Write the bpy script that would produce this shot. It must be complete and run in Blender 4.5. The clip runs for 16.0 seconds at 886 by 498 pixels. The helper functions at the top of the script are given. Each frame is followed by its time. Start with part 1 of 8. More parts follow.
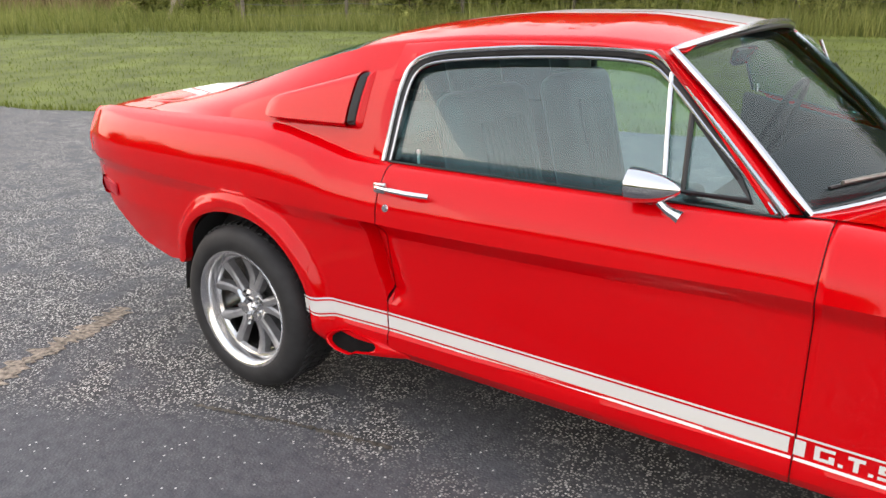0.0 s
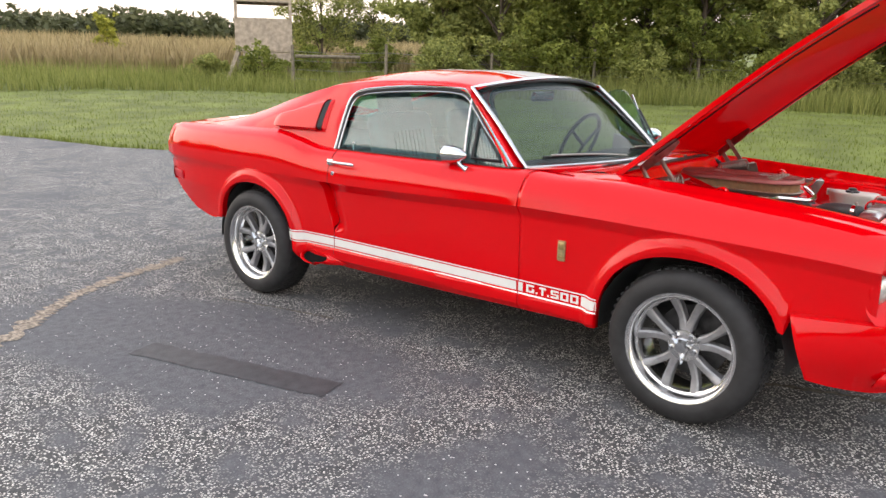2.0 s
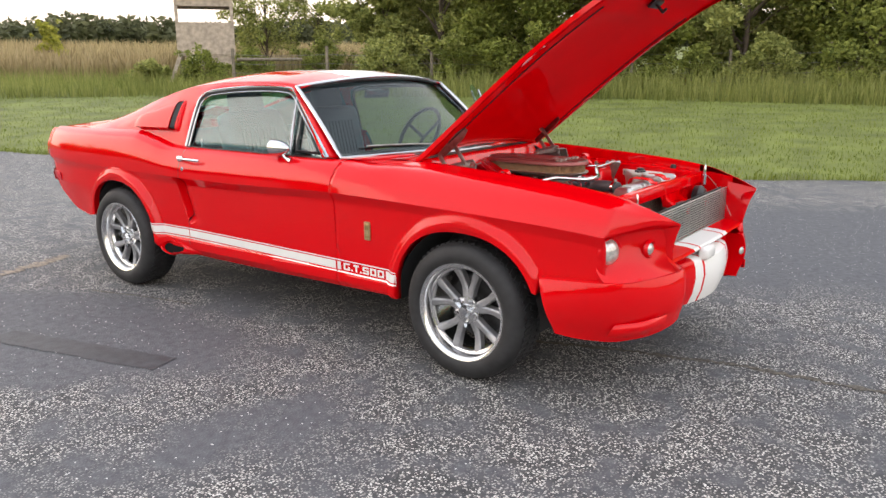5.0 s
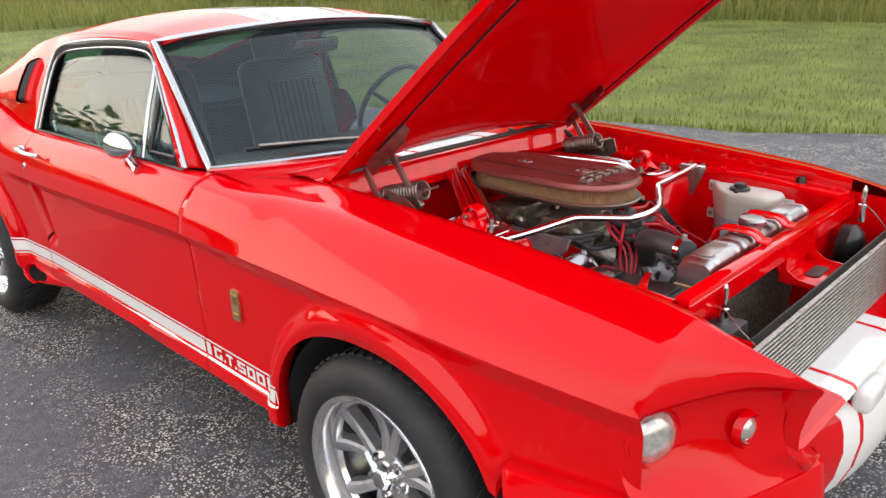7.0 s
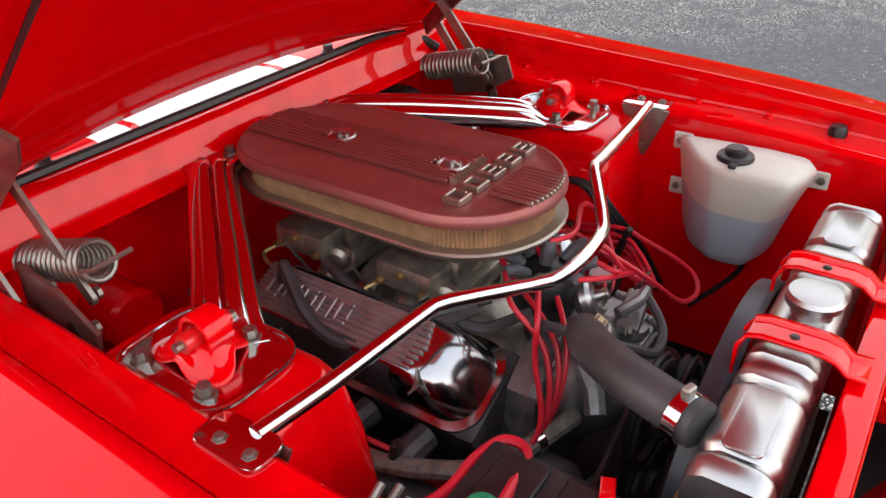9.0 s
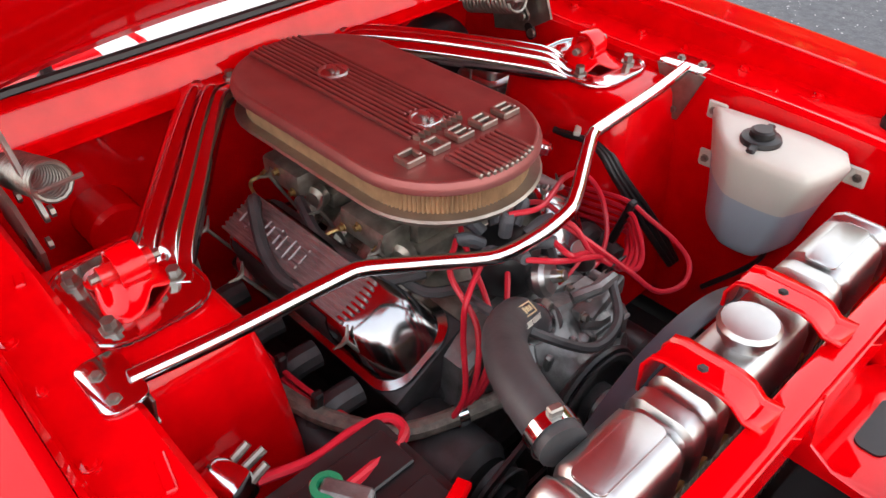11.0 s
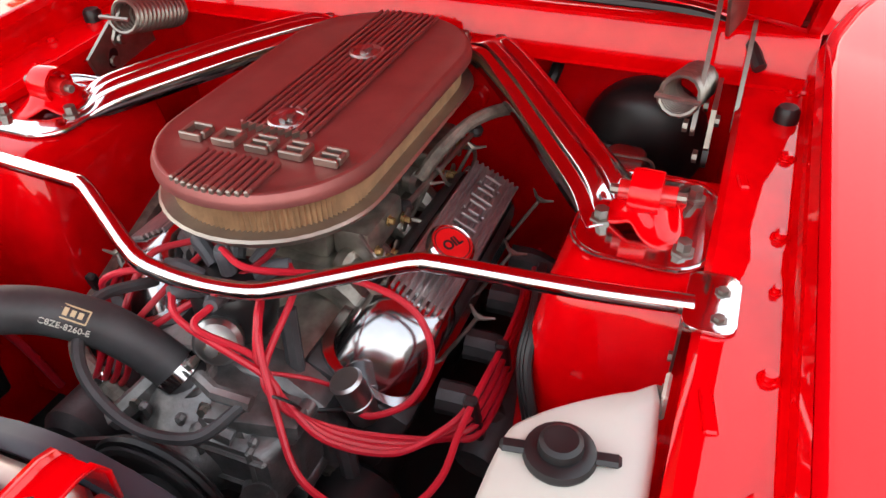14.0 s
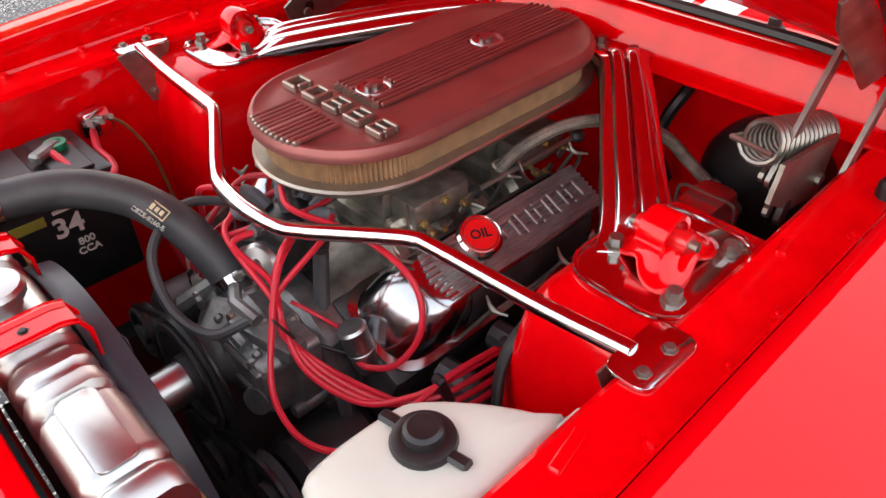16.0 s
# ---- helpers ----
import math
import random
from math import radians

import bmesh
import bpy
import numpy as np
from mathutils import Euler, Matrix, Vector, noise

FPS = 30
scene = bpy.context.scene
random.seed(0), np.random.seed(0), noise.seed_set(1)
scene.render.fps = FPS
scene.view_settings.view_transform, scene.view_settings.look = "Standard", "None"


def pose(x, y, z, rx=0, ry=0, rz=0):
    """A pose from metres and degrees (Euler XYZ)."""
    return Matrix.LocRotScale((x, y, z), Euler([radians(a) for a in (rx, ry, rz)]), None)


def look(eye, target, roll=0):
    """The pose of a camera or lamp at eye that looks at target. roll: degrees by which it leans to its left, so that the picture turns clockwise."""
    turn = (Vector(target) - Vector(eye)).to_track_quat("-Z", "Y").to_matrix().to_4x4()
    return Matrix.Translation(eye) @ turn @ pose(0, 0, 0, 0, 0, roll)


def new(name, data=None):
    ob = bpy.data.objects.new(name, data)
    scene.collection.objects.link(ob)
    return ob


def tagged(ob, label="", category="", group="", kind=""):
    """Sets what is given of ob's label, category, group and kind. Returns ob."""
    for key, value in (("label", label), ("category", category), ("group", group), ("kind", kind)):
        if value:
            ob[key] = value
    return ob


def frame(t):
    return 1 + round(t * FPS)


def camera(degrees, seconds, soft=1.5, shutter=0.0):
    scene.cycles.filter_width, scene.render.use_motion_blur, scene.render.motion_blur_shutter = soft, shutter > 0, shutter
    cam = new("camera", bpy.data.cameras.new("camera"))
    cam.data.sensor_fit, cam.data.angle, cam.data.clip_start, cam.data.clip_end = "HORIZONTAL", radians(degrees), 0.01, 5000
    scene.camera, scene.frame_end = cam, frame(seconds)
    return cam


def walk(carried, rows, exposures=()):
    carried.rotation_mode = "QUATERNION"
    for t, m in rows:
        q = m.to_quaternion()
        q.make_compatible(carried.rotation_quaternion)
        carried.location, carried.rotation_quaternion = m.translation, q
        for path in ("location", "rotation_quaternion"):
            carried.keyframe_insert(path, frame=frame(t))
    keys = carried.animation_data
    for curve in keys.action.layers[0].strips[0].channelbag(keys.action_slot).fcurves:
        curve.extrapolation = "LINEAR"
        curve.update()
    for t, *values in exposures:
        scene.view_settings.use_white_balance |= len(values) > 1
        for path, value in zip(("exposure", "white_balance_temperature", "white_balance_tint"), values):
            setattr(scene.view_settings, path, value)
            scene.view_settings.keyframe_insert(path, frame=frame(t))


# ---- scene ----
cam = camera(60.5, 16.0)
PATH = [
    (0, (-0.562, -2.599, 1.453), (-1.669, -1.058, 0.819), -0.4),
    (0.5, (-0.133, -2.935, 1.453), (-1.27, -1.415, 0.821), -0.0),
    (1, (0.355, -3.196, 1.411), (-0.862, -1.722, 0.822), 0.7),
    (1.5, (0.725, -3.481, 1.405), (-0.494, -1.994, 0.856), 1.2),
    (2, (1.075, -3.718, 1.414), (-0.148, -2.206, 0.948), 1.2),
    (2.5, (1.426, -3.926, 1.413), (0.22, -2.379, 1.026), 1.1),
    (3, (1.616, -4.145, 1.407), (0.437, -2.566, 1.062), 0.8),
    (3.5, (1.758, -4.188, 1.422), (0.605, -2.59, 1.08), 0.6),
    (4, (1.936, -4.108, 1.413), (0.79, -2.509, 1.047), 0.3),
    (4.2, (1.978, -4.043, 1.402), (0.839, -2.445, 1.017), 0.3),
    (6.3, (1.531, -2.449, 1.467), (0.329, -0.96, 0.886), -0.9),
    (6.5, (1.449, -2.277, 1.455), (0.238, -0.799, 0.863), -1.1),
    (7, (1.219, -1.866, 1.478), (-0.089, -0.504, 0.82), -1.2),
    (7.5, (0.939, -1.468, 1.491), (-0.276, -0.077, 0.723), -1.9),
    (8, (0.779, -1.141, 1.443), (-0.348, 0.263, 0.573), -2.4),
    (10.3, (0.493, -0.745, 1.421), (-0.432, 0.548, 0.208), -3.4),
    (10.5, (0.544, -0.727, 1.432), (-0.435, 0.51, 0.203), -3.3),
    (11, (0.728, -0.619, 1.466), (-0.442, 0.427, 0.226), -2.1),
    (11.5, (0.777, -0.455, 1.441), (-0.536, 0.421, 0.214), -3.0),
    (12, (0.775, -0.241, 1.46), (-0.628, 0.421, 0.197), -3.9),
    (12.5, (0.839, 0.017, 1.431), (-0.668, 0.404, 0.174), -1.8),
    (13, (0.796, 0.186, 1.389), (-0.786, 0.305, 0.171), -0.8),
    (13.5, (0.742, 0.363, 1.38), (-0.834, 0.113, 0.175), -1.9),
    (14, (0.709, 0.49, 1.375), (-0.769, -0.114, 0.171), -1.3),
    (14.5, (0.627, 0.562, 1.373), (-0.752, -0.202, 0.143), -1.1),
    (15, (0.573, 0.667, 1.379), (-0.666, -0.309, 0.149), -1.2),
    (15.5, (0.555, 0.667, 1.37), (-0.566, -0.428, 0.127), -0.7),
    (16, (0.572, 0.755, 1.405), (-0.484, -0.412, 0.171), -2.0),
]
walk(cam, [(t, look(eye, target, roll)) for t, eye, target, roll in PATH], [(0, 1.44), (0.5, 1.56), (8.2, 1.53), (10.2, 1.9), (16, 1.95)])

# ---- light ----
SUN_ELEV, SUN_DIR = 3.0, Vector((-0.92, -0.39, 0.0))
world = bpy.data.worlds.new("evening_sky")
scene.world = world
world.use_nodes = True
wn = world.node_tree.nodes
sky = wn.new("ShaderNodeTexSky")
sky.sky_type = "NISHITA"
sky.sun_disc = False
sky.sun_elevation = radians(SUN_ELEV)
sky.sun_rotation = math.atan2(SUN_DIR.x, SUN_DIR.y)
sky.air_density, sky.dust_density, sky.ozone_density = 1.0, 1.0, 1.0
veil = wn.new("ShaderNodeMix")  # thin high cloud over the whole sky
veil.data_type = "RGBA"
veil.inputs[0].default_value = 0.91
co = wn.new("ShaderNodeTexCoord")
sep = wn.new("ShaderNodeSeparateXYZ")
cloud = wn.new("ShaderNodeValToRGB")  # warm and dim at the horizon, bright overhead
stops = ((0.0, (3.6, 2.85, 2.4)), (0.12, (5.6, 4.85, 4.4)), (0.3, (6.5, 6.15, 6.0)), (0.6, (4.5, 4.6, 4.95)), (1.0, (3.2, 3.4, 3.9)))
for i, (p, c) in enumerate(stops):
    e = cloud.color_ramp.elements[i] if i < 2 else cloud.color_ramp.elements.new(p)
    e.position, e.color = p, (*c, 1)
world.node_tree.links.new(co.outputs["Generated"], sep.inputs[0])
world.node_tree.links.new(sep.outputs[2], cloud.inputs[0])
world.node_tree.links.new(cloud.outputs[0], veil.inputs[7])
world.node_tree.links.new(sky.outputs[0], veil.inputs[6])
world.node_tree.links.new(veil.outputs[2], wn["Background"].inputs[0])
wn["Background"].inputs[1].default_value = 0.15
sun = new("sun", bpy.data.lights.new("sun", "SUN"))
sun.data.energy, sun.data.angle, sun.data.color = 0.55, radians(70), (1.0, 0.78, 0.58)
sun.matrix_world = look((0, 0, 0), -(SUN_DIR.normalized() * math.cos(radians(SUN_ELEV)) + Vector((0, 0, math.sin(radians(SUN_ELEV))))))

# ---- materials ----
def mat(name, color=(0.8, 0.8, 0.8), rough=0.5, metal=0.0, coat=0.0, spec=0.5, noise_scale=0.0, noise_amt=0.0, bump=0.0, bump_scale=None, rough_var=0.0):
    m = bpy.data.materials.new(name)
    m.use_nodes = True
    nt = m.node_tree
    b = nt.nodes["Principled BSDF"]
    b.inputs["Base Color"].default_value = (*color, 1)
    b.inputs["Roughness"].default_value = rough
    b.inputs["Metallic"].default_value = metal
    b.inputs["Coat Weight"].default_value = coat
    b.inputs["Coat Roughness"].default_value = 0.03
    b.inputs["Specular IOR Level"].default_value = spec
    co = nt.nodes.new("ShaderNodeTexCoord")
    if noise_amt or rough_var:
        n = nt.nodes.new("ShaderNodeTexNoise")
        n.inputs["Scale"].default_value = noise_scale
        n.inputs["Detail"].default_value = 6
        nt.links.new(co.outputs["Object"], n.inputs["Vector"])
        if noise_amt:
            r = nt.nodes.new("ShaderNodeValToRGB")
            lo = tuple(max(0, c * (1 - noise_amt)) for c in color)
            hi = tuple(min(1, c * (1 + noise_amt)) for c in color)
            r.color_ramp.elements[0].position, r.color_ramp.elements[1].position = 0.3, 0.7
            r.color_ramp.elements[0].color, r.color_ramp.elements[1].color = (*lo, 1), (*hi, 1)
            nt.links.new(n.outputs[0], r.inputs[0])
            nt.links.new(r.outputs[0], b.inputs["Base Color"])
        if rough_var:
            q = nt.nodes.new("ShaderNodeMapRange")
            q.inputs["To Min"].default_value = max(0.02, rough - rough_var)
            q.inputs["To Max"].default_value = rough + rough_var
            nt.links.new(n.outputs[0], q.inputs[0])
            nt.links.new(q.outputs[0], b.inputs["Roughness"])
    if bump:
        n2 = nt.nodes.new("ShaderNodeTexNoise")
        n2.inputs["Scale"].default_value = bump_scale or noise_scale * 4
        n2.inputs["Detail"].default_value = 5
        nt.links.new(co.outputs["Object"], n2.inputs["Vector"])
        bp = nt.nodes.new("ShaderNodeBump")
        bp.inputs["Strength"].default_value = bump
        bp.inputs["Distance"].default_value = 0.004
        nt.links.new(n2.outputs[0], bp.inputs["Height"])
        nt.links.new(bp.outputs[0], b.inputs["Normal"])
    return m


def striped_paint(name, red, white):
    """Car paint with a broad white band along the middle and a thin one on either side of it."""
    m = mat(name, red, 0.4, coat=0.72, spec=0.0)
    nt = m.node_tree
    co = nt.nodes.new("ShaderNodeTexCoord")
    sep = nt.nodes.new("ShaderNodeSeparateXYZ")
    nt.links.new(co.outputs["Object"], sep.inputs[0])
    ab = nt.nodes.new("ShaderNodeMath")
    ab.operation = "ABSOLUTE"
    nt.links.new(sep.outputs[1], ab.inputs[0])
    r = nt.nodes.new("ShaderNodeValToRGB")
    r.color_ramp.interpolation = "CONSTANT"
    els = r.color_ramp.elements
    els[0].position, els[0].color = 0.0, (*white, 1)
    els[1].position, els[1].color = 0.160, (*red, 1)
    for p, c in ((0.172, white), (0.238, red)):
        e = els.new(p)
        e.color = (*c, 1)
    nt.links.new(ab.outputs[0], r.inputs[0])
    nt.links.new(r.outputs[0], nt.nodes["Principled BSDF"].inputs["Base Color"])
    return m


RED, WHITE = (0.64, 0.0002, 0.003), (0.80, 0.79, 0.76)
M_RED = mat("red_paint", RED, 0.4, coat=0.72, spec=0.0, noise_scale=1.5, noise_amt=0.04)
M_STRIPED = striped_paint("red_paint_white_bands", RED, WHITE)
M_BAY = mat("red_bay_paint", (0.76, 0.0003, 0.003), 0.42, coat=1.0, spec=0.0, noise_scale=18, noise_amt=0.10, bump=0.05, bump_scale=60, rough_var=0.08)
M_WHITE = mat("white_paint", WHITE, 0.4, coat=0.8, noise_scale=3, noise_amt=0.04)
M_CHROME = mat("chrome", (0.66, 0.67, 0.68), 0.11, 1.0, noise_scale=30, rough_var=0.03)
M_ALU = mat("polished_aluminium", (0.50, 0.505, 0.50), 0.34, 1.0, noise_scale=25, noise_amt=0.10, rough_var=0.07)
M_POLISH = mat("mirror_polished_aluminium", (0.40, 0.405, 0.42), 0.15, 1.0, noise_scale=25, noise_amt=0.08, rough_var=0.05)
M_RIM = mat("machined_rim", (0.80, 0.80, 0.80), 0.2, 1.0, noise_scale=8, rough_var=0.06)
M_SPOKE = mat("grey_cast_wheel", (0.32, 0.32, 0.33), 0.42, 0.6, noise_scale=30, noise_amt=0.15)
M_STEEL = mat("zinc_steel", (0.29, 0.275, 0.245), 0.38, 0.9, noise_scale=40, noise_amt=0.22, rough_var=0.1)
M_CAST = mat("cast_metal", (0.20, 0.202, 0.20), 0.40, 0.7, noise_scale=35, noise_amt=0.35, bump=0.25, bump_scale=160, rough_var=0.12)
M_CARB = mat("zinc_carburettor", (0.36, 0.34, 0.29), 0.36, 0.75, noise_scale=40, noise_amt=0.35, bump=0.2, bump_scale=140, rough_var=0.1)
M_DARKMET = mat("dark_metal", (0.06, 0.06, 0.062), 0.5, 0.4, noise_scale=20, noise_amt=0.5, bump=0.2, bump_scale=90)
M_BLACK = mat("black_plastic", (0.012, 0.012, 0.013), 0.38, noise_scale=30, noise_amt=0.4, rough_var=0.1)
# near-black colour for the shade inside the skirt duct
M_DUCT_SHADE = mat("duct_shade_black", (0.008, 0.008, 0.008), 0.9, spec=0.1, noise_scale=30, noise_amt=0.3)
M_RUBBER = mat("tyre_rubber", (0.020, 0.020, 0.021), 0.7, noise_scale=14, noise_amt=0.4, bump=0.1, bump_scale=120)
M_HOSE = mat("rubber_hose", (0.050, 0.051, 0.054), 0.5, noise_scale=20, noise_amt=0.35, bump=0.1, bump_scale=90)
M_BRAID = mat("braided_hose", (0.20, 0.185, 0.155), 0.55, 0.3, noise_scale=60, noise_amt=0.4, bump=0.4, bump_scale=220)
M_WIRE = mat("red_ignition_lead", (0.55, 0.012, 0.03), 0.38, noise_scale=20, noise_amt=0.1)
# brown-red base colour holds the red bonnet's reflection in the lid
M_LID = mat("bonnet_tinted_aluminium", (0.325, 0.115, 0.108), 0.42, 0.6, noise_scale=25, noise_amt=0.12, bump=0.06, bump_scale=300, rough_var=0.06)
M_TRAY = mat("bronze_grey_tray", (0.37, 0.33, 0.28), 0.36, 0.8, noise_scale=25, noise_amt=0.15)
M_FILTER = mat("pleated_filter_paper", (0.34, 0.205, 0.11), 0.7, noise_scale=40, noise_amt=0.25)
M_VALVE = mat("finned_cover_paint", (0.36, 0.33, 0.325), 0.38, 0.6, noise_scale=30, noise_amt=0.25, bump=0.12, bump_scale=200)
M_BOTTLE = mat("milky_plastic", (0.58, 0.59, 0.53), 0.42, noise_scale=9, noise_amt=0.06)
M_BOTTLE.node_tree.nodes["Principled BSDF"].inputs["Subsurface Weight"].default_value = 0.3
M_BOTTLE.node_tree.nodes["Principled BSDF"].inputs["Subsurface Radius"].default_value = (0.03, 0.03, 0.03)
M_FLUID = mat("washer_fluid_tint", (0.36, 0.45, 0.52), 0.42, noise_scale=9, noise_amt=0.06)
M_SHROUD = mat("fan_shroud", (0.040, 0.047, 0.062), 0.42, noise_scale=12, noise_amt=0.25)
M_PRINT = mat("cream_print", (0.55, 0.45, 0.27), 0.6)
M_BOOT = mat("grey_rubber_boot", (0.10, 0.105, 0.115), 0.5, noise_scale=20, noise_amt=0.3)
M_GREEN = mat("green_plastic", (0.01, 0.20, 0.09), 0.4)
M_OILRED = mat("red_cap_enamel", (0.68, 0.008, 0.01), 0.3, coat=0.8, noise_scale=20, noise_amt=0.05)
M_GOLD = mat("gold_badge", (0.62, 0.50, 0.26), 0.3, 0.9, noise_scale=60, noise_amt=0.3)
M_RADCORE = mat("radiator_core", (0.30, 0.28, 0.23), 0.5, 0.5, noise_scale=120, noise_amt=0.5, bump=0.3, bump_scale=300)
M_BRASS = mat("brass_seam", (0.42, 0.30, 0.13), 0.45, 0.8, noise_scale=40, noise_amt=0.3)
M_SEAT = mat("black_vinyl", (0.07, 0.078, 0.082), 0.38, noise_scale=6, noise_amt=0.2)
M_CABIN = mat("black_trim", (0.030, 0.031, 0.031), 0.7, noise_scale=5, noise_amt=0.3)
M_GRILLE = mat("dark_grille_bar", (0.46, 0.45, 0.42), 0.4, 0.8, noise_scale=50, noise_amt=0.2)
M_LENS = mat("lamp_lens", (0.58, 0.57, 0.53), 0.16, 0.55, coat=1.0, noise_scale=55, noise_amt=0.35, bump=0.25, bump_scale=70)
M_LINING = mat("red_lining_paint", (0.88, 0.0005, 0.004), 0.45, coat=0.12, spec=0.0, noise_scale=2, noise_amt=0.06)
M_GAPDARK = mat("grille_gap_shade", (0.02, 0.019, 0.018), 0.6, noise_scale=60, noise_amt=0.4)
M_WOOD = mat("weathered_plywood", (0.44, 0.365, 0.29), 0.85, noise_scale=6, noise_amt=0.3, bump=0.3, bump_scale=40)
M_POST = mat("grey_weathered_post", (0.20, 0.17, 0.13), 0.9, noise_scale=9, noise_amt=0.35, bump=0.3, bump_scale=50)
M_STAIN = mat("crumbled_edge", (0.10, 0.088, 0.07), 0.9, noise_scale=40, noise_amt=0.7, bump=0.8, bump_scale=90)
M_BARK = mat("bark", (0.10, 0.075, 0.055), 0.9, noise_scale=7, noise_amt=0.4, bump=0.5, bump_scale=25)
M_FENCEWIRE = mat("fence_wire", (0.25, 0.24, 0.23), 0.5, 0.8)


def glass(name, tint=(0.86, 0.90, 0.89), face_on=0.085):
    """Thin clear glazing: straight-through view with a mirror gloss that grows at a slant."""
    m = bpy.data.materials.new(name)
    m.use_nodes = True
    nt = m.node_tree
    nt.nodes.remove(nt.nodes["Principled BSDF"])
    clear, gloss = nt.nodes.new("ShaderNodeBsdfTransparent"), nt.nodes.new("ShaderNodeBsdfGlossy")
    clear.inputs[0].default_value = (*tint, 1)
    gloss.inputs["Roughness"].default_value = 0.01
    slant = nt.nodes.new("ShaderNodeLayerWeight")
    slant.inputs[0].default_value = 0.5
    bend = nt.nodes.new("ShaderNodeMath")
    bend.operation = "POWER"
    bend.inputs[1].default_value = 4.0
    nt.links.new(slant.outputs["Facing"], bend.inputs[0])
    fr = nt.nodes.new("ShaderNodeMath")
    fr.operation = "MULTIPLY_ADD"
    fr.inputs[1].default_value, fr.inputs[2].default_value = 0.20, face_on
    nt.links.new(bend.outputs[0], fr.inputs[0])
    mix = nt.nodes.new("ShaderNodeMixShader")
    nt.links.new(fr.outputs[0], mix.inputs[0])
    nt.links.new(clear.outputs[0], mix.inputs[1])
    nt.links.new(gloss.outputs[0], mix.inputs[2])
    nt.links.new(mix.outputs[0], nt.nodes["Material Output"].inputs[0])
    return m


M_GLASS = glass("tinted_glass", (0.68, 0.85, 0.86), 0.085)
M_TRIM = mat("satin_bright_trim", (0.52, 0.53, 0.55), 0.2, 1.0, noise_scale=20, rough_var=0.05)
M_SCREEN = glass("windscreen_glass", (0.55, 0.63, 0.645), 0.045)


def leafy(name, dark, light, scale=0.6):
    m = bpy.data.materials.new(name)
    m.use_nodes = True
    nt = m.node_tree
    b = nt.nodes["Principled BSDF"]
    geo = nt.nodes.new("ShaderNodeNewGeometry")
    co = nt.nodes.new("ShaderNodeTexCoord")
    n = nt.nodes.new("ShaderNodeTexNoise")
    n.inputs["Scale"].default_value = scale
    n.inputs["Detail"].default_value = 4
    nt.links.new(co.outputs["Object"], n.inputs["Vector"])
    add = nt.nodes.new("ShaderNodeMath")
    add.operation = "MULTIPLY_ADD"
    add.inputs[1].default_value = 0.55
    nt.links.new(geo.outputs["Random Per Island"], add.inputs[0])
    sub = nt.nodes.new("ShaderNodeMath")
    sub.operation = "MULTIPLY"
    sub.inputs[1].default_value = 0.6
    nt.links.new(n.outputs[0], sub.inputs[0])
    nt.links.new(sub.outputs[0], add.inputs[2])
    r = nt.nodes.new("ShaderNodeValToRGB")
    r.color_ramp.elements[0].position, r.color_ramp.elements[1].position = 0.25, 0.85
    r.color_ramp.elements[0].color, r.color_ramp.elements[1].color = (*dark, 1), (*light, 1)
    nt.links.new(add.outputs[0], r.inputs[0])
    nt.links.new(r.outputs[0], b.inputs["Base Color"])
    b.inputs["Roughness"].default_value = 0.6
    b.inputs["Specular IOR Level"].default_value = 0.2
    tr = nt.nodes.new("ShaderNodeBsdfTranslucent")
    nt.links.new(r.outputs[0], tr.inputs[0])
    mix = nt.nodes.new("ShaderNodeMixShader")
    mix.inputs[0].default_value = 0.3
    nt.links.new(b.outputs[0], mix.inputs[1])
    nt.links.new(tr.outputs[0], mix.inputs[2])
    nt.links.new(mix.outputs[0], nt.nodes["Material Output"].inputs[0])
    return m


M_LEAF = leafy("leaves", (0.075, 0.105, 0.020), (0.34, 0.37, 0.085))
M_LEAF_PALE = leafy("pale_leaves", (0.12, 0.15, 0.04), (0.46, 0.47, 0.15))
M_LEAF_YELLOW = leafy("yellow_leaves", (0.20, 0.22, 0.03), (0.52, 0.50, 0.09))
M_LEAF_FAR = leafy("far_leaves", (0.07, 0.08, 0.04), (0.16, 0.165, 0.085), 0.1)
M_BLADE = leafy("lawn_blades", (0.085, 0.112, 0.016), (0.205, 0.245, 0.040), 0.35)
M_TALL = leafy("tall_grass", (0.12, 0.15, 0.03), (0.36, 0.37, 0.12), 0.3)
M_STRAW = leafy("dry_grass", (0.22, 0.17, 0.085), (0.46, 0.37, 0.20), 0.2)


SEALED = (((-2.3, -1.65, 0), 0.25, (1.7, 0.8, 1)), ((1.6, 3.6, 0), 0.45, (4.5, 2.2, 1)))


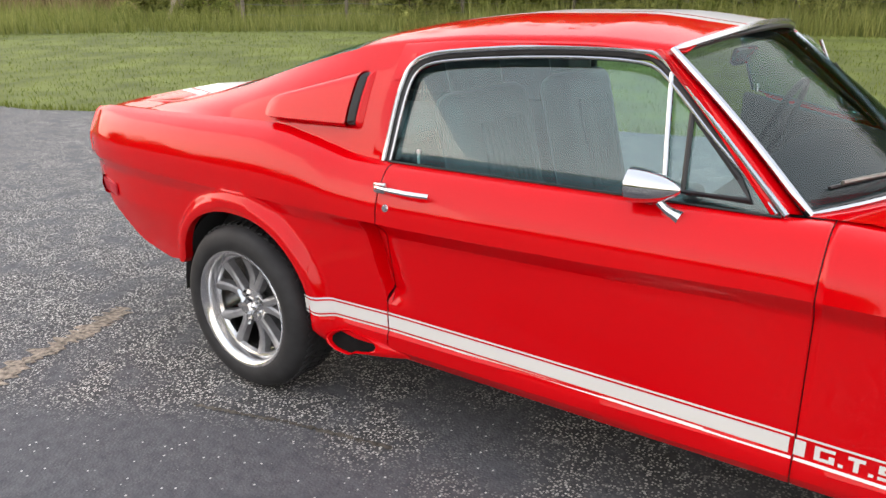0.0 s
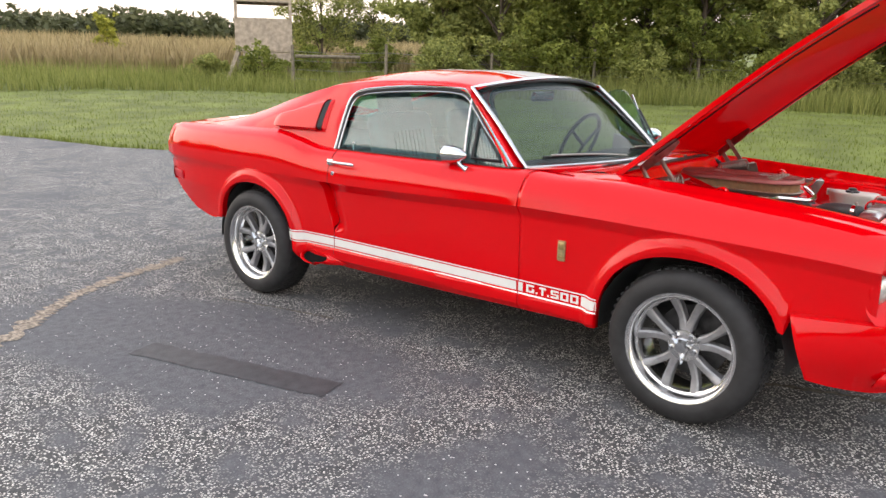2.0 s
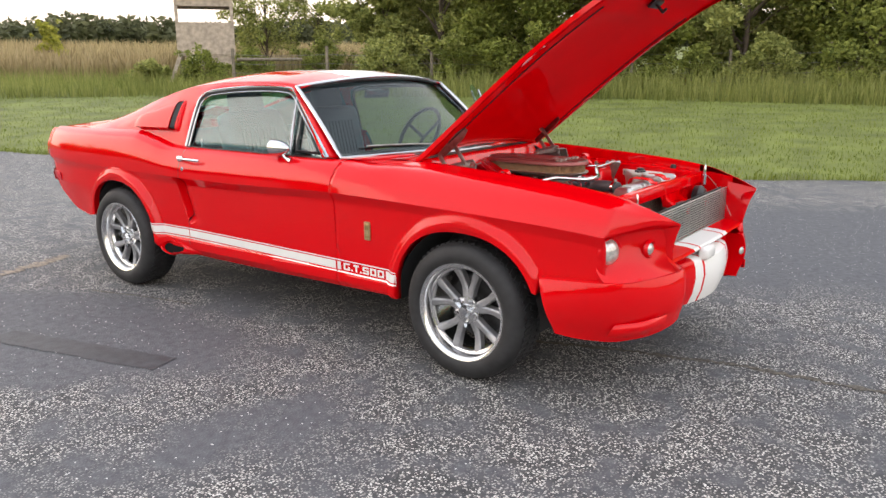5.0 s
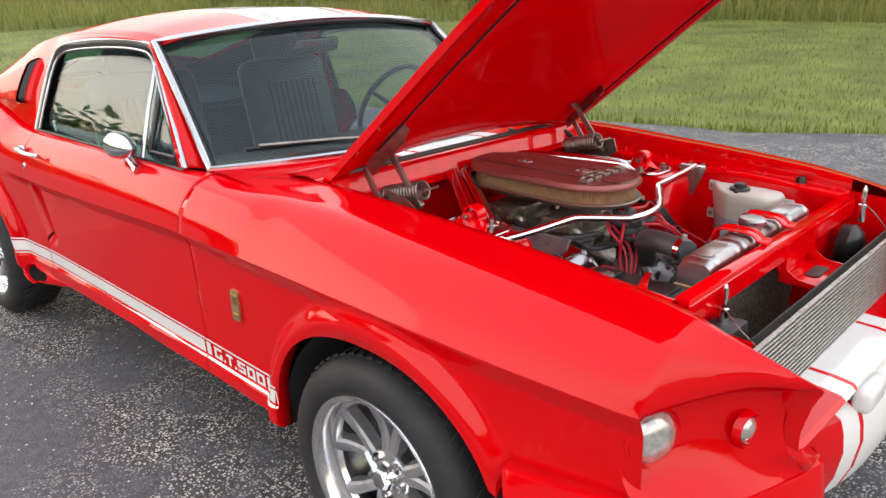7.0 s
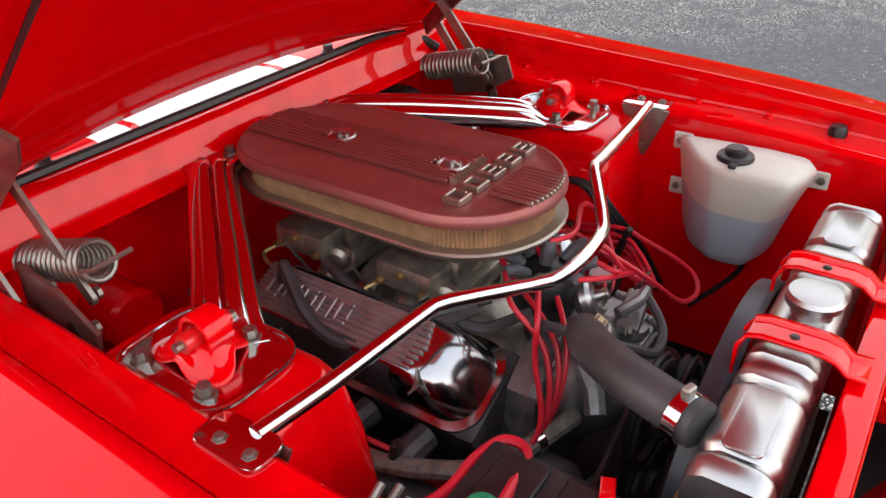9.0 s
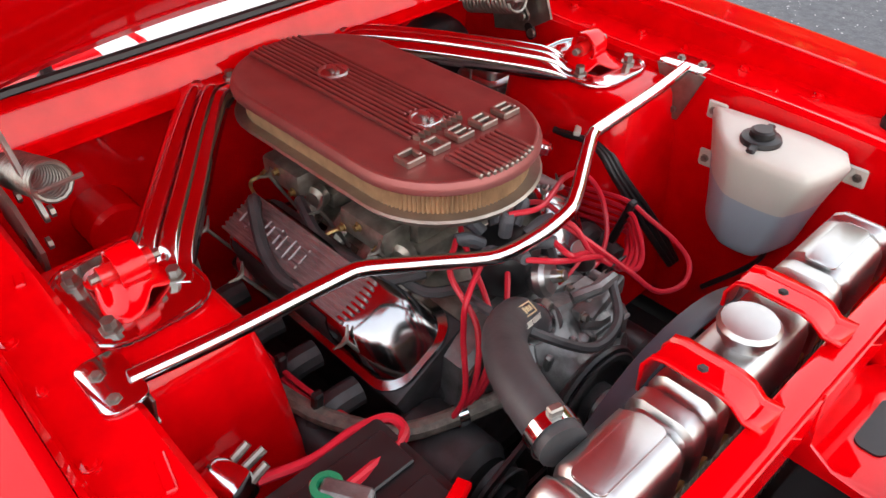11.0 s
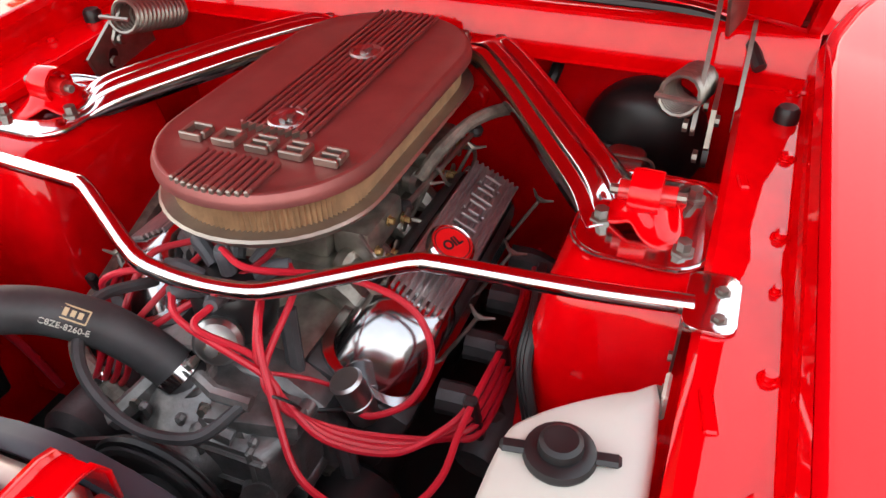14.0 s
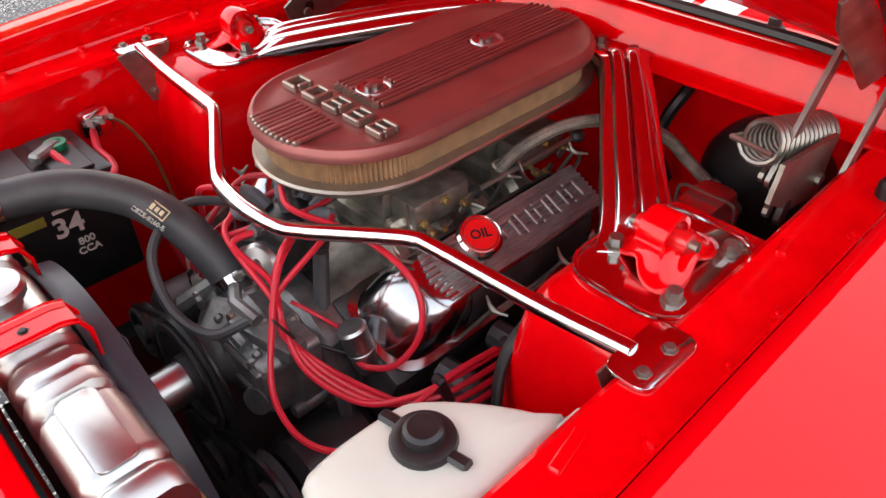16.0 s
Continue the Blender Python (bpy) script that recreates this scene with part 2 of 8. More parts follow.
def asphalt_material():
    """Worn asphalt: dark sealed patches, exposed pale stones where the seal has gone, fine cracks."""
    m = bpy.data.materials.new("worn_asphalt")
    m.use_nodes = True
    nt = m.node_tree
    b = nt.nodes["Principled BSDF"]
    co = nt.nodes.new("ShaderNodeTexCoord")

    def tex(kind, scale, detail=4):
        n = nt.nodes.new(kind)
        n.inputs["Scale"].default_value = scale
        if kind == "ShaderNodeTexNoise":
            n.inputs["Detail"].default_value = detail
        nt.links.new(co.outputs["Object"], n.inputs["Vector"])
        return n

    def ramp(src, p0, c0, p1, c1):
        r = nt.nodes.new("ShaderNodeValToRGB")
        r.color_ramp.elements[0].position, r.color_ramp.elements[0].color = p0, (*c0, 1)
        r.color_ramp.elements[1].position, r.color_ramp.elements[1].color = p1, (*c1, 1)
        nt.links.new(src, r.inputs[0])
        return r

    def mix(fac, a, c):
        x = nt.nodes.new("ShaderNodeMix")
        x.data_type = "RGBA"
        nt.links.new(fac, x.inputs[0])
        nt.links.new(a, x.inputs[6])
        nt.links.new(c, x.inputs[7])
        return x.outputs[2]

    def mul(a, c):
        x = nt.nodes.new("ShaderNodeMath")
        x.operation = "MULTIPLY"
        nt.links.new(a, x.inputs[0])
        nt.links.new(c, x.inputs[1])
        return x.outputs[0]

    broad = tex("ShaderNodeTexNoise", 0.75, 5)
    fine = tex("ShaderNodeTexNoise", 22, 6)
    smooth = ramp(fine.outputs[0], 0.3, (0.076, 0.078, 0.086), 0.7, (0.122, 0.124, 0.133))
    rough = ramp(fine.outputs[0], 0.3, (0.040, 0.041, 0.043), 0.7, (0.088, 0.087, 0.086))
    stones = tex("ShaderNodeTexVoronoi", 100)
    speck = ramp(stones.outputs["Distance"], 0.34, (1, 1, 1), 0.48, (0, 0, 0))
    pick = ramp(stones.outputs["Color"], 0.26, (0, 0, 0), 0.40, (1, 1, 1))
    worn = ramp(broad.outputs[0], 0.35, (0.03, 0.03, 0.03), 0.46, (1, 1, 1))
    # broad stretches that still have their seal
    sealed = worn.outputs[0]
    for at, turn, size in SEALED:
        shift = nt.nodes.new("ShaderNodeMapping")
        shift.inputs["Location"].default_value = at
        shift.inputs["Rotation"].default_value = (0, 0, turn)
        shift.inputs["Scale"].default_value = size
        shift.vector_type = "TEXTURE"
        ball = nt.nodes.new("ShaderNodeTexGradient")
        ball.gradient_type = "SPHERICAL"
        nt.links.new(co.outputs["Object"], shift.inputs[0])
        nt.links.new(shift.outputs[0], ball.inputs[0])
        ragged = nt.nodes.new("ShaderNodeMath")
        ragged.operation = "MULTIPLY_ADD"
        ragged.inputs[1].default_value = 0.9
        nt.links.new(broad.outputs[0], ragged.inputs[0])
        nt.links.new(ball.outputs[0], ragged.inputs[2])
        kept = ramp(ragged.outputs[0], 0.55, (1, 1, 1), 0.78, (0.06, 0.06, 0.06))
        sealed = mul(sealed, kept.outputs[0])
    mid = tex("ShaderNodeTexNoise", 5, 5)
    worn2 = ramp(mid.outputs[0], 0.34, (0.08, 0.08, 0.08), 0.54, (1, 1, 1))
    amount = mul(mul(speck.outputs[0], pick.outputs[0]), mul(sealed, worn2.outputs[0]))
    pale = ramp(stones.outputs["Color"], 0.2, (0.36, 0.335, 0.30), 0.9, (0.80, 0.775, 0.73))
    base = mix(mul(sealed, worn2.outputs[0]), smooth.outputs[0], rough.outputs[0])
    col = mix(amount, base, pale.outputs[0])
    sparse = tex("ShaderNodeTexVoronoi", 34)
    sp1 = ramp(sparse.outputs["Distance"], 0.11, (1, 1, 1), 0.16, (0, 0, 0))
    sp2 = ramp(sparse.outputs["Color"], 0.50, (0, 0, 0), 0.54, (1, 1, 1))
    light = nt.nodes.new("ShaderNodeRGB")
    light.outputs[0].default_value = (0.68, 0.665, 0.64, 1)
    col = mix(mul(sp1.outputs[0], sp2.outputs[0]), col, light.outputs[0])
    nt.links.new(col, b.inputs["Base Color"])
    b.inputs["Roughness"].default_value = 0.72
    b.inputs["Specular IOR Level"].default_value = 0.25
    bp = nt.nodes.new("ShaderNodeBump")
    bp.inputs["Strength"].default_value = 0.6
    bp.inputs["Distance"].default_value = 0.004
    nt.links.new(stones.outputs["Distance"], bp.inputs["Height"])
    nt.links.new(bp.outputs[0], b.inputs["Normal"])
    return m


M_ASPHALT = asphalt_material()
M_SEAL = mat("fresh_seal_patch", (0.040, 0.041, 0.045), 0.6, noise_scale=16, noise_amt=0.35, bump=0.25, bump_scale=130)
M_CRACK = mat("crack_fill_gravel", (0.27, 0.225, 0.175), 0.95, noise_scale=45, noise_amt=0.75, bump=0.8, bump_scale=120)
M_LAWN = mat("lawn", (0.128, 0.155, 0.027), 0.9, noise_scale=1.2, noise_amt=0.35, bump=0.6, bump_scale=45)

# ---- mesh tools ----
def part(name, bm, material, parent=None, label="", smooth=True, angle=35):
    me = bpy.data.meshes.new(name)
    bmesh.ops.recalc_face_normals(bm, faces=bm.faces)
    if smooth:
        lim = radians(angle)
        for f in bm.faces:
            f.smooth = True
        for e in bm.edges:
            if len(e.link_faces) == 2 and e.calc_face_angle(0) > lim:
                e.smooth = False
    bm.to_mesh(me)
    bm.free()
    me.materials.append(material)
    ob = new(name, me)
    ob.parent = parent
    if label:
        ob["label"] = label
    return ob


def raw(name, verts, faces, material, parent=None, label="", smooth=False):
    me = bpy.data.meshes.new(name)
    me.from_pydata(verts, [], faces)
    if smooth:
        me.polygons.foreach_set("use_smooth", [True] * len(me.polygons))
    me.materials.append(material)
    ob = new(name, me)
    ob.parent = parent
    if label:
        ob["label"] = label
    return ob


def empty(name):
    return new(name)


def lerp_keys(keys, x):
    """Monotone smooth curve through (x, value...) keys, which run in rising x."""
    k = np.array(sorted(keys), float)
    xs = k[:, 0]
    out = []
    for c in range(1, k.shape[1]):
        y = k[:, c]
        h = np.diff(xs)
        d = np.diff(y) / h
        m = np.zeros(len(xs))
        m[0], m[-1] = d[0], d[-1]
        for i in range(1, len(xs) - 1):
            if d[i - 1] * d[i] > 0:
                w1, w2 = 2 * h[i] + h[i - 1], h[i] + 2 * h[i - 1]
                m[i] = (w1 + w2) / (w1 / d[i - 1] + w2 / d[i])
        xx = min(max(x, xs[0]), xs[-1])
        i = min(max(int(np.searchsorted(xs, xx)) - 1, 0), len(h) - 1)
        t = (xx - xs[i]) / h[i]
        out.append(float((2 * t**3 - 3 * t**2 + 1) * y[i] + (t**3 - 2 * t**2 + t) * h[i] * m[i] + (-2 * t**3 + 3 * t**2) * y[i + 1] + (t**3 - t**2) * h[i] * m[i + 1]))
    return out[0] if len(out) == 1 else out


def smooth_line(pts, n, closed=False):
    """Catmull-Rom points along a polyline, n to each piece."""
    p = [Vector(q) for q in pts]
    out, count = [], len(p)
    for i in range(count if closed else count - 1):
        a = p[(i - 1) % count] if closed or i else p[0] * 2 - p[1]
        b, c = p[i], p[(i + 1) % count]
        d = p[(i + 2) % count] if closed or i + 2 < count else p[-1] * 2 - p[-2]
        for j in range(n):
            t = j / n
            out.append(0.5 * (2 * b + (c - a) * t + (2 * a - 5 * b + 4 * c - d) * t * t + (3 * b - a - 3 * c + d) * t**3))
    if not closed:
        out.append(p[-1])
    return out


def loft(bm, rings, closed=True, cap=True):
    """Faces between rings of equal length."""
    vs = [[bm.verts.new(p) for p in r] for r in rings]
    n = len(vs[0])
    for a, b in zip(vs, vs[1:]):
        for i in range(n if closed else n - 1):
            j = (i + 1) % n
            if len({a[i], a[j], b[j], b[i]}) == 4:
                bm.faces.new((a[i], a[j], b[j], b[i]))
    if cap and closed:
        bm.faces.new(vs[0])
        bm.faces.new(vs[-1])
    return vs


def grid(bm, rows):
    return loft(bm, rows, closed=False, cap=False)


def tube(bm, pts, r, n=10, cap=True, closed=False, radii=None):
    pts = [Vector(p) for p in pts]
    rings, up = [], None
    for i, p in enumerate(pts):
        if closed:
            d = pts[(i + 1) % len(pts)] - pts[i - 1]
        else:
            d = pts[min(i + 1, len(pts) - 1)] - pts[max(i - 1, 0)]
        d.normalize()
        if up is None:
            up = Vector((0, 0, 1)) if abs(d.z) < 0.9 else Vector((1, 0, 0))
        side = d.cross(up).normalized()
        up = side.cross(d).normalized()
        rr = radii[i] if radii else r
        rings.append([p + rr * (math.cos(a) * side + math.sin(a) * up) for a in (2 * math.pi * k / n for k in range(n))])
    if closed:
        rings.append(rings[0])
        loft(bm, rings, True, False)
        bmesh.ops.remove_doubles(bm, verts=bm.verts, dist=1e-6)
    else:
        loft(bm, rings, True, cap)


def lathe(bm, profile, m=None, n=28, caps=True):
    """Turns (radius, height) pairs about the local z axis of m."""
    m = m or Matrix()
    rings = []
    for r, h in profile:
        rings.append([m @ Vector((r * math.cos(2 * math.pi * k / n), r * math.sin(2 * math.pi * k / n), h)) for k in range(n)])
    vs = loft(bm, rings, True, False)
    for ring, (r, h) in ((vs[0], profile[0]), (vs[-1], profile[-1])):
        if caps and r > 1e-5:
            bm.faces.new(ring)
    bmesh.ops.remove_doubles(bm, verts=bm.verts, dist=1e-6)


def box(bm, size, m=None, bevel=0.0, seg=2):
    g = bmesh.ops.create_cube(bm, size=1.0, matrix=(m or Matrix()) @ Matrix.Diagonal((*size, 1)))
    if bevel:
        es = list({e for v in g["verts"] for e in v.link_edges})
        bmesh.ops.bevel(bm, geom=es, offset=bevel, segments=seg, affect="EDGES", profile=0.5)


def prism(bm, outline, depth, m=None, bevel=0.0):
    """An outline in local xy, raised along local z."""
    m = m or Matrix()
    a = [bm.verts.new(m @ Vector((x, y, 0))) for x, y in outline]
    b = [bm.verts.new(m @ Vector((x, y, depth))) for x, y in outline]
    k = len(a)
    fs = [bm.faces.new(a), bm.faces.new(b)]
    fs += [bm.faces.new((a[i], a[(i + 1) % k], b[(i + 1) % k], b[i])) for i in range(k)]
    if bevel:
        es = list({e for e in fs[1].edges})
        bmesh.ops.bevel(bm, geom=es, offset=bevel, segments=2, affect="EDGES", profile=0.5)


def rounded(w, h, r, n=5):
    """A rounded rectangle about the origin, counter-clockwise."""
    out = []
    for cx, cy, a0 in ((w / 2 - r, h / 2 - r, 0), (r - w / 2, h / 2 - r, 90), (r - w / 2, r - h / 2, 180), (w / 2 - r, r - h / 2, 270)):
        for k in range(n + 1):
            a = radians(a0 + 90 * k / n)
            out.append((cx + r * math.cos(a), cy + r * math.sin(a)))
    return out


def stadium(cx, half_x, half_y, n=14):
    """An oval with straight sides along x."""
    out = []
    for s, a0 in ((1, -90), (-1, 90)):
        for k in range(n + 1):
            a = radians(a0 + 180 * k / n)
            out.append((cx + s * (half_x - half_y) + half_y * math.cos(a), half_y * math.sin(a)))
    return out


def frame_of(o, zdir, xdir=(1, 0, 0)):
    """A matrix with its origin at o, its z along zdir and its x near xdir."""
    z = Vector(zdir).normalized()
    if abs(z.dot(Vector(xdir).normalized())) > 0.995:
        xdir = (0, 1, 0)
    y = z.cross(Vector(xdir)).normalized()
    x = y.cross(z)
    return Matrix((( x.x, y.x, z.x, o[0]), (x.y, y.y, z.y, o[1]), (x.z, y.z, z.z, o[2]), (0, 0, 0, 1)))


def flip(bm):
    """Mirrors a mesh to the other side of the car."""
    for v in bm.verts:
        v.co.y = -v.co.y
    bmesh.ops.reverse_faces(bm, faces=bm.faces)
    return bm


def solid(ob, thick, offset=-1.0):
    s = ob.modifiers.new("thickness", "SOLIDIFY")
    s.thickness, s.offset = thick, offset
    return ob


def writing(name, body, size, m, material, parent=None, depth=0.0008, bold=0.0, label=""):
    """Letters as a mesh, standing on the local xy plane of m."""
    cu = bpy.data.curves.new(name, "FONT")
    cu.body, cu.size, cu.extrude, cu.offset = body, size, depth, bold
    cu.align_x, cu.align_y = "CENTER", "CENTER"
    tmp = bpy.data.objects.new(name, cu)
    scene.collection.objects.link(tmp)
    bpy.context.view_layer.update()
    me = bpy.data.meshes.new_from_object(tmp.evaluated_get(bpy.context.evaluated_depsgraph_get()))
    bpy.data.objects.remove(tmp)
    me.transform(m)
    me.materials.clear()
    me.materials.append(material)
    ob = new(name, me)
    ob.parent = parent
    if label:
        ob["label"] = label
    return ob

# ---- ground ----
EYE_PT = Vector((1.7, -4.2))
EDGE = [(-40, -10.5), (-20, 0.2), (-13.5, 2.4), (-11.5, 2.6), (-8.0, 3.9), (-4.5, 5.3), (-1.8, 5.8), (0.2, 7.1), (3.0, 8.4), (7.0, 10.2), (12.0, 12.2), (22.0, 17.0), (40, 26)]


def edge_y(x):
    return float(np.interp(x, [p[0] for p in EDGE], [p[1] for p in EDGE]))


def rise(x, y):
    """The land climbs gently away from the drive."""
    d = math.hypot(x - EYE_PT.x, y - EYE_PT.y)
    behind = max(0.0, (y - edge_y(x)) / max(d, 1e-6))
    return 0.031 * max(0.0, d - 9.0) * min(1.0, behind * 3.0) if d < 260 else 0.031 * 251 * min(1.0, behind * 3.0)


def ground():
    verts, faces = [], []
    radii = [0, 2, 4, 6, 8, 9, 10, 11, 12, 13, 14, 16, 18, 20, 22, 25, 28, 32, 36, 42, 50, 60, 75, 95, 120, 160, 220, 300, 600, 1500, 4000]
    n = 120
    for r in radii:
        for k in range(n):
            a = 2 * math.pi * k / n
            x, y = EYE_PT.x + r * math.cos(a), EYE_PT.y + r * math.sin(a)
            z = rise(x, y) - 0.02
            verts.append((x, y, z))
    for i in range(len(radii) - 1):
        for k in range(n):
            j = (k + 1) % n
            faces.append((i * n + k, i * n + j, (i + 1) * n + j, (i + 1) * n + k))
    return tagged(raw("ground", verts, faces, M_LAWN, smooth=True), "mown green lawn that climbs gently behind the drive", "lawn", kind="structure")


ground()


def pavement():
    rnd = random.Random(4)
    bm = bmesh.new()
    xs = np.concatenate([np.linspace(-40, -16, 12), np.linspace(-15.5, 14, 150), np.linspace(15, 40, 12)])
    rows = []
    for x in xs:
        e = edge_y(x) + 0.10 * noise.noise((x * 1.3, 0, 0)) + 0.05 * noise.noise((x * 5, 3, 0)) + rnd.uniform(-0.015, 0.015)
        rows.append([(x, e + 0.03, -0.03), (x, e, rise(x, e) * 0.3 + 0.0)] + [(x, e - f * (e + 40), 0.0) for f in (0.02, 0.05, 0.1, 0.2, 0.4, 1.0)])
    grid(bm, rows)
    return tagged(part("pavement", bm, M_ASPHALT, angle=60), "worn grey asphalt drive with exposed pale stones", "asphalt drive", kind="structure")


PAVEMENT = pavement()


def ribbon(name, pts, width, material, z, label, rough=0.35, seed=1):
    """A flat irregular strip laid on the asphalt."""
    rnd = random.Random(seed)
    line = smooth_line([(x, y, 0) for x, y in pts], 24)
    bm = bmesh.new()
    rows = []
    for i, p in enumerate(line):
        d = (line[min(i + 1, len(line) - 1)] - line[max(i - 1, 0)]).normalized()
        s = Vector((-d.y, d.x, 0))
        w1, w2 = (width * (1 + rough * rnd.uniform(-1, 1)) / 2 for _ in range(2))
        rows.append([p + s * w1 + Vector((0, 0, z)), p + Vector((0, 0, z + 0.001)), p - s * w2 + Vector((0, 0, z))])
    grid(bm, rows)
    return tagged(part(name, bm, material, PAVEMENT, label))


ribbon("crack", [(-3.86, -0.70), (-3.77, -0.93), (-3.66, -1.33), (-3.43, -1.76), (-3.13, -2.11), (-2.7, -2.65)], 0.095, M_CRACK, 0.003, "gravel-filled crack", 0.8, 3)
ribbon("crack", [(-2.80, -1.10), (-2.59, -1.04), (-2.44, -0.99), (-2.30, -0.96), (-2.0, -0.90)], 0.016, M_STAIN, 0.003, "fine crack", 0.9, 4)
ribbon("seal_patch", [(-2.37, -1.86), (-1.85, -1.72), (-1.28, -1.57)], 0.17, M_SEAL, 0.003, "dark rectangular seal patch", 0.1, 5)
ribbon("crack", [(-0.1, -0.27), (0.44, -0.08), (0.73, -0.01), (1.0, 0.07), (1.44, 0.10), (2.4, 0.22)], 0.035, M_STAIN, 0.003, "crumbled crack", 0.9, 6)


def scatter_blades(name, spots, height, width, material, label, category, seed, lean=0.35, blades=1):
    """Single bent blades, all of one mesh."""
    rnd = random.Random(seed)
    verts, faces = [], []
    for x, y, z, h in spots:
        for _ in range(blades):
            a, w = rnd.uniform(0, 6.283), width * rnd.uniform(0.6, 1.4)
            hh = height * h * rnd.uniform(0.6, 1.25)
            lx, ly = rnd.gauss(0, lean) * hh, rnd.gauss(0, lean) * hh
            bx, by = x + rnd.gauss(0, 0.02 + width * 2), y + rnd.gauss(0, 0.02 + width * 2)
            cx, cy = math.cos(a) * w, math.sin(a) * w
            i = len(verts)
            verts += [(bx - cx, by - cy, z - 0.02), (bx + cx, by + cy, z - 0.02), (bx + cx * 0.7 + lx * 0.4, by + cy * 0.7 + ly * 0.4, z + hh * 0.6), (bx - cx * 0.7 + lx * 0.4, by - cy * 0.7 + ly * 0.4, z + hh * 0.6), (bx + lx, by + ly, z + hh)]
            faces += [(i, i + 1, i + 2, i + 3), (i + 3, i + 2, i + 4)]
    return tagged(raw(name, verts, faces, material), label, category, kind="stuff")


def polar(d, ang):
    """A spot d metres from the drive's near end, ang degrees to the left of straight over the bonnet side."""
    a = radians(90 + ang)
    return EYE_PT.x + d * math.cos(a), EYE_PT.y + d * math.sin(a)


rnd = random.Random(11)
spots = []
while len(spots) < 42000:
    d, ang = 8 + 19 * rnd.random() ** 1.3, rnd.uniform(-22, 72)
    x, y = polar(d, ang)
    if y > edge_y(x) + 0.02:
        spots.append((x, y, rise(x, y), 1.0))
scatter_blades("lawn_grass", spots, 0.034, 0.0042, M_BLADE, "short mown green grass of the lawn", "grass", 12)
spots = []
for i in range(2600):
    x = rnd.uniform(-15, 9)
    y = edge_y(x) + rnd.uniform(0.0, 0.12)
    spots.append((x, y, rise(x, y), rnd.uniform(0.7, 1.6)))
scatter_blades("verge_grass", spots, 0.07, 0.005, M_BLADE, "uneven grass growing over the edge of the drive", "grass", 13)
spots = []
for i in range(26000):
    ang = rnd.uniform(-24, 74)
    near = 22.5 + 4.0 * max(0, ang) / 60 + 0.5 * noise.noise((ang * 0.3, 0, 7))
    d = near + 9 * rnd.random() ** 1.5
    x, y = polar(d, ang)
    spots.append((x, y, rise(x, y), rnd.uniform(0.6, 1.2) * (1.0 if d > near + 1 else 0.7) * (0.72 if ang > 36 else 1.0)))
scatter_blades("tall_grass", spots, 0.85, 0.011, M_TALL, "tall unmown grass and weeds along the fence", "tall grass", 14, 0.22)
spots = []
for i in range(26000):
    ang = rnd.uniform(34, 76)
    d = 36 + 120 * rnd.random() ** 1.6
    x, y = polar(d, ang)
    spots.append((x, y, rise(x, y), rnd.uniform(0.7, 1.1) * (1 + d / 200)))
scatter_blades("dry_field_grass", spots, 1.0, 0.05, M_STRAW, "pale dry grass of the open field", "field grass", 15, 0.2)


# ---- trees ----
def leaf_mesh(verts, faces, c, r, count, size, rnd, flat=1.0):
    for _ in range(count):
        v = Vector((rnd.gauss(0, 1), rnd.gauss(0, 1), rnd.gauss(0, 1)))
        v.normalize()
        p = Vector(c) + v * r * (rnd.random() ** 0.45)
        p.z = c[2] + (p.z - c[2]) * flat
        a = Vector((rnd.gauss(0, 1), rnd.gauss(0, 1), rnd.gauss(0, 0.7))).normalized()
        b = a.cross(Vector((rnd.gauss(0, 1), rnd.gauss(0, 1), rnd.gauss(0, 1)))).normalized()
        s = size * rnd.uniform(0.6, 1.4)
        i = len(verts)
        verts += [tuple(p - a * s), tuple(p + b * s * 0.45), tuple(p + a * s), tuple(p - b * s * 0.45)]
        faces.append((i, i + 1, i + 2, i + 3))


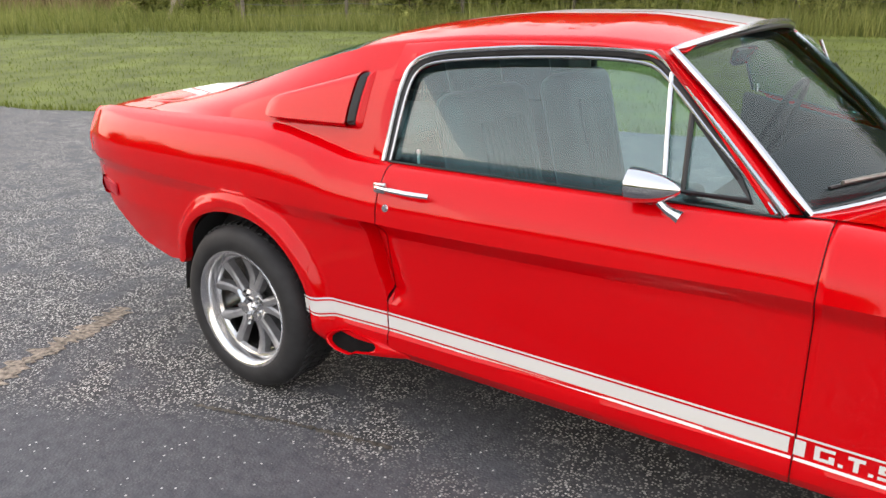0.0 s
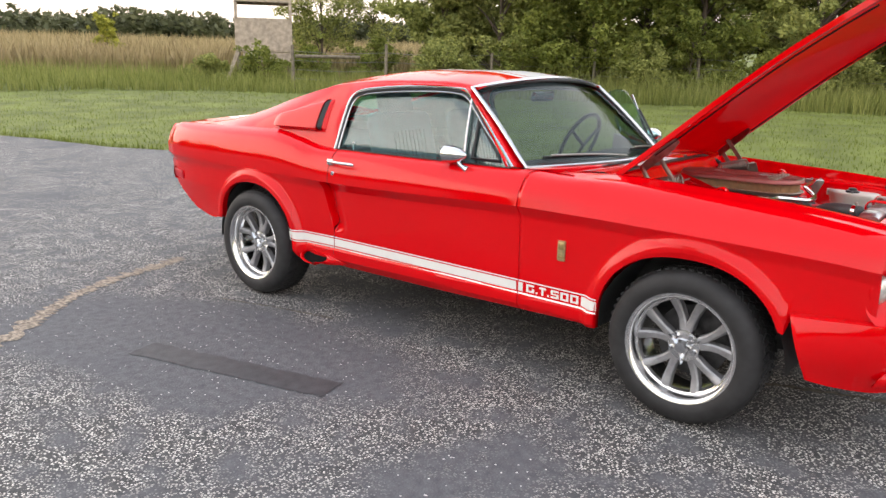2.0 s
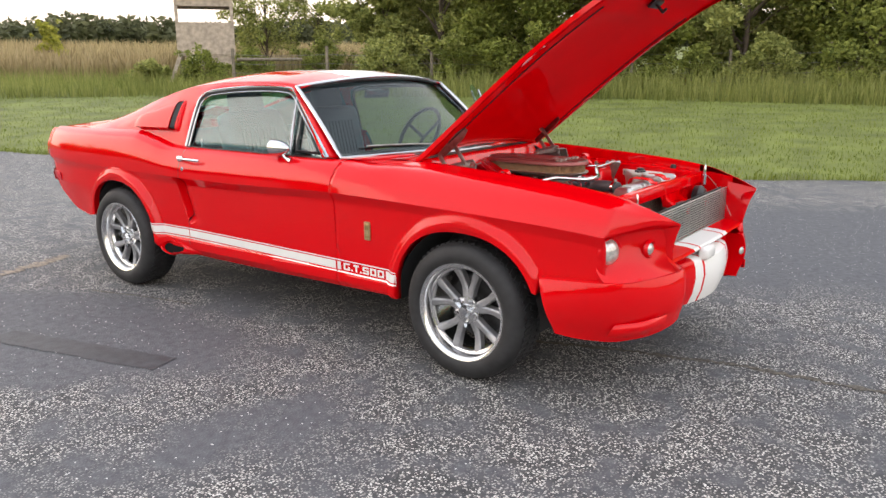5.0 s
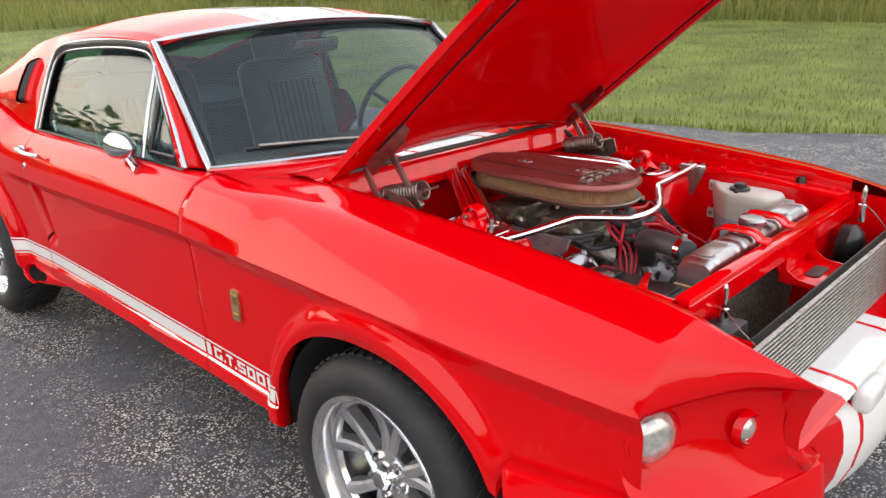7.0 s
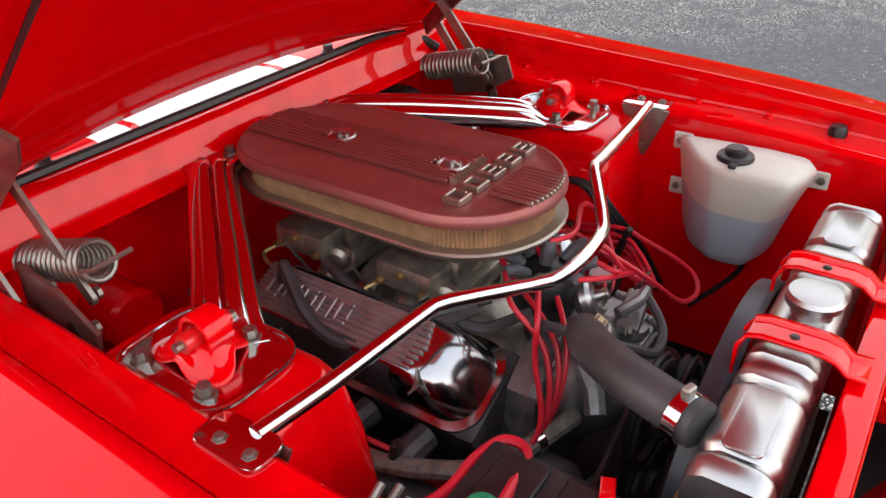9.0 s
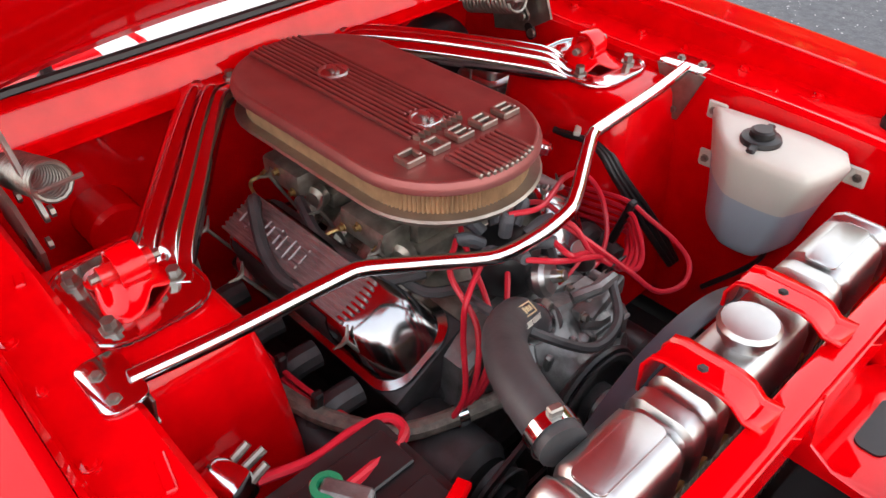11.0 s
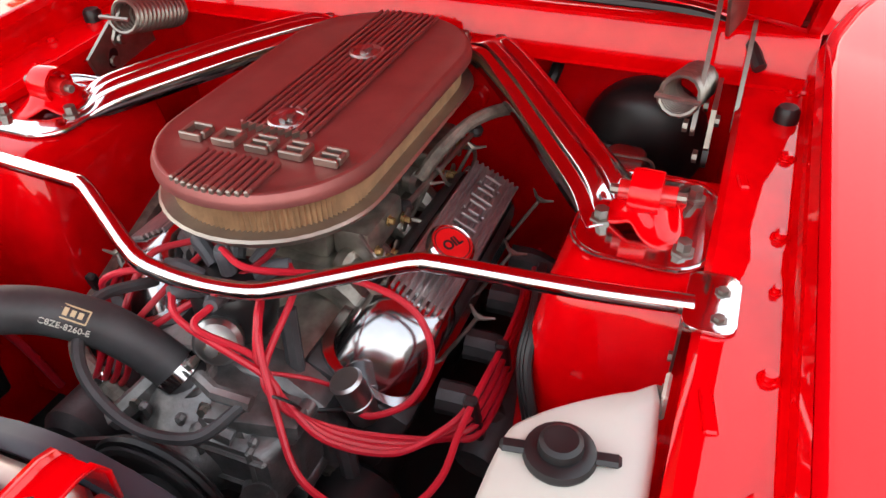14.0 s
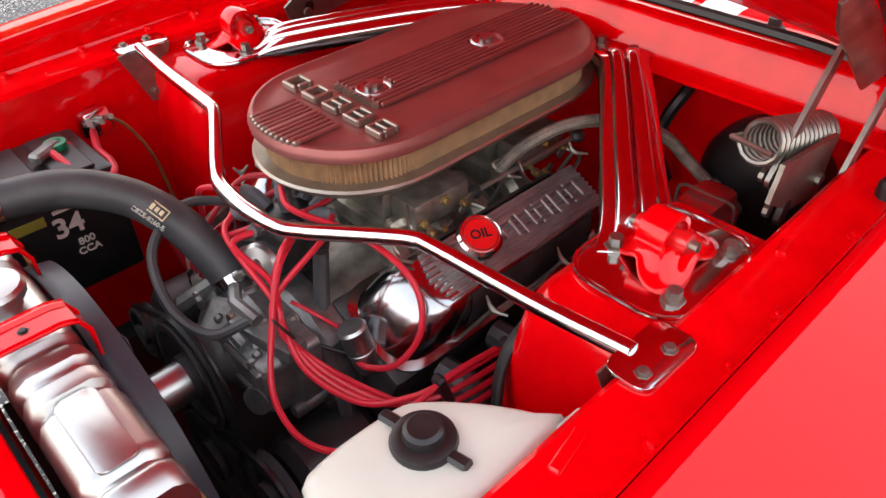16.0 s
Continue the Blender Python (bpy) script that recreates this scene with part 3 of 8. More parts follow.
def tree(name, d, ang, height, spread, leaves, size, material, label, seed, base=0.25, trunk=0.10, clumps=26, category="tree"):
    rnd = random.Random(seed)
    x, y = polar(d, ang)
    z0 = rise(x, y) - 0.1
    group = {"woodland_tree": "trees along the edge of the wood", "bush": "bushes along the fence", "young_tree": "young trees behind the blind"}.get(name, "")
    root = tagged(empty(name), label, category, group)
    root.location = (x, y, z0)
    bm = bmesh.new()
    top = Vector((rnd.uniform(-0.4, 0.4), rnd.uniform(-0.4, 0.4), height * 0.92))
    trunk_line = [Vector((0, 0, 0)), top * 0.3 + Vector((rnd.uniform(-0.15, 0.15), 0, 0)), top * 0.65, top]
    line = smooth_line(trunk_line, 5)
    tube(bm, line, trunk, 8, radii=[trunk * (1 - 0.88 * i / (len(line) - 1)) for i in range(len(line))])
    verts, faces = [], []
    for k in range(clumps):
        f = base + (1 - base) * (k + rnd.random()) / clumps
        a = rnd.uniform(0, 6.283)
        wide = spread * (0.35 + 0.65 * math.sin(math.pi * min(1, 0.22 + 0.78 * (f - base) / (1 - base)))) * rnd.uniform(0.35, 1.0)
        c = Vector((math.cos(a) * wide, math.sin(a) * wide, f * height))
        s = top * max(0.05, (f - 0.16))
        mid = s.lerp(c, 0.5) + Vector((0, 0, 0.12 * wide))
        limb = smooth_line([s, mid, c], 3)
        tube(bm, limb, 0.02, 5, radii=[trunk * 0.35 * (1 - 0.8 * i / (len(limb) - 1)) for i in range(len(limb))])
        r = spread * rnd.uniform(0.22, 0.42)
        leaf_mesh(verts, faces, tuple(c), r, leaves // clumps, size, rnd, 0.8)
        for q in range(3):
            o = c + Vector((rnd.gauss(0, 1), rnd.gauss(0, 1), rnd.gauss(0, 0.7))) * r * 0.9
            leaf_mesh(verts, faces, tuple(o), r * 0.45, leaves // clumps // 4, size, rnd, 0.8)
    part("trunk", bm, M_BARK, root)
    raw("crown", verts, faces, material, root)
    return root


tree("young_tree", 37, 48.2, 7.4, 1.9, 8000, 0.075, M_LEAF_PALE, "slender young tree with loose pale leaves behind the blind", 1, 0.18, 0.07, 34)
tree("young_tree", 38, 45.0, 4.6, 1.3, 2600, 0.075, M_LEAF_PALE, "small leafy sapling beside the taller one", 2, 0.2, 0.05, 18)
tree("yellow_sapling", 52, 62.2, 2.6, 1.0, 1500, 0.10, M_LEAF_YELLOW, "small yellow-green sapling standing in the dry field", 3, 0.15, 0.04, 16)
for i, (d, ang, h, sp, mt) in enumerate((
    (31, 34.5, 4.4, 1.8, M_LEAF_PALE), (30, 30.0, 8.2, 2.8, M_LEAF_PALE), (33, 27.0, 9.5, 3.4, M_LEAF), (29, 24.0, 7.8, 2.9, M_LEAF),
    (34, 20.0, 11.0, 3.6, M_LEAF), (30, 16.5, 8.6, 3.0, M_LEAF), (33, 12.5, 11.0, 3.6, M_LEAF), (29.5, 9.5, 7.4, 2.6, M_LEAF_PALE),
    (32, 5.5, 10.5, 3.4, M_LEAF), (30, 1.5, 9.2, 3.0, M_LEAF), (33, -3.0, 11.0, 3.6, M_LEAF), (31, -8.0, 10.0, 3.4, M_LEAF), (34, -14.0, 11.0, 3.8, M_LEAF), (32, -20.0, 10.0, 3.6, M_LEAF),
    (38, 29.0, 11.0, 4.0, M_LEAF), (39, 22.5, 13.0, 4.2, M_LEAF), (39, 15.0, 13.0, 4.4, M_LEAF), (39, 7.0, 13.0, 4.4, M_LEAF), (39, -1.0, 13.0, 4.4, M_LEAF), (40, -10.0, 13.0, 4.6, M_LEAF), (40, -19.0, 13.0, 4.6, M_LEAF))):
    tree("woodland_tree", d, ang + 5.5, h, sp, 15000 if d < 36 else 7000, 0.088 if d < 36 else 0.16, mt, "dense leafy green tree at the wood's edge", 20 + i, 0.1, 0.12, 34)
for i, (d, ang, h, sp) in enumerate(((27.5, 34.5, 2.0, 1.5), (28, 29.0, 1.8, 1.4), (28.5, 25.5, 1.9, 1.4), (27, 20.5, 2.0, 1.5), (27.5, 17.5, 3.0, 1.2), (27, 13.0, 1.8, 1.5), (26.5, 8.0, 2.2, 1.4), (26.5, 3.5, 1.8, 1.5), (26.5, -2.0, 2.4, 1.5), (27, -7.5, 2.0, 1.6), (27, -13, 2.2, 1.6), (30, 47.5, 1.5, 1.3), (30.5, 51.0, 1.2, 1.1), (34, 39.5, 1.9, 1.6), (31, 44.0, 1.7, 1.2))):
    tree("bush", d, ang + 5, h * 0.85, sp * 0.75, 3000, 0.055, M_LEAF if i % 3 else M_LEAF_PALE, "low tangled bush beside the fence", 60 + i, 0.1, 0.03, 14, "bush")


def far_woods():
    """A low belt of woods on the horizon, all round."""
    rnd = random.Random(9)
    verts, faces = [], []
    for i in range(900):
        ang = i * 0.4 + rnd.uniform(-0.4, 0.4)
        d = rnd.uniform(190, 230)
        h = 8.5 + 2.5 * noise.noise((math.cos(radians(ang)) * 9, math.sin(radians(ang)) * 9, 0)) + rnd.uniform(-0.8, 1.2)
        x, y = polar(d, ang)
        z = rise(x, y)
        for _ in range(4):
            leaf_mesh(verts, faces, (x + rnd.uniform(-2.5, 2.5), y + rnd.uniform(-2.5, 2.5), z + h * rnd.uniform(0.02, 0.50)), h * 0.33, 60, 0.95, rnd, 1.0)
    return tagged(raw("far_woods", verts, faces, M_LEAF_FAR), "distant dusky belt of woods on the horizon", "woods", kind="stuff")


far_woods()


def road_woods():
    """The wood across the drive, which the glass and paint mirror."""
    rnd = random.Random(19)
    verts, faces = [], []
    for i in range(150):
        a = radians(188 + 150 * i / 150 + rnd.uniform(-1, 1))
        d = rnd.uniform(42, 55)
        h = 7.5 + 2.5 * noise.noise((i * 0.11, 0, 3)) + rnd.uniform(-0.8, 0.8)
        x, y = EYE_PT.x + d * math.cos(a), EYE_PT.y + d * math.sin(a)
        for _ in range(5):
            leaf_mesh(verts, faces, (x + rnd.uniform(-1.5, 1.5), y + rnd.uniform(-1.5, 1.5), h * rnd.uniform(0.12, 0.72)), h * 0.28, 60, 0.45, rnd, 1.0)
    return tagged(raw("road_woods", verts, faces, M_LEAF), "dark leafy wood on the far side of the drive", "woods", kind="stuff")


road_woods()


def deer_blind():
    """A plywood hunting blind on posts, with a long slot for a window."""
    x, y = polar(33.5, 52.1)
    z = rise(x, y)
    root = tagged(empty("hunting_blind"), "weathered plywood hunting blind on wooden posts with a long window slot", "hunting blind")
    face = math.atan2(EYE_PT.y - y, EYE_PT.x - x)
    root.matrix_basis = Matrix.Translation((x, y, z)) @ Matrix.Rotation(face + radians(90), 4, "Z")
    w, dep, z0, z1 = 2.2, 1.7, 1.15, 3.35
    for nm, size, at in (("front_panel", (w, 0.03, 1.22), (0, -dep / 2, z0 + 0.61)), ("rear_panel", (w, 0.03, 1.22), (0, dep / 2, z0 + 0.61)), ("side_panel", (0.03, dep - 0.03, 2.1), (-w / 2 + 0.02, 0, z0 + 1.05)), ("side_panel", (0.03, dep - 0.03, 2.1), (w / 2 - 0.02, 0, z0 + 1.05)), ("window_header", (w, 0.05, 0.38), (0, -dep / 2, z1 - 0.19)), ("rear_header", (w, 0.05, 0.38), (0, dep / 2, z1 - 0.19)), ("corner_post", (0.12, 0.08, 0.62), (-w / 2 + 0.06, -dep / 2 - 0.004, z0 + 1.5)), ("corner_post", (0.12, 0.08, 0.62), (w / 2 - 0.06, -dep / 2 - 0.004, z0 + 1.5)), ("roof", (w + 0.2, dep + 0.3, 0.05), (0, 0, z1 + 0.03)), ("floor_board", (w, dep, 0.06), (0, 0, z0 - 0.03)), ("lower_board", (w * 0.85, 0.03, 0.38), (0.12, -dep / 2 + 0.05, z0 - 0.26))):
        bm = bmesh.new()
        box(bm, size, Matrix.Translation(at), 0.006, 1)
        part(nm, bm, M_WOOD, root)
    for sx in (-1, 1):
        for sy in (-1, 1):
            bm = bmesh.new()
            box(bm, (0.11, 0.11, z0 + 0.3), Matrix.Translation((sx * (w / 2 - 0.1), sy * (dep / 2 - 0.1), (z0 - 0.3) / 2)), 0.008, 1)
            part("post", bm, M_POST, root)
    bm = bmesh.new()
    box(bm, (0.14, 0.05, 1.5), pose(-w / 2 - 0.1, -dep / 2 - 0.25, 0.6, 0, 22, 0), 0.006, 1)
    part("leaning_board", bm, M_WOOD, root)
    bm = bmesh.new()
    box(bm, (0.32, 0.01, 0.28), Matrix.Translation((-0.45, -dep / 2 - 0.022 + 0.05, z0 - 0.24)), 0.002, 1)
    part("notice", bm, M_WHITE, root, "small pale notice board")


deer_blind()


def fence():
    root = tagged(empty("wire_fence"), "old wire fence on weathered wooden posts", "fence")
    tops = []
    for i, ang in enumerate((50.2, 43.7, 36.2, 29.0, 22.0, 15.5, 9.5, 3.5, -2.5, -9, -16, -23)):
        d = 27.6 - 0.02 * ang + 0.8 * max(0, ang) / 30
        x, y = polar(d, ang)
        z = rise(x, y)
        bm = bmesh.new()
        h = 1.45 + 0.12 * math.sin(i * 2.3)
        tube(bm, [(x, y, z - 0.1), (x + 0.02, y, z + h * 0.5), (x + 0.03 * math.sin(i), y, z + h)], 0.05, 8, radii=[0.06, 0.056, 0.052])
        part("post", bm, M_POST, root)
        tops.append((x, y, z))
    for h in (0.35, 0.65, 0.95, 1.25):
        bm = bmesh.new()
        line = []
        for a, b in zip(tops, tops[1:]):
            for k in range(4):
                t = k / 4
                line.append((a[0] + (b[0] - a[0]) * t, a[1] + (b[1] - a[1]) * t - 0.06, a[2] + (b[2] - a[2]) * t + h - 0.05 * math.sin(math.pi * t)))
        tube(bm, line, 0.007, 4)
        part("wire", bm, M_FENCEWIRE, root)
    bm = bmesh.new()
    (x, y), (x2, y2) = polar(29.5, 50.0), polar(29.8, 45.5)
    tube(bm, [(x, y, rise(x, y) + 1.05), (x2, y2, rise(x2, y2) + 1.05)], 0.06, 8)
    part("rail", bm, M_POST, root)


fence()

# ---- car body ----
CAR = tagged(empty("sports_car"), "glossy red classic fastback car with white stripes and open bonnet", "car")
WB, HUB_Z, TYRE_R = -2.743, 0.325, 0.322

# half width and height of the lines along the side, by place along the car
L_TOP = [(-3.86, 0.660, 0.985), (-3.70, 0.700, 1.005), (-3.40, 0.725, 1.012), (-3.00, 0.742, 1.022), (-2.60, 0.757, 1.030), (-2.40, 0.765, 1.000), (-2.20, 0.770, 0.962), (-2.05, 0.775, 0.955), (-1.50, 0.778, 0.956), (-0.90, 0.755, 0.960), (-0.72, 0.700, 0.962), (-0.52, 0.630, 0.964), (-0.40, 0.606, 0.964), (0.00, 0.602, 0.947), (0.40, 0.602, 0.920), (0.62, 0.600, 0.892), (0.80, 0.590, 0.840), (0.95, 0.570, 0.800)]
L_SHO = [(-3.86, 0.700, 0.940), (-3.70, 0.770, 0.945), (-3.40, 0.815, 0.955), (-3.00, 0.838, 0.962), (-2.60, 0.845, 0.962), (-2.40, 0.845, 0.945), (-2.20, 0.838, 0.922), (-2.05, 0.834, 0.918), (-1.50, 0.832, 0.922), (-0.90, 0.824, 0.928), (-0.72, 0.812, 0.930), (-0.52, 0.786, 0.938), (-0.40, 0.762, 0.941), (0.00, 0.748, 0.924), (0.40, 0.742, 0.896), (0.62, 0.722, 0.863), (0.80, 0.70, 0.82), (0.95, 0.66, 0.79)]
L_CHA = [(-3.90, 0.725, 0.790), (-3.70, 0.800, 0.788), (-3.40, 0.846, 0.786), (-3.00, 0.868, 0.784), (-2.60, 0.876, 0.782), (-2.20, 0.880, 0.776), (-2.05, 0.880, 0.774), (-1.40, 0.878, 0.786), (-0.80, 0.878, 0.805), (0.00, 0.872, 0.792), (0.35, 0.855, 0.777), (0.55, 0.825, 0.760), (0.66, 0.795, 0.745), (0.95, 0.62, 0.73)]


def arch_z(x):
    """The lip of the wheel opening at x, or None."""
    for cx, rx, rz in ((0.0, 0.385, 0.375), (WB, 0.370, 0.378)):
        u = (x - cx) / rx
        if abs(u) < 1:
            return HUB_Z + rz * (1 - abs(u) ** 2.3) ** (1 / 2.3)
    return None


def bottom_z(x):
    base = lerp_keys([(-3.90, 0.68), (-3.82, 0.61), (-3.70, 0.535), (-3.50, 0.428), (-3.30, 0.400), (-3.12, 0.430), (-2.40, 0.30), (-2.1, 0.285), (-1.45, 0.29), (-0.8, 0.308), (-0.36, 0.318), (0.36, 0.32), (0.395, 0.552), (0.66, 0.562)], x)
    a = arch_z(x)
    return max(base, a) if a else base


def side_y(x, z):
    """Half width of the flank below the crease."""
    c, zc = lerp_keys(L_CHA, x)
    depth = lerp_keys([(-3.9, 0.03), (-3.2, 0.02), (-2.45, 0.02), (-2.2, 0.032), (-2.0, 0.042), (-0.9, 0.034), (-0.4, 0.026), (0.3, 0.02), (0.66, 0.02)], x)
    skirt = lerp_keys([(-2.5, 0.0), (-2.3, 0.010), (-1.2, 0.012), (-0.35, 0.010), (0.3, 0.0)], x) if -2.5 < x < 0.3 else 0.0
    t = max(0.0, zc - z)
    y = c - depth * min(1.0, t / 0.045) ** 0.8 - 0.012 * max(0, t - 0.045) / 0.3
    if x < -2.9:
        y -= 0.22 * max(0.0, 0.62 - z) * min(1.0, (-2.9 - x) / 0.5)
    y += skirt * (1.0 if z < 0.385 else max(0.0, 1 - (z - 0.385) / 0.012))
    y -= 0.9 * max(0.0, 0.335 - z) ** 1.0 if z < 0.335 and -2.4 < x < -0.3 else 0.0
    for cx in (0.0, WB):
        r = math.hypot(x - cx, z - HUB_Z)
        if r < 0.47 and z > HUB_Z - 0.04:
            f = min(1.0, (0.47 - r) / 0.055)
            y += (0.030 if cx == 0 else 0.036) * f * f * (3 - 2 * f) - 0.010 * max(0.0, (0.40 - r) / 0.03)
    return y


def intake_cut(x, z):
    """The sunken mouth of the dummy air intake ahead of the rear wheel."""
    x0 = -2.13 + (0.775 - z) * 0.30
    if 0.49 < z < 0.774 and x0 - 0.008 < x < x0 + 0.12:
        u = (x - x0) / 0.12
        edge = min(1.0, (0.774 - z) / 0.010, (z - 0.49) / 0.05)
        return 0.048 * edge * ((1 - u) ** 1.6 if u > 0 else max(0.0, 1 + u * 15))
    return 0.0


def flank_section(x, n_low=34):
    """Points from the inner top edge down to the sill at x."""
    a, s, c = lerp_keys(L_TOP, x), lerp_keys(L_SHO, x), lerp_keys(L_CHA, x)
    mid = ((s[0] * 0.45 + c[0] * 0.55) + 0.012, s[1] * 0.52 + c[1] * 0.48)
    crown = 0.010 - 0.010 * min(1.0, max(0.0, (x + 0.75) / 0.35))
    pts = smooth_line([(0, a[0], a[1]), (0, (a[0] + s[0]) / 2, (a[1] + s[1]) / 2 + crown), (0, s[0], s[1]), (0, *mid), (0, c[0] - 0.001, c[1] + 0.004)], 4)
    out = [Vector((x, -p.y, p.z)) for p in pts]
    b = bottom_z(x)
    zc = c[1]
    if b > zc - 0.01:
        b = zc - 0.01
    for k in range(1, n_low + 1):
        z = zc + (b - zc) * (k / n_low) ** 1.15
        out.append(Vector((x, -(side_y(x, z) - intake_cut(x, z)), z)))
    low = out[-1]
    out.append(Vector((x, low.y + 0.035, low.z - 0.002 if arch_z(x) is None or low.z < 0.34 else low.z + 0.004)))
    return out


def flank(name, x0, x1, step=0.02):
    xs, x = [x0], x0
    while x < x1 - 1e-6:
        x = min(x1, x + (0.004 if -2.17 < x < -1.93 else 0.006 if -0.52 < x < -0.34 or -2.48 < x < -2.25 else step))
        xs.append(x)
    bm = bmesh.new()
    grid(bm, [flank_section(x) for x in xs])
    return name, bm


for name, x0, x1 in (("front_fender", -0.7985, 0.66), ("door", -2.056, -0.8015), ("rear_quarter", -3.88, -2.060)):
    for other in (False, True):
        _, bm = flank(name, x0, x1)
        ob = part(name, flip(bm) if other else bm, M_RED, CAR, angle=24)
        if name != "rear_quarter":
            solid(ob, 0.003)

# black strips behind the door seams give the gaps their shade as colour
for x in (-0.80, -2.058):
    for s in (-1, 1):
        bm = bmesh.new()
        rows = [[(p.x + d, s * (abs(p.y) - 0.016), p.z) for p in flank_section(x)[6:-2]] for d in (-0.012, 0.012)]
        grid(bm, rows)
        part("door_seal", bm, M_BLACK, CAR)


# ---- roof and sail panels ----
L_ROOF = [(-3.75, 0.545, 1.000), (-3.50, 0.560, 1.018), (-3.30, 0.570, 1.046), (-3.00, 0.578, 1.112), (-2.60, 0.590, 1.222), (-2.30, 0.600, 1.288), (-2.10, 0.610, 1.308), (-1.90, 0.618, 1.322), (-1.50, 0.628, 1.330), (-1.22, 0.628, 1.312)]
L_CROWN = [(-3.75, 1.000), (-3.50, 1.035), (-3.30, 1.085), (-3.00, 1.172), (-2.60, 1.288), (-2.30, 1.352), (-2.10, 1.380), (-1.80, 1.402), (-1.50, 1.402), (-1.22, 1.372), (-1.14, 1.360)]


def roof_section(x, n=12):
    y, z = lerp_keys(L_ROOF, x)
    zc = lerp_keys(L_CROWN, x)
    out = []
    for k in range(-n, n + 1):
        u = k / n
        out.append(Vector((x, y * u, z + (zc - z) * (1 - abs(u) ** 2.6))))
    return out


def roof():
    bm = bmesh.new()
    rows = []
    for i in range(60):
        x = -2.36 + 1.15 * i / 59
        rows.append(roof_section(x))
    front = []
    for p in rows[-1]:
        u = p.y / 0.628
        front.append(Vector((-1.165 - 0.065 * u * u, p.y, p.z - 0.006)))
    rows.append(front)
    grid(bm, rows)
    return solid(part("roof", bm, M_STRIPED, CAR, "red roof with white bands", angle=40), 0.004)


roof()


def rear_deck():
    bm = bmesh.new()
    grid(bm, [roof_section(-3.75 + 0.62 * i / 20) for i in range(21)])
    solid(part("boot_lid", bm, M_STRIPED, CAR, "red boot lid with white bands"), 0.003)
    bm = bmesh.new()
    rows = []
    for k in range(-16, 17):
        y = 0.665 * k / 16
        sag = 0.10 * (abs(y) / 0.665) ** 3
        rows.append([Vector((-3.60 + sag * 0.2, y, 0.990)), Vector((-3.72 + sag * 0.5, y, 1.004 - 0.006 * abs(y))), Vector((-3.86 + sag, y, 1.026 - 0.045 * abs(y))), Vector((-3.895 + sag, y, 1.014 - 0.045 * abs(y))), Vector((-3.885 + sag, y, 0.96))])
    grid(bm, rows)
    part("tail_spoiler", bm, M_STRIPED, CAR, angle=30)
    bm = bmesh.new()
    rows = []
    for k in range(-16, 17):
        y = 0.725 * k / 16
        sag = 0.10 * (abs(y) / 0.725) ** 3
        rows.append([Vector((-3.885 + sag, y * 0.93, 0.965)), Vector((-3.90 + sag, y, 0.80)), Vector((-3.885 + sag, y, 0.66)), Vector((-3.74 + sag, y * 0.98, 0.53)), Vector((-3.6, y * 0.95, 0.45))])
    grid(bm, rows)
    part("tail_panel", bm, M_RED, CAR)
    bm = bmesh.new()
    rows = []
    for k in range(-20, 21):
        y = 0.755 * k / 20
        sag = 0.14 * max(0, (abs(y) - 0.45) / 0.3) ** 1.8
        x = -3.925 + sag
        rows.append([Vector((x + 0.03, y, 0.70)), Vector((x, y, 0.695)), Vector((x - 0.015, y, 0.655)), Vector((x, y, 0.615)), Vector((x + 0.03, y, 0.61))])
    grid(bm, rows)
    part("rear_bumper", bm, M_CHROME, CAR)
    for s in (-1, 1):
        bm = bmesh.new()
        y0 = side_y(-3.70, 0.655)
        m = frame_of((-3.70, s * (y0 - 0.002), 0.655), (-0.28, s, -0.1), (1, 0, 0))
        prism(bm, rounded(0.17, 0.055, 0.008), 0.006, m, 0.002)
        part("side_marker", bm, M_WIRE, CAR, "dull red side marker lamp")


rear_deck()


def sail_y(x, z):
    """Half width of the rear pillar's skin."""
    a, r = lerp_keys(L_TOP, x), lerp_keys(L_ROOF, x)
    t = min(1.0, max(0.0, (z - a[1]) / max(0.02, r[1] - a[1])))
    return a[0] + (r[0] - a[0]) * t + 0.028 * math.sin(math.pi * t) * min(1, (r[1] - a[1]) / 0.15)


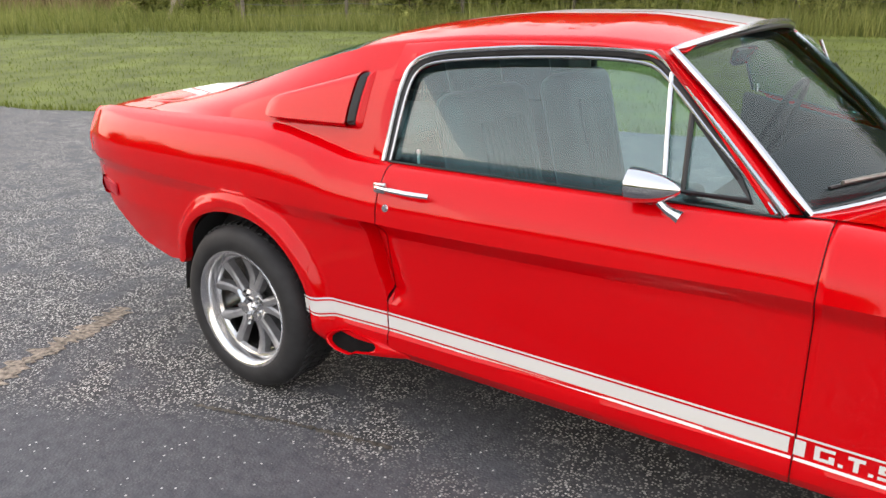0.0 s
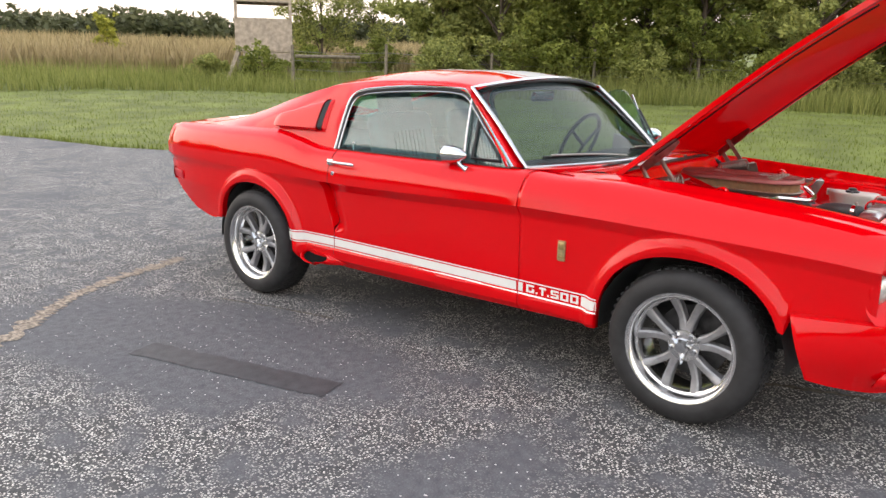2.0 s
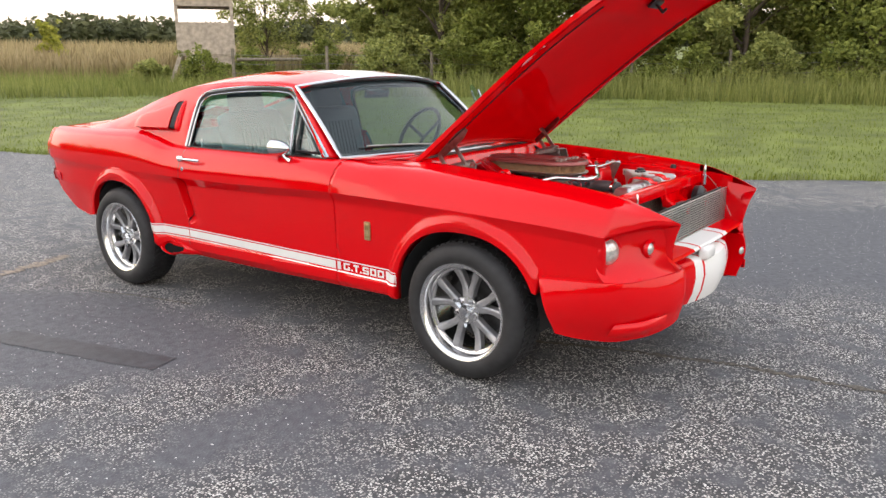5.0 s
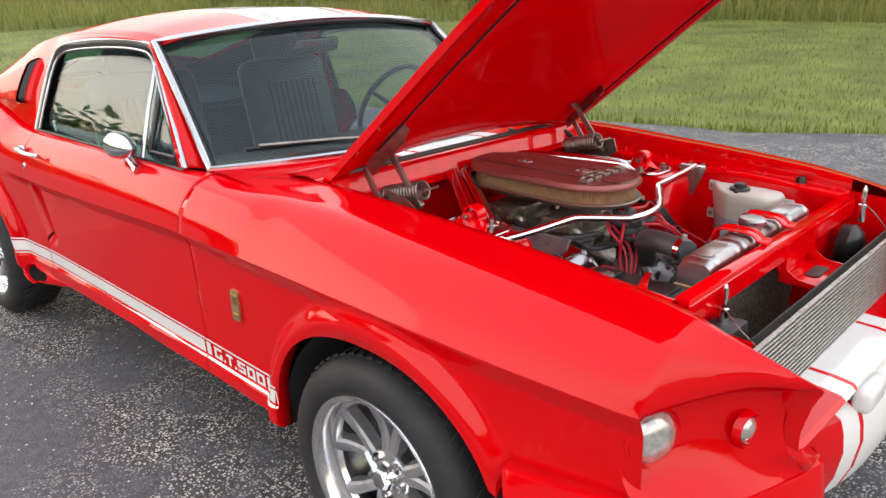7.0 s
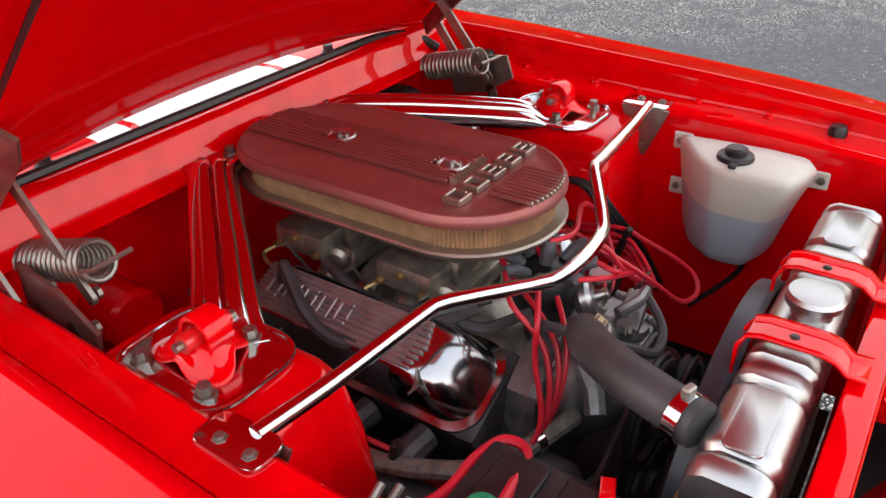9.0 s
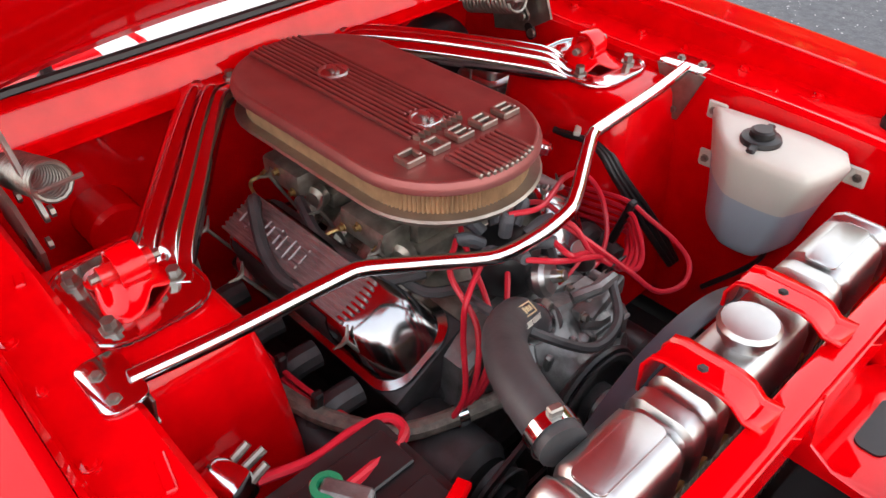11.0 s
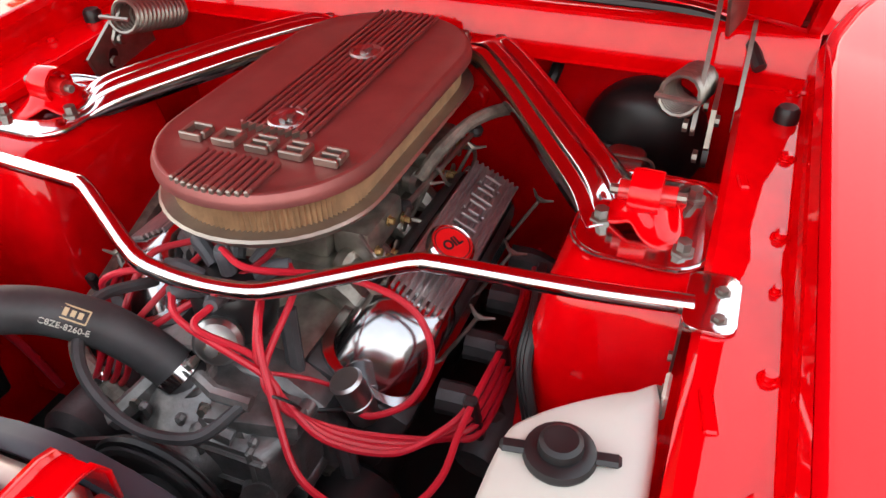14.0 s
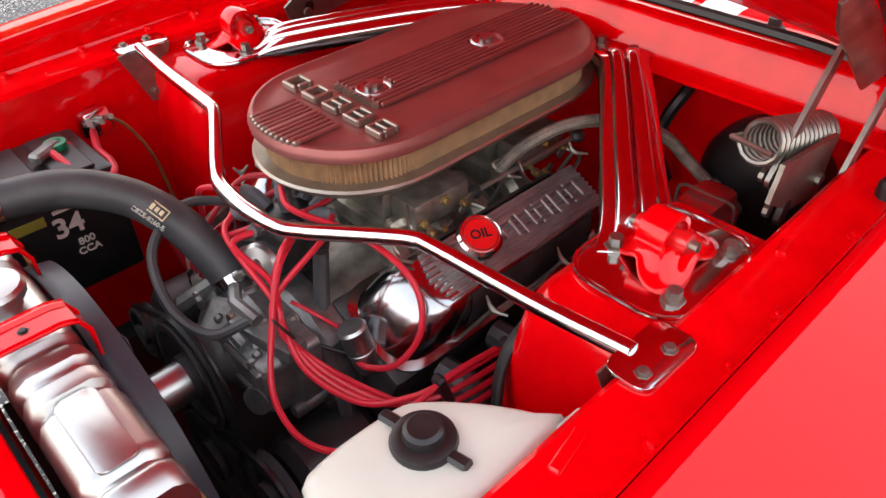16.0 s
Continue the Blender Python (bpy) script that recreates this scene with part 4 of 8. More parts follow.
def sail(s):
    """The sloping panel between the side window, the roof and the shoulder."""
    bm = bmesh.new()
    rows = []
    for i in range(56):
        x = -3.75 + 1.63 * i / 55
        a = lerp_keys(L_TOP, x)
        y, z = lerp_keys(L_ROOF, x)
        if z < a[1] + 0.01:
            z = a[1] + 0.002
        a0, r = Vector((x, s * a[0], a[1])), Vector((x, s * y, z))
        row = []
        for k in range(9):
            t = k / 8
            p = a0.lerp(r, t)
            p.y += s * 0.028 * math.sin(math.pi * t) * min(1, (z - a[1]) / 0.15)
            p.z -= 0.012 * (1 - t) ** 2 * math.sin(math.pi * t)
            row.append(p)
        rows.append(row)
    grid(bm, rows)
    ob = part("sail_panel", bm, M_RED, CAR)
    # raised louvre scoop on the panel
    def ring(x, t, lift, squeeze=0.0):
        zt = 1.116 + (1.222 - 1.116) * t - squeeze
        zb = 1.048 - 0.004 * t + squeeze
        row = []
        for v in (0.0, 0.01, 0.04, 0.10, 0.2, 0.35, 0.5, 0.65, 0.8, 0.90, 0.96, 0.99, 1.0):
            z = zb + (zt - zb) * v
            up = min(1.0, min(v, 1 - v) / 0.07) ** 0.5
            row.append(Vector((x, s * (sail_y(x, z) + lift * up - 0.003), z)))
        return row

    body = [ring(-2.66 + 0.405 * t, t, (0.040 + 0.006 * t) * min(1.0, 0.55 + 4.5 * t), 0.012 * max(0.0, 1 - t / 0.1) ** 2) for t in (0.0, 0.02, 0.05, 0.1, 0.2, 0.3, 0.4, 0.5, 0.6, 0.7, 0.8, 0.9, 1.0)]
    body.insert(0, ring(-2.668, 0.0, 0.0, 0.018))
    bm = bmesh.new()
    grid(bm, body)
    sc = part("quarter_scoop", bm, M_RED, CAR, "raised red air scoop on the rear pillar", angle=38)
    # black sheet across the scoop's opening, coloured as its shade
    bm = bmesh.new()
    grid(bm, [ring(-2.254, 1.0, 0.036, 0.006), ring(-2.234, 1.0, 0.004, 0.008)])
    part("scoop_mouth", bm, M_BLACK, sc, "narrow black sheet for the shade in the scoop's mouth", smooth=False)
    bm = bmesh.new()
    grid(bm, [ring(-2.232, 1.0, 0.018, 0.004), ring(-2.222, 1.0, 0.016, 0.0), ring(-2.212, 1.0, 0.0, 0.0)])
    part("scoop_rim", bm, M_RED, sc)


for s in (-1, 1):
    sail(s)


def rear_glass():
    bm = bmesh.new()
    rows = []
    for i in range(18):
        x = -3.13 + 0.77 * i / 17
        rows.append([p + Vector((0, 0, -0.002)) for p in roof_section(x)])
    grid(bm, rows)
    ob = solid(part("rear_window", bm, M_GLASS, CAR, "sloping rear window glass"), 0.004)
    ob.visible_shadow = False


rear_glass()


# ---- windscreen and side windows ----
def screen_point(u, v):
    """Across u from -1 to 1, up v from 0 to 1."""
    bx, bz = -0.655 - 0.215 * u * u, 0.968 - 0.012 * u * u
    tx, tz = -1.160 - 0.085 * u * u, 1.352 - 0.045 * u * u
    y = u * (0.708 + (0.640 - 0.708) * v)
    return Vector((bx + (tx - bx) * v - 0.0, y, bz + (tz - bz) * v + 0.012 * math.sin(math.pi * v)))


bm = bmesh.new()
grid(bm, [[screen_point(k / 16, j / 10) for k in range(-16, 17)] for j in range(11)])
ob = solid(part("windscreen", bm, M_SCREEN, CAR, "tinted windscreen"), 0.005)
ob.visible_shadow = False
outline = [screen_point(k / 16, 0) for k in range(-16, 17)] + [screen_point(1, j / 8) for j in range(1, 8)] + [screen_point(k / 16, 1) for k in range(16, -17, -1)] + [screen_point(-1, j / 8) for j in range(7, 0, -1)]
centre = Vector((-0.95, 0, 1.16))
bm = bmesh.new()
tube(bm, [p + (p - centre).normalized() * 0.012 + Vector((0.010, 0, 0.008)) for p in outline], 0.0105, 8, closed=True)
part("windscreen_trim", bm, M_TRIM, CAR, "bright metal windscreen trim")
bm = bmesh.new()
tube(bm, [p - (p - centre).normalized() * 0.004 + Vector((0.004, 0, 0.004)) for p in outline], 0.007, 6, closed=True)
part("windscreen_seal", bm, M_BLACK, CAR)


def house_y(z):
    """Half width of the window line at a height."""
    return 0.770 - 0.138 * max(0.0, (z - 0.955) / 0.345) ** 1.12


def on_side(s, pts, out=0.0):
    return [Vector((x, s * (house_y(z) + out), z)) for x, z in pts]


GLASS_LINE = [(-2.075, 0.960), (-2.068, 1.090), (-2.062, 1.170), (-2.045, 1.222), (-2.00, 1.250), (-1.90, 1.266), (-1.70, 1.281), (-1.50, 1.288), (-1.36, 1.285), (-1.285, 1.272), (-1.22, 1.225), (-1.10, 1.118), (-1.00, 1.035), (-0.922, 0.966)]
for s in (-1, 1):
    door = GLASS_LINE
    bm = bmesh.new()
    top = [p for p in door]
    rows = []
    for i in range(45):
        x = -2.075 + 1.15 * i / 44
        zt = float(np.interp(x, [p[0] for p in door], [p[1] for p in door]))
        rows.append(on_side(s, [(x, 0.955 + (max(zt, 0.957) - 0.955) * k / 8) for k in range(9)], -0.012))
    grid(bm, rows)
    ob = solid(part("side_window", bm, M_GLASS, CAR, "closed tinted side window"), 0.004)
    ob.visible_shadow = False
    bm = bmesh.new()
    tube(bm, smooth_line(on_side(s, door, 0.004), 4), 0.0052, 8)
    tube(bm, smooth_line(on_side(s, [(-2.10, 0.955), (-2.095, 1.10), (-2.088, 1.185), (-2.068, 1.245), (-2.01, 1.277), (-1.90, 1.293), (-1.70, 1.308), (-1.50, 1.314), (-1.34, 1.310), (-1.26, 1.288), (-1.10, 1.150), (-0.90, 0.966)], 0.008), 4), 0.0075, 8)
    part("window_trim", bm, M_TRIM, CAR, "bright metal window surround")
    bm = bmesh.new()
    inner = on_side(s, [(-2.086, 0.955), (-2.080, 1.10), (-2.074, 1.178), (-2.055, 1.233), (-2.005, 1.263), (-1.90, 1.279), (-1.70, 1.294), (-1.50, 1.301), (-1.35, 1.297), (-1.272, 1.280), (-1.105, 1.134), (-0.91, 0.966)], -0.002)
    tube(bm, smooth_line(inner, 4), 0.0095, 8)
    part("window_seal", bm, M_BLACK, CAR)
    bm = bmesh.new()
    tube(bm, on_side(s, [(-2.08, 0.957), (-1.5, 0.960), (-0.91, 0.962)], 0.010), 0.0032, 6)
    part("belt_trim", bm, M_BLACK, CAR)
    bm = bmesh.new()
    lathe(bm, [(0.004, 0.0), (0.004, 0.03), (0.006, 0.034), (0.006, 0.042), (0.0, 0.044)], frame_of((-1.985, s * 0.745, 0.955), (0, 0, 1)), 10)
    part("lock_pin", bm, M_WHITE, CAR)
    bm = bmesh.new()
    tube(bm, on_side(s, [(-1.238, 1.262), (-1.215, 1.12), (-1.190, 0.960)], 0.002), 0.0075, 8)
    part("window_divider", bm, M_TRIM, CAR)
    bm = bmesh.new()
    tube(bm, on_side(s, [(-1.165, 1.170), (-1.148, 0.985), (-0.985, 0.985), (-1.02, 1.03), (-1.165, 1.170)], -0.002), 0.008, 6)
    part("vent_frame", bm, M_BLACK, CAR)
    # windscreen pillar skin
    bm = bmesh.new()
    rows = []
    for i in range(13):
        t = i / 12
        a = screen_point(s, t) + Vector((-0.004, s * 0.010, 0.004))
        z = a.z + 0.002
        b = Vector((a.x - 0.058 + 0.012 * t, s * (house_y(z) + 0.012), z + 0.004))
        m = a.lerp(b, 0.5) + Vector((0.004, s * 0.012, 0.006))
        rows.append([a, m, b])
    grid(bm, rows)
    solid(part("windscreen_pillar", bm, M_RED, CAR), 0.004)
    # roof rail over the side window
    bm = bmesh.new()
    rows = []
    for i in range(34):
        x = -2.13 + 0.90 * i / 33
        y, z = lerp_keys(L_ROOF, x)
        zt = float(np.interp(x, [-2.10, -2.068, -2.01, -1.9, -1.7, -1.5, -1.34, -1.26, -1.2], [1.20, 1.245, 1.277, 1.293, 1.308, 1.314, 1.310, 1.288, 1.235]))
        zt = min(zt, z - 0.012)
        rows.append([Vector((x, s * y, z)), Vector((x, s * (y + 0.012), z - 0.006)), Vector((x, s * (house_y(zt) + 0.012), zt))])
    grid(bm, rows)
    part("roof_rail", bm, M_RED, CAR)
    # panel between the window's rear edge and the sail
    bm = bmesh.new()
    rows = []
    for i in range(12):
        z = 0.945 + 0.335 * i / 11
        xr = -2.10 + 0.045 * max(0, (z - 1.18) / 0.10) ** 2
        rows.append([Vector((-2.15, s * (sail_y(-2.15, z) + 0.0004), z)), Vector((-2.125, s * (sail_y(-2.125, z) + 0.0004), z)), Vector((xr, s * (house_y(z) + 0.006), z))])
    grid(bm, rows)
    part("lock_pillar", bm, M_RED, CAR)

# ---- cabin ----
bm = bmesh.new()
grid(bm, [[p * 1.0 + Vector((0, -0.03 * p.y, -0.035)) for p in roof_section(x)] for x in np.linspace(-2.36, -1.25, 20)])
part("headliner", bm, M_CABIN, CAR, "black headliner")
for s in (-1, 1):
    bm = bmesh.new()
    rows = []
    for x in np.linspace(-3.4, -2.12, 24):
        a, r = lerp_keys(L_TOP, x), lerp_keys(L_ROOF, x)
        rows.append([Vector((x, s * (a[0] - 0.05), a[1] - 0.06)), Vector((x, s * ((a[0] + r[0]) / 2 - 0.03), (a[1] + r[1]) / 2)), Vector((x, s * (r[0] - 0.03), max(r[1] - 0.03, a[1] - 0.05)))])
    grid(bm, rows)
    part("sail_lining", bm, M_CABIN, CAR)
bm = bmesh.new()
box(bm, (2.0, 1.44, 0.04), Matrix.Translation((-1.9, 0, 0.42)))
part("cabin_floor", bm, M_CABIN, CAR)
bm = bmesh.new()
grid(bm, [[Vector((x, y, z)) for y in np.linspace(-0.70, 0.70, 9)] for x, z in ((-0.70, 0.955), (-0.95, 0.955), (-1.12, 0.94), (-1.18, 0.90), (-1.16, 0.72), (-1.0, 0.5))])
part("dashboard", bm, M_CABIN, CAR, "black padded dashboard")
for s in (-1, 1):
    bm = bmesh.new()
    box(bm, (1.3, 0.05, 0.5), Matrix.Translation((-1.45, s * 0.74, 0.69)), 0.015)
    part("door_trim", bm, M_CABIN, CAR)
    bm = bmesh.new()
    box(bm, (1.5, 0.05, 0.55), Matrix.Translation((-2.85, s * 0.66, 0.70)), 0.015)
    part("quarter_trim", bm, M_CABIN, CAR)
bm = bmesh.new()
box(bm, (1.2, 1.3, 0.04), Matrix.Translation((-3.05, 0, 0.90)), 0.01)
part("parcel_shelf", bm, M_CABIN, CAR)
for s in (-1, 1):
    bm = bmesh.new()
    box(bm, (0.50, 0.50, 0.16), pose(-1.72, s * 0.36, 0.60, 0, -6, 0), 0.05, 3)
    seat = part("seat", bm, M_SEAT, CAR, "black vinyl bucket seat")
    bm = bmesh.new()
    box(bm, (0.13, 0.48, 0.56), pose(-1.94, s * 0.36, 0.88, 0, -14, 0), 0.06, 4)
    part("backrest", bm, M_SEAT, seat)
    for k in range(9):
        bm = bmesh.new()
        box(bm, (0.014, 0.026, 0.36), pose(-1.866, s * 0.36 + (k - 4) * 0.032, 0.88, 0, -14, 0), 0.006, 2)
        part("pleat", bm, M_SEAT, seat)
    bm = bmesh.new()
    box(bm, (0.09, 0.25, 0.15), pose(-2.03, s * 0.36, 1.20, 0, -14, 0), 0.035, 3)
    part("headrest", bm, M_SEAT, seat)
bm = bmesh.new()
mw = frame_of((-1.19, 0.365, 0.985), (-0.92, 0, 0.40), (0, 1, 0))
tube(bm, [mw @ Vector((0.19 * math.cos(a), 0.19 * math.sin(a), 0)) for a in np.linspace(0, 2 * math.pi, 40, endpoint=False)], 0.012, 8, closed=True)
wheel_s = part("steering_wheel", bm, M_BLACK, CAR, "black rimmed steering wheel")
bm = bmesh.new()
for a in (0, 120, 240):
    tube(bm, [mw @ Vector((0, 0, -0.03)), mw @ Vector((0.185 * math.cos(radians(a + 90)), 0.185 * math.sin(radians(a + 90)), 0))], 0.010, 6)
part("spokes", bm, M_BLACK, wheel_s)
bm = bmesh.new()
box(bm, (0.03, 0.21, 0.055), pose(-1.235, 0, 1.265, 0, 15, 0), 0.012, 2)
part("rear_view_mirror", bm, M_CHROME, CAR)

# ---- small outer fittings ----
for s in (-1, 1):
    # bullet door mirror
    c = Vector((-1.205, s * 0.822, 1.002))
    m = frame_of(c, (1, s * 0.10, 0.03), (0, 0, 1)) @ Matrix.Scale(0.80, 4)
    bm = bmesh.new()
    lathe(bm, [(0.0, -0.078), (0.030, -0.079), (0.050, -0.076), (0.0565, -0.070), (0.056, -0.045), (0.050, 0.0), (0.038, 0.045), (0.022, 0.075), (0.008, 0.092), (0.0, 0.095)], m, 26)
    mir = part("door_mirror", bm, M_CHROME, CAR, "chrome bullet-shaped door mirror")
    bm = bmesh.new()
    line = smooth_line([(-1.185, s * 0.820, 0.968), (-1.165, s * 0.818, 0.950), (-1.13, s * 0.818, 0.934)], 5)
    tube(bm, line, 0.012, 8, radii=[0.011] * 6 + [0.012, 0.013, 0.014, 0.016, 0.018])
    part("mirror_stalk", bm, M_CHROME, mir)
    # handle
    y = s * 0.862
    bm = bmesh.new()
    tube(bm, smooth_line([(-2.06, y, 0.895), (-2.03, y + s * 0.028, 0.900), (-1.93, y + s * 0.032, 0.897), (-1.855, y + s * 0.010, 0.892)], 6), 0.008, 8)
    han = part("door_handle", bm, M_CHROME, CAR, "chrome door handle")
    bm = bmesh.new()
    box(bm, (0.05, 0.02, 0.035), pose(-2.045, y, 0.893, 0, 0, 0), 0.008)
    part("latch_button", bm, M_CHROME, han)
    bm = bmesh.new()
    lathe(bm, [(0.0, 0.012), (0.010, 0.011), (0.014, 0.006), (0.015, 0.0)], frame_of((-2.02, s * 0.867, 0.832), (0, s, 0)), 16)
    part("door_lock", bm, M_CHROME, han)
    # wiper
    if s:
        bm = bmesh.new()
        a = [screen_point(u, v) + Vector((0.012, 0, 0.012)) for u, v in (((-0.80, 0.10), (-0.45, 0.075), (-0.12, 0.03)) if s < 0 else ((0.10, 0.10), (0.45, 0.075), (0.72, 0.03)))]
        tube(bm, smooth_line(a, 5), 0.006, 6)
        wp = part("wiper", bm, M_STEEL, CAR, "thin metal windscreen wiper")
        bm = bmesh.new()
        b = [screen_point(u, v) + Vector((0.006, 0, 0.004)) for u, v in (((-0.85, 0.10), (-0.55, 0.085), (-0.25, 0.075)) if s < 0 else ((0.05, 0.10), (0.35, 0.085), (0.65, 0.075)))]
        tube(bm, b, 0.005, 6)
        part("wiper_blade", bm, M_BLACK, wp)
    # badge on the front fender
    bm = bmesh.new()
    yb = s * (side_y(-0.572, 0.634) + 0.001)
    mb = frame_of((-0.572, yb, 0.634), (0, s, 0), (1, 0, 0))
    prism(bm, rounded(0.038, 0.092, 0.004), 0.007, mb, 0.002)
    bd = part("fender_badge", bm, M_GOLD, CAR, "gold rectangular fender badge")
    bm = bmesh.new()
    prism(bm, rounded(0.024, 0.030, 0.005), 0.003, mb @ Matrix.Translation((0, 0.020, 0.007)), 0.001)
    part("badge_shield", bm, M_BRASS, bd)
    bm = bmesh.new()
    prism(bm, rounded(0.028, 0.009, 0.002), 0.003, mb @ Matrix.Translation((0, -0.028, 0.007)), 0.001)
    part("badge_bar", bm, M_BRASS, bd)
    # oval duct at the rear end of the skirt
    md = frame_of((-2.195, s * 0.862, 0.326), (0.12, s, 0.30), (1, 0, 0.06))
    if s > 0:
        md = md @ Matrix.Diagonal((1, -1, 1, 1))
    oval = [(0.100 * math.cos(a) * (1.0 if math.cos(a) < 0 else 0.95), 0.034 * math.sin(a) * (1.15 if math.cos(a) < 0 else 0.85)) for a in np.linspace(0, 2 * math.pi, 30, endpoint=False)]
    bm = bmesh.new()
    loft(bm, [[md @ Vector((x * g + f * max(0.0, x), y * g, h)) for x, y in oval] for g, h, f in ((1.22, -0.030, 1.3), (1.17, -0.006, 0.45), (1.08, 0.003, 0.0), (1.0, 0.0, 0.0), (0.94, -0.022, 0.0))], True, False)
    sk = part("skirt_scoop", bm, M_RED, CAR, "red oval air duct in the side skirt", angle=50)
    # flat black plug; the duct's shaded depth is only its colour
    bm = bmesh.new()
    prism(bm, [(x * 0.97, y * 0.97) for x, y in oval], 0.004, md @ Matrix.Translation((0, 0, -0.020)))
    part("scoop_mouth", bm, M_DUCT_SHADE, sk, "flat black plug for the shade in the duct's mouth")


def side_band(s, x0, x1, za, zb, material, name, out=0.0028):
    """A strip of paint on the flank; za and zb are heights at the rear and front ends."""
    bm = bmesh.new()
    n = max(3, int(abs(x1 - x0) / 0.012))
    rows = []
    for i in range(n + 1):
        x = x0 + (x1 - x0) * i / n
        shift = 0.466 + (0.455 - 0.466) * (x + 2.4) / 2.05
        rows.append([Vector((x, s * (side_y(x, z) + out), z)) for z in (shift + za, shift + za * 0.75 + zb * 0.25, shift + (za + zb) / 2, shift + za * 0.25 + zb * 0.75, shift + zb)])
    grid(bm, rows)
    return part(name, bm, material, CAR)


for s in (-1, 1):
    for xa, xb in ((-2.40, -2.061), (-2.055, -0.803), (-0.797, -0.378)):
        side_band(s, xa, xb, 0.000, -0.006, M_WHITE, "side_stripe")
        side_band(s, xa, xb, -0.061, -0.067, M_WHITE, "side_stripe")
    side_band(s, -2.40, -2.061, -0.012, -0.055, M_WHITE, "side_stripe")
    side_band(s, -2.055, -0.812, -0.012, -0.055, M_WHITE, "side_stripe")
    side_band(s, -0.800, -0.775, -0.012, -0.055, M_WHITE, "side_stripe")
    side_band(s, -0.465, -0.378, -0.012, -0.055, M_WHITE, "side_stripe")
    # block shapes between the stripes
    for i, w in enumerate((0.044, 0.010, 0.036, 0.010, 0.042, 0.042, 0.042)):
        order = (0.044, 0.010, 0.036, 0.010, 0.042, 0.042, 0.042)
        x0 = -0.755 + sum(order[:i]) + 0.0085 * i
        if w > 0.02:
            if i == 2:
                side_band(s, x0, x0 + w, -0.014, -0.024, M_WHITE, "stripe_block")
                side_band(s, x0 + w * 0.36, x0 + w * 0.66, -0.024, -0.052, M_WHITE, "stripe_block")
            else:
                side_band(s, x0, x0 + w, -0.014, -0.023, M_WHITE, "stripe_block")
                side_band(s, x0, x0 + w, -0.043, -0.052, M_WHITE, "stripe_block")
                if i == 4:
                    side_band(s, x0, x0 + w * 0.28, -0.023, -0.030, M_WHITE, "stripe_block")
                    side_band(s, x0, x0 + w, -0.030, -0.0365, M_WHITE, "stripe_block")
                else:
                    side_band(s, x0, x0 + w * 0.28, -0.023, -0.043, M_WHITE, "stripe_block")
                side_band(s, x0 + w * 0.72, x0 + w, {0: -0.032, 4: -0.0365}.get(i, -0.023), -0.043, M_WHITE, "stripe_block")
        else:
            side_band(s, x0, x0 + w, -0.043, -0.052, M_WHITE, "stripe_block")


# the left door stands open
SWING = Matrix.Translation((-0.80, 0.82, 0)) @ Matrix.Rotation(radians(-52), 4, "Z") @ Matrix.Translation((0.80, -0.82, 0))
for o in list(CAR.children_recursive):
    if o.type == "MESH" and o.name.split(".")[0] in ("door", "side_window", "window_divider", "vent_frame", "belt_trim", "lock_pin", "door_trim", "door_mirror", "mirror_stalk", "door_handle", "latch_button", "door_lock", "side_stripe"):
        xs = [v.co.x for v in o.data.vertices]
        ys = [v.co.y for v in o.data.vertices]
        if min(ys) > 0.4 and min(xs) > -2.15 and max(xs) < -0.799:
            o.data.transform(SWING)
            if o.name.startswith("door.") or o.name == "door":
                o["label"] = "open red door with white stripes"
bm = bmesh.new()
tube(bm, [SWING @ p for p in on_side(1, [(-2.080, 0.955), (-2.072, 1.09), (-2.066, 1.17), (-2.05, 1.225)], -0.008)], 0.010, 8)
part("glass_edge", bm, M_CHROME, CAR, "bright rear edge of the open door's glass")
bm = bmesh.new()
box(bm, (1.25, 0.12, 0.13), Matrix.Translation((-1.43, 0.745, 0.355)), 0.02, 2)
part("door_sill", bm, M_RED, CAR)


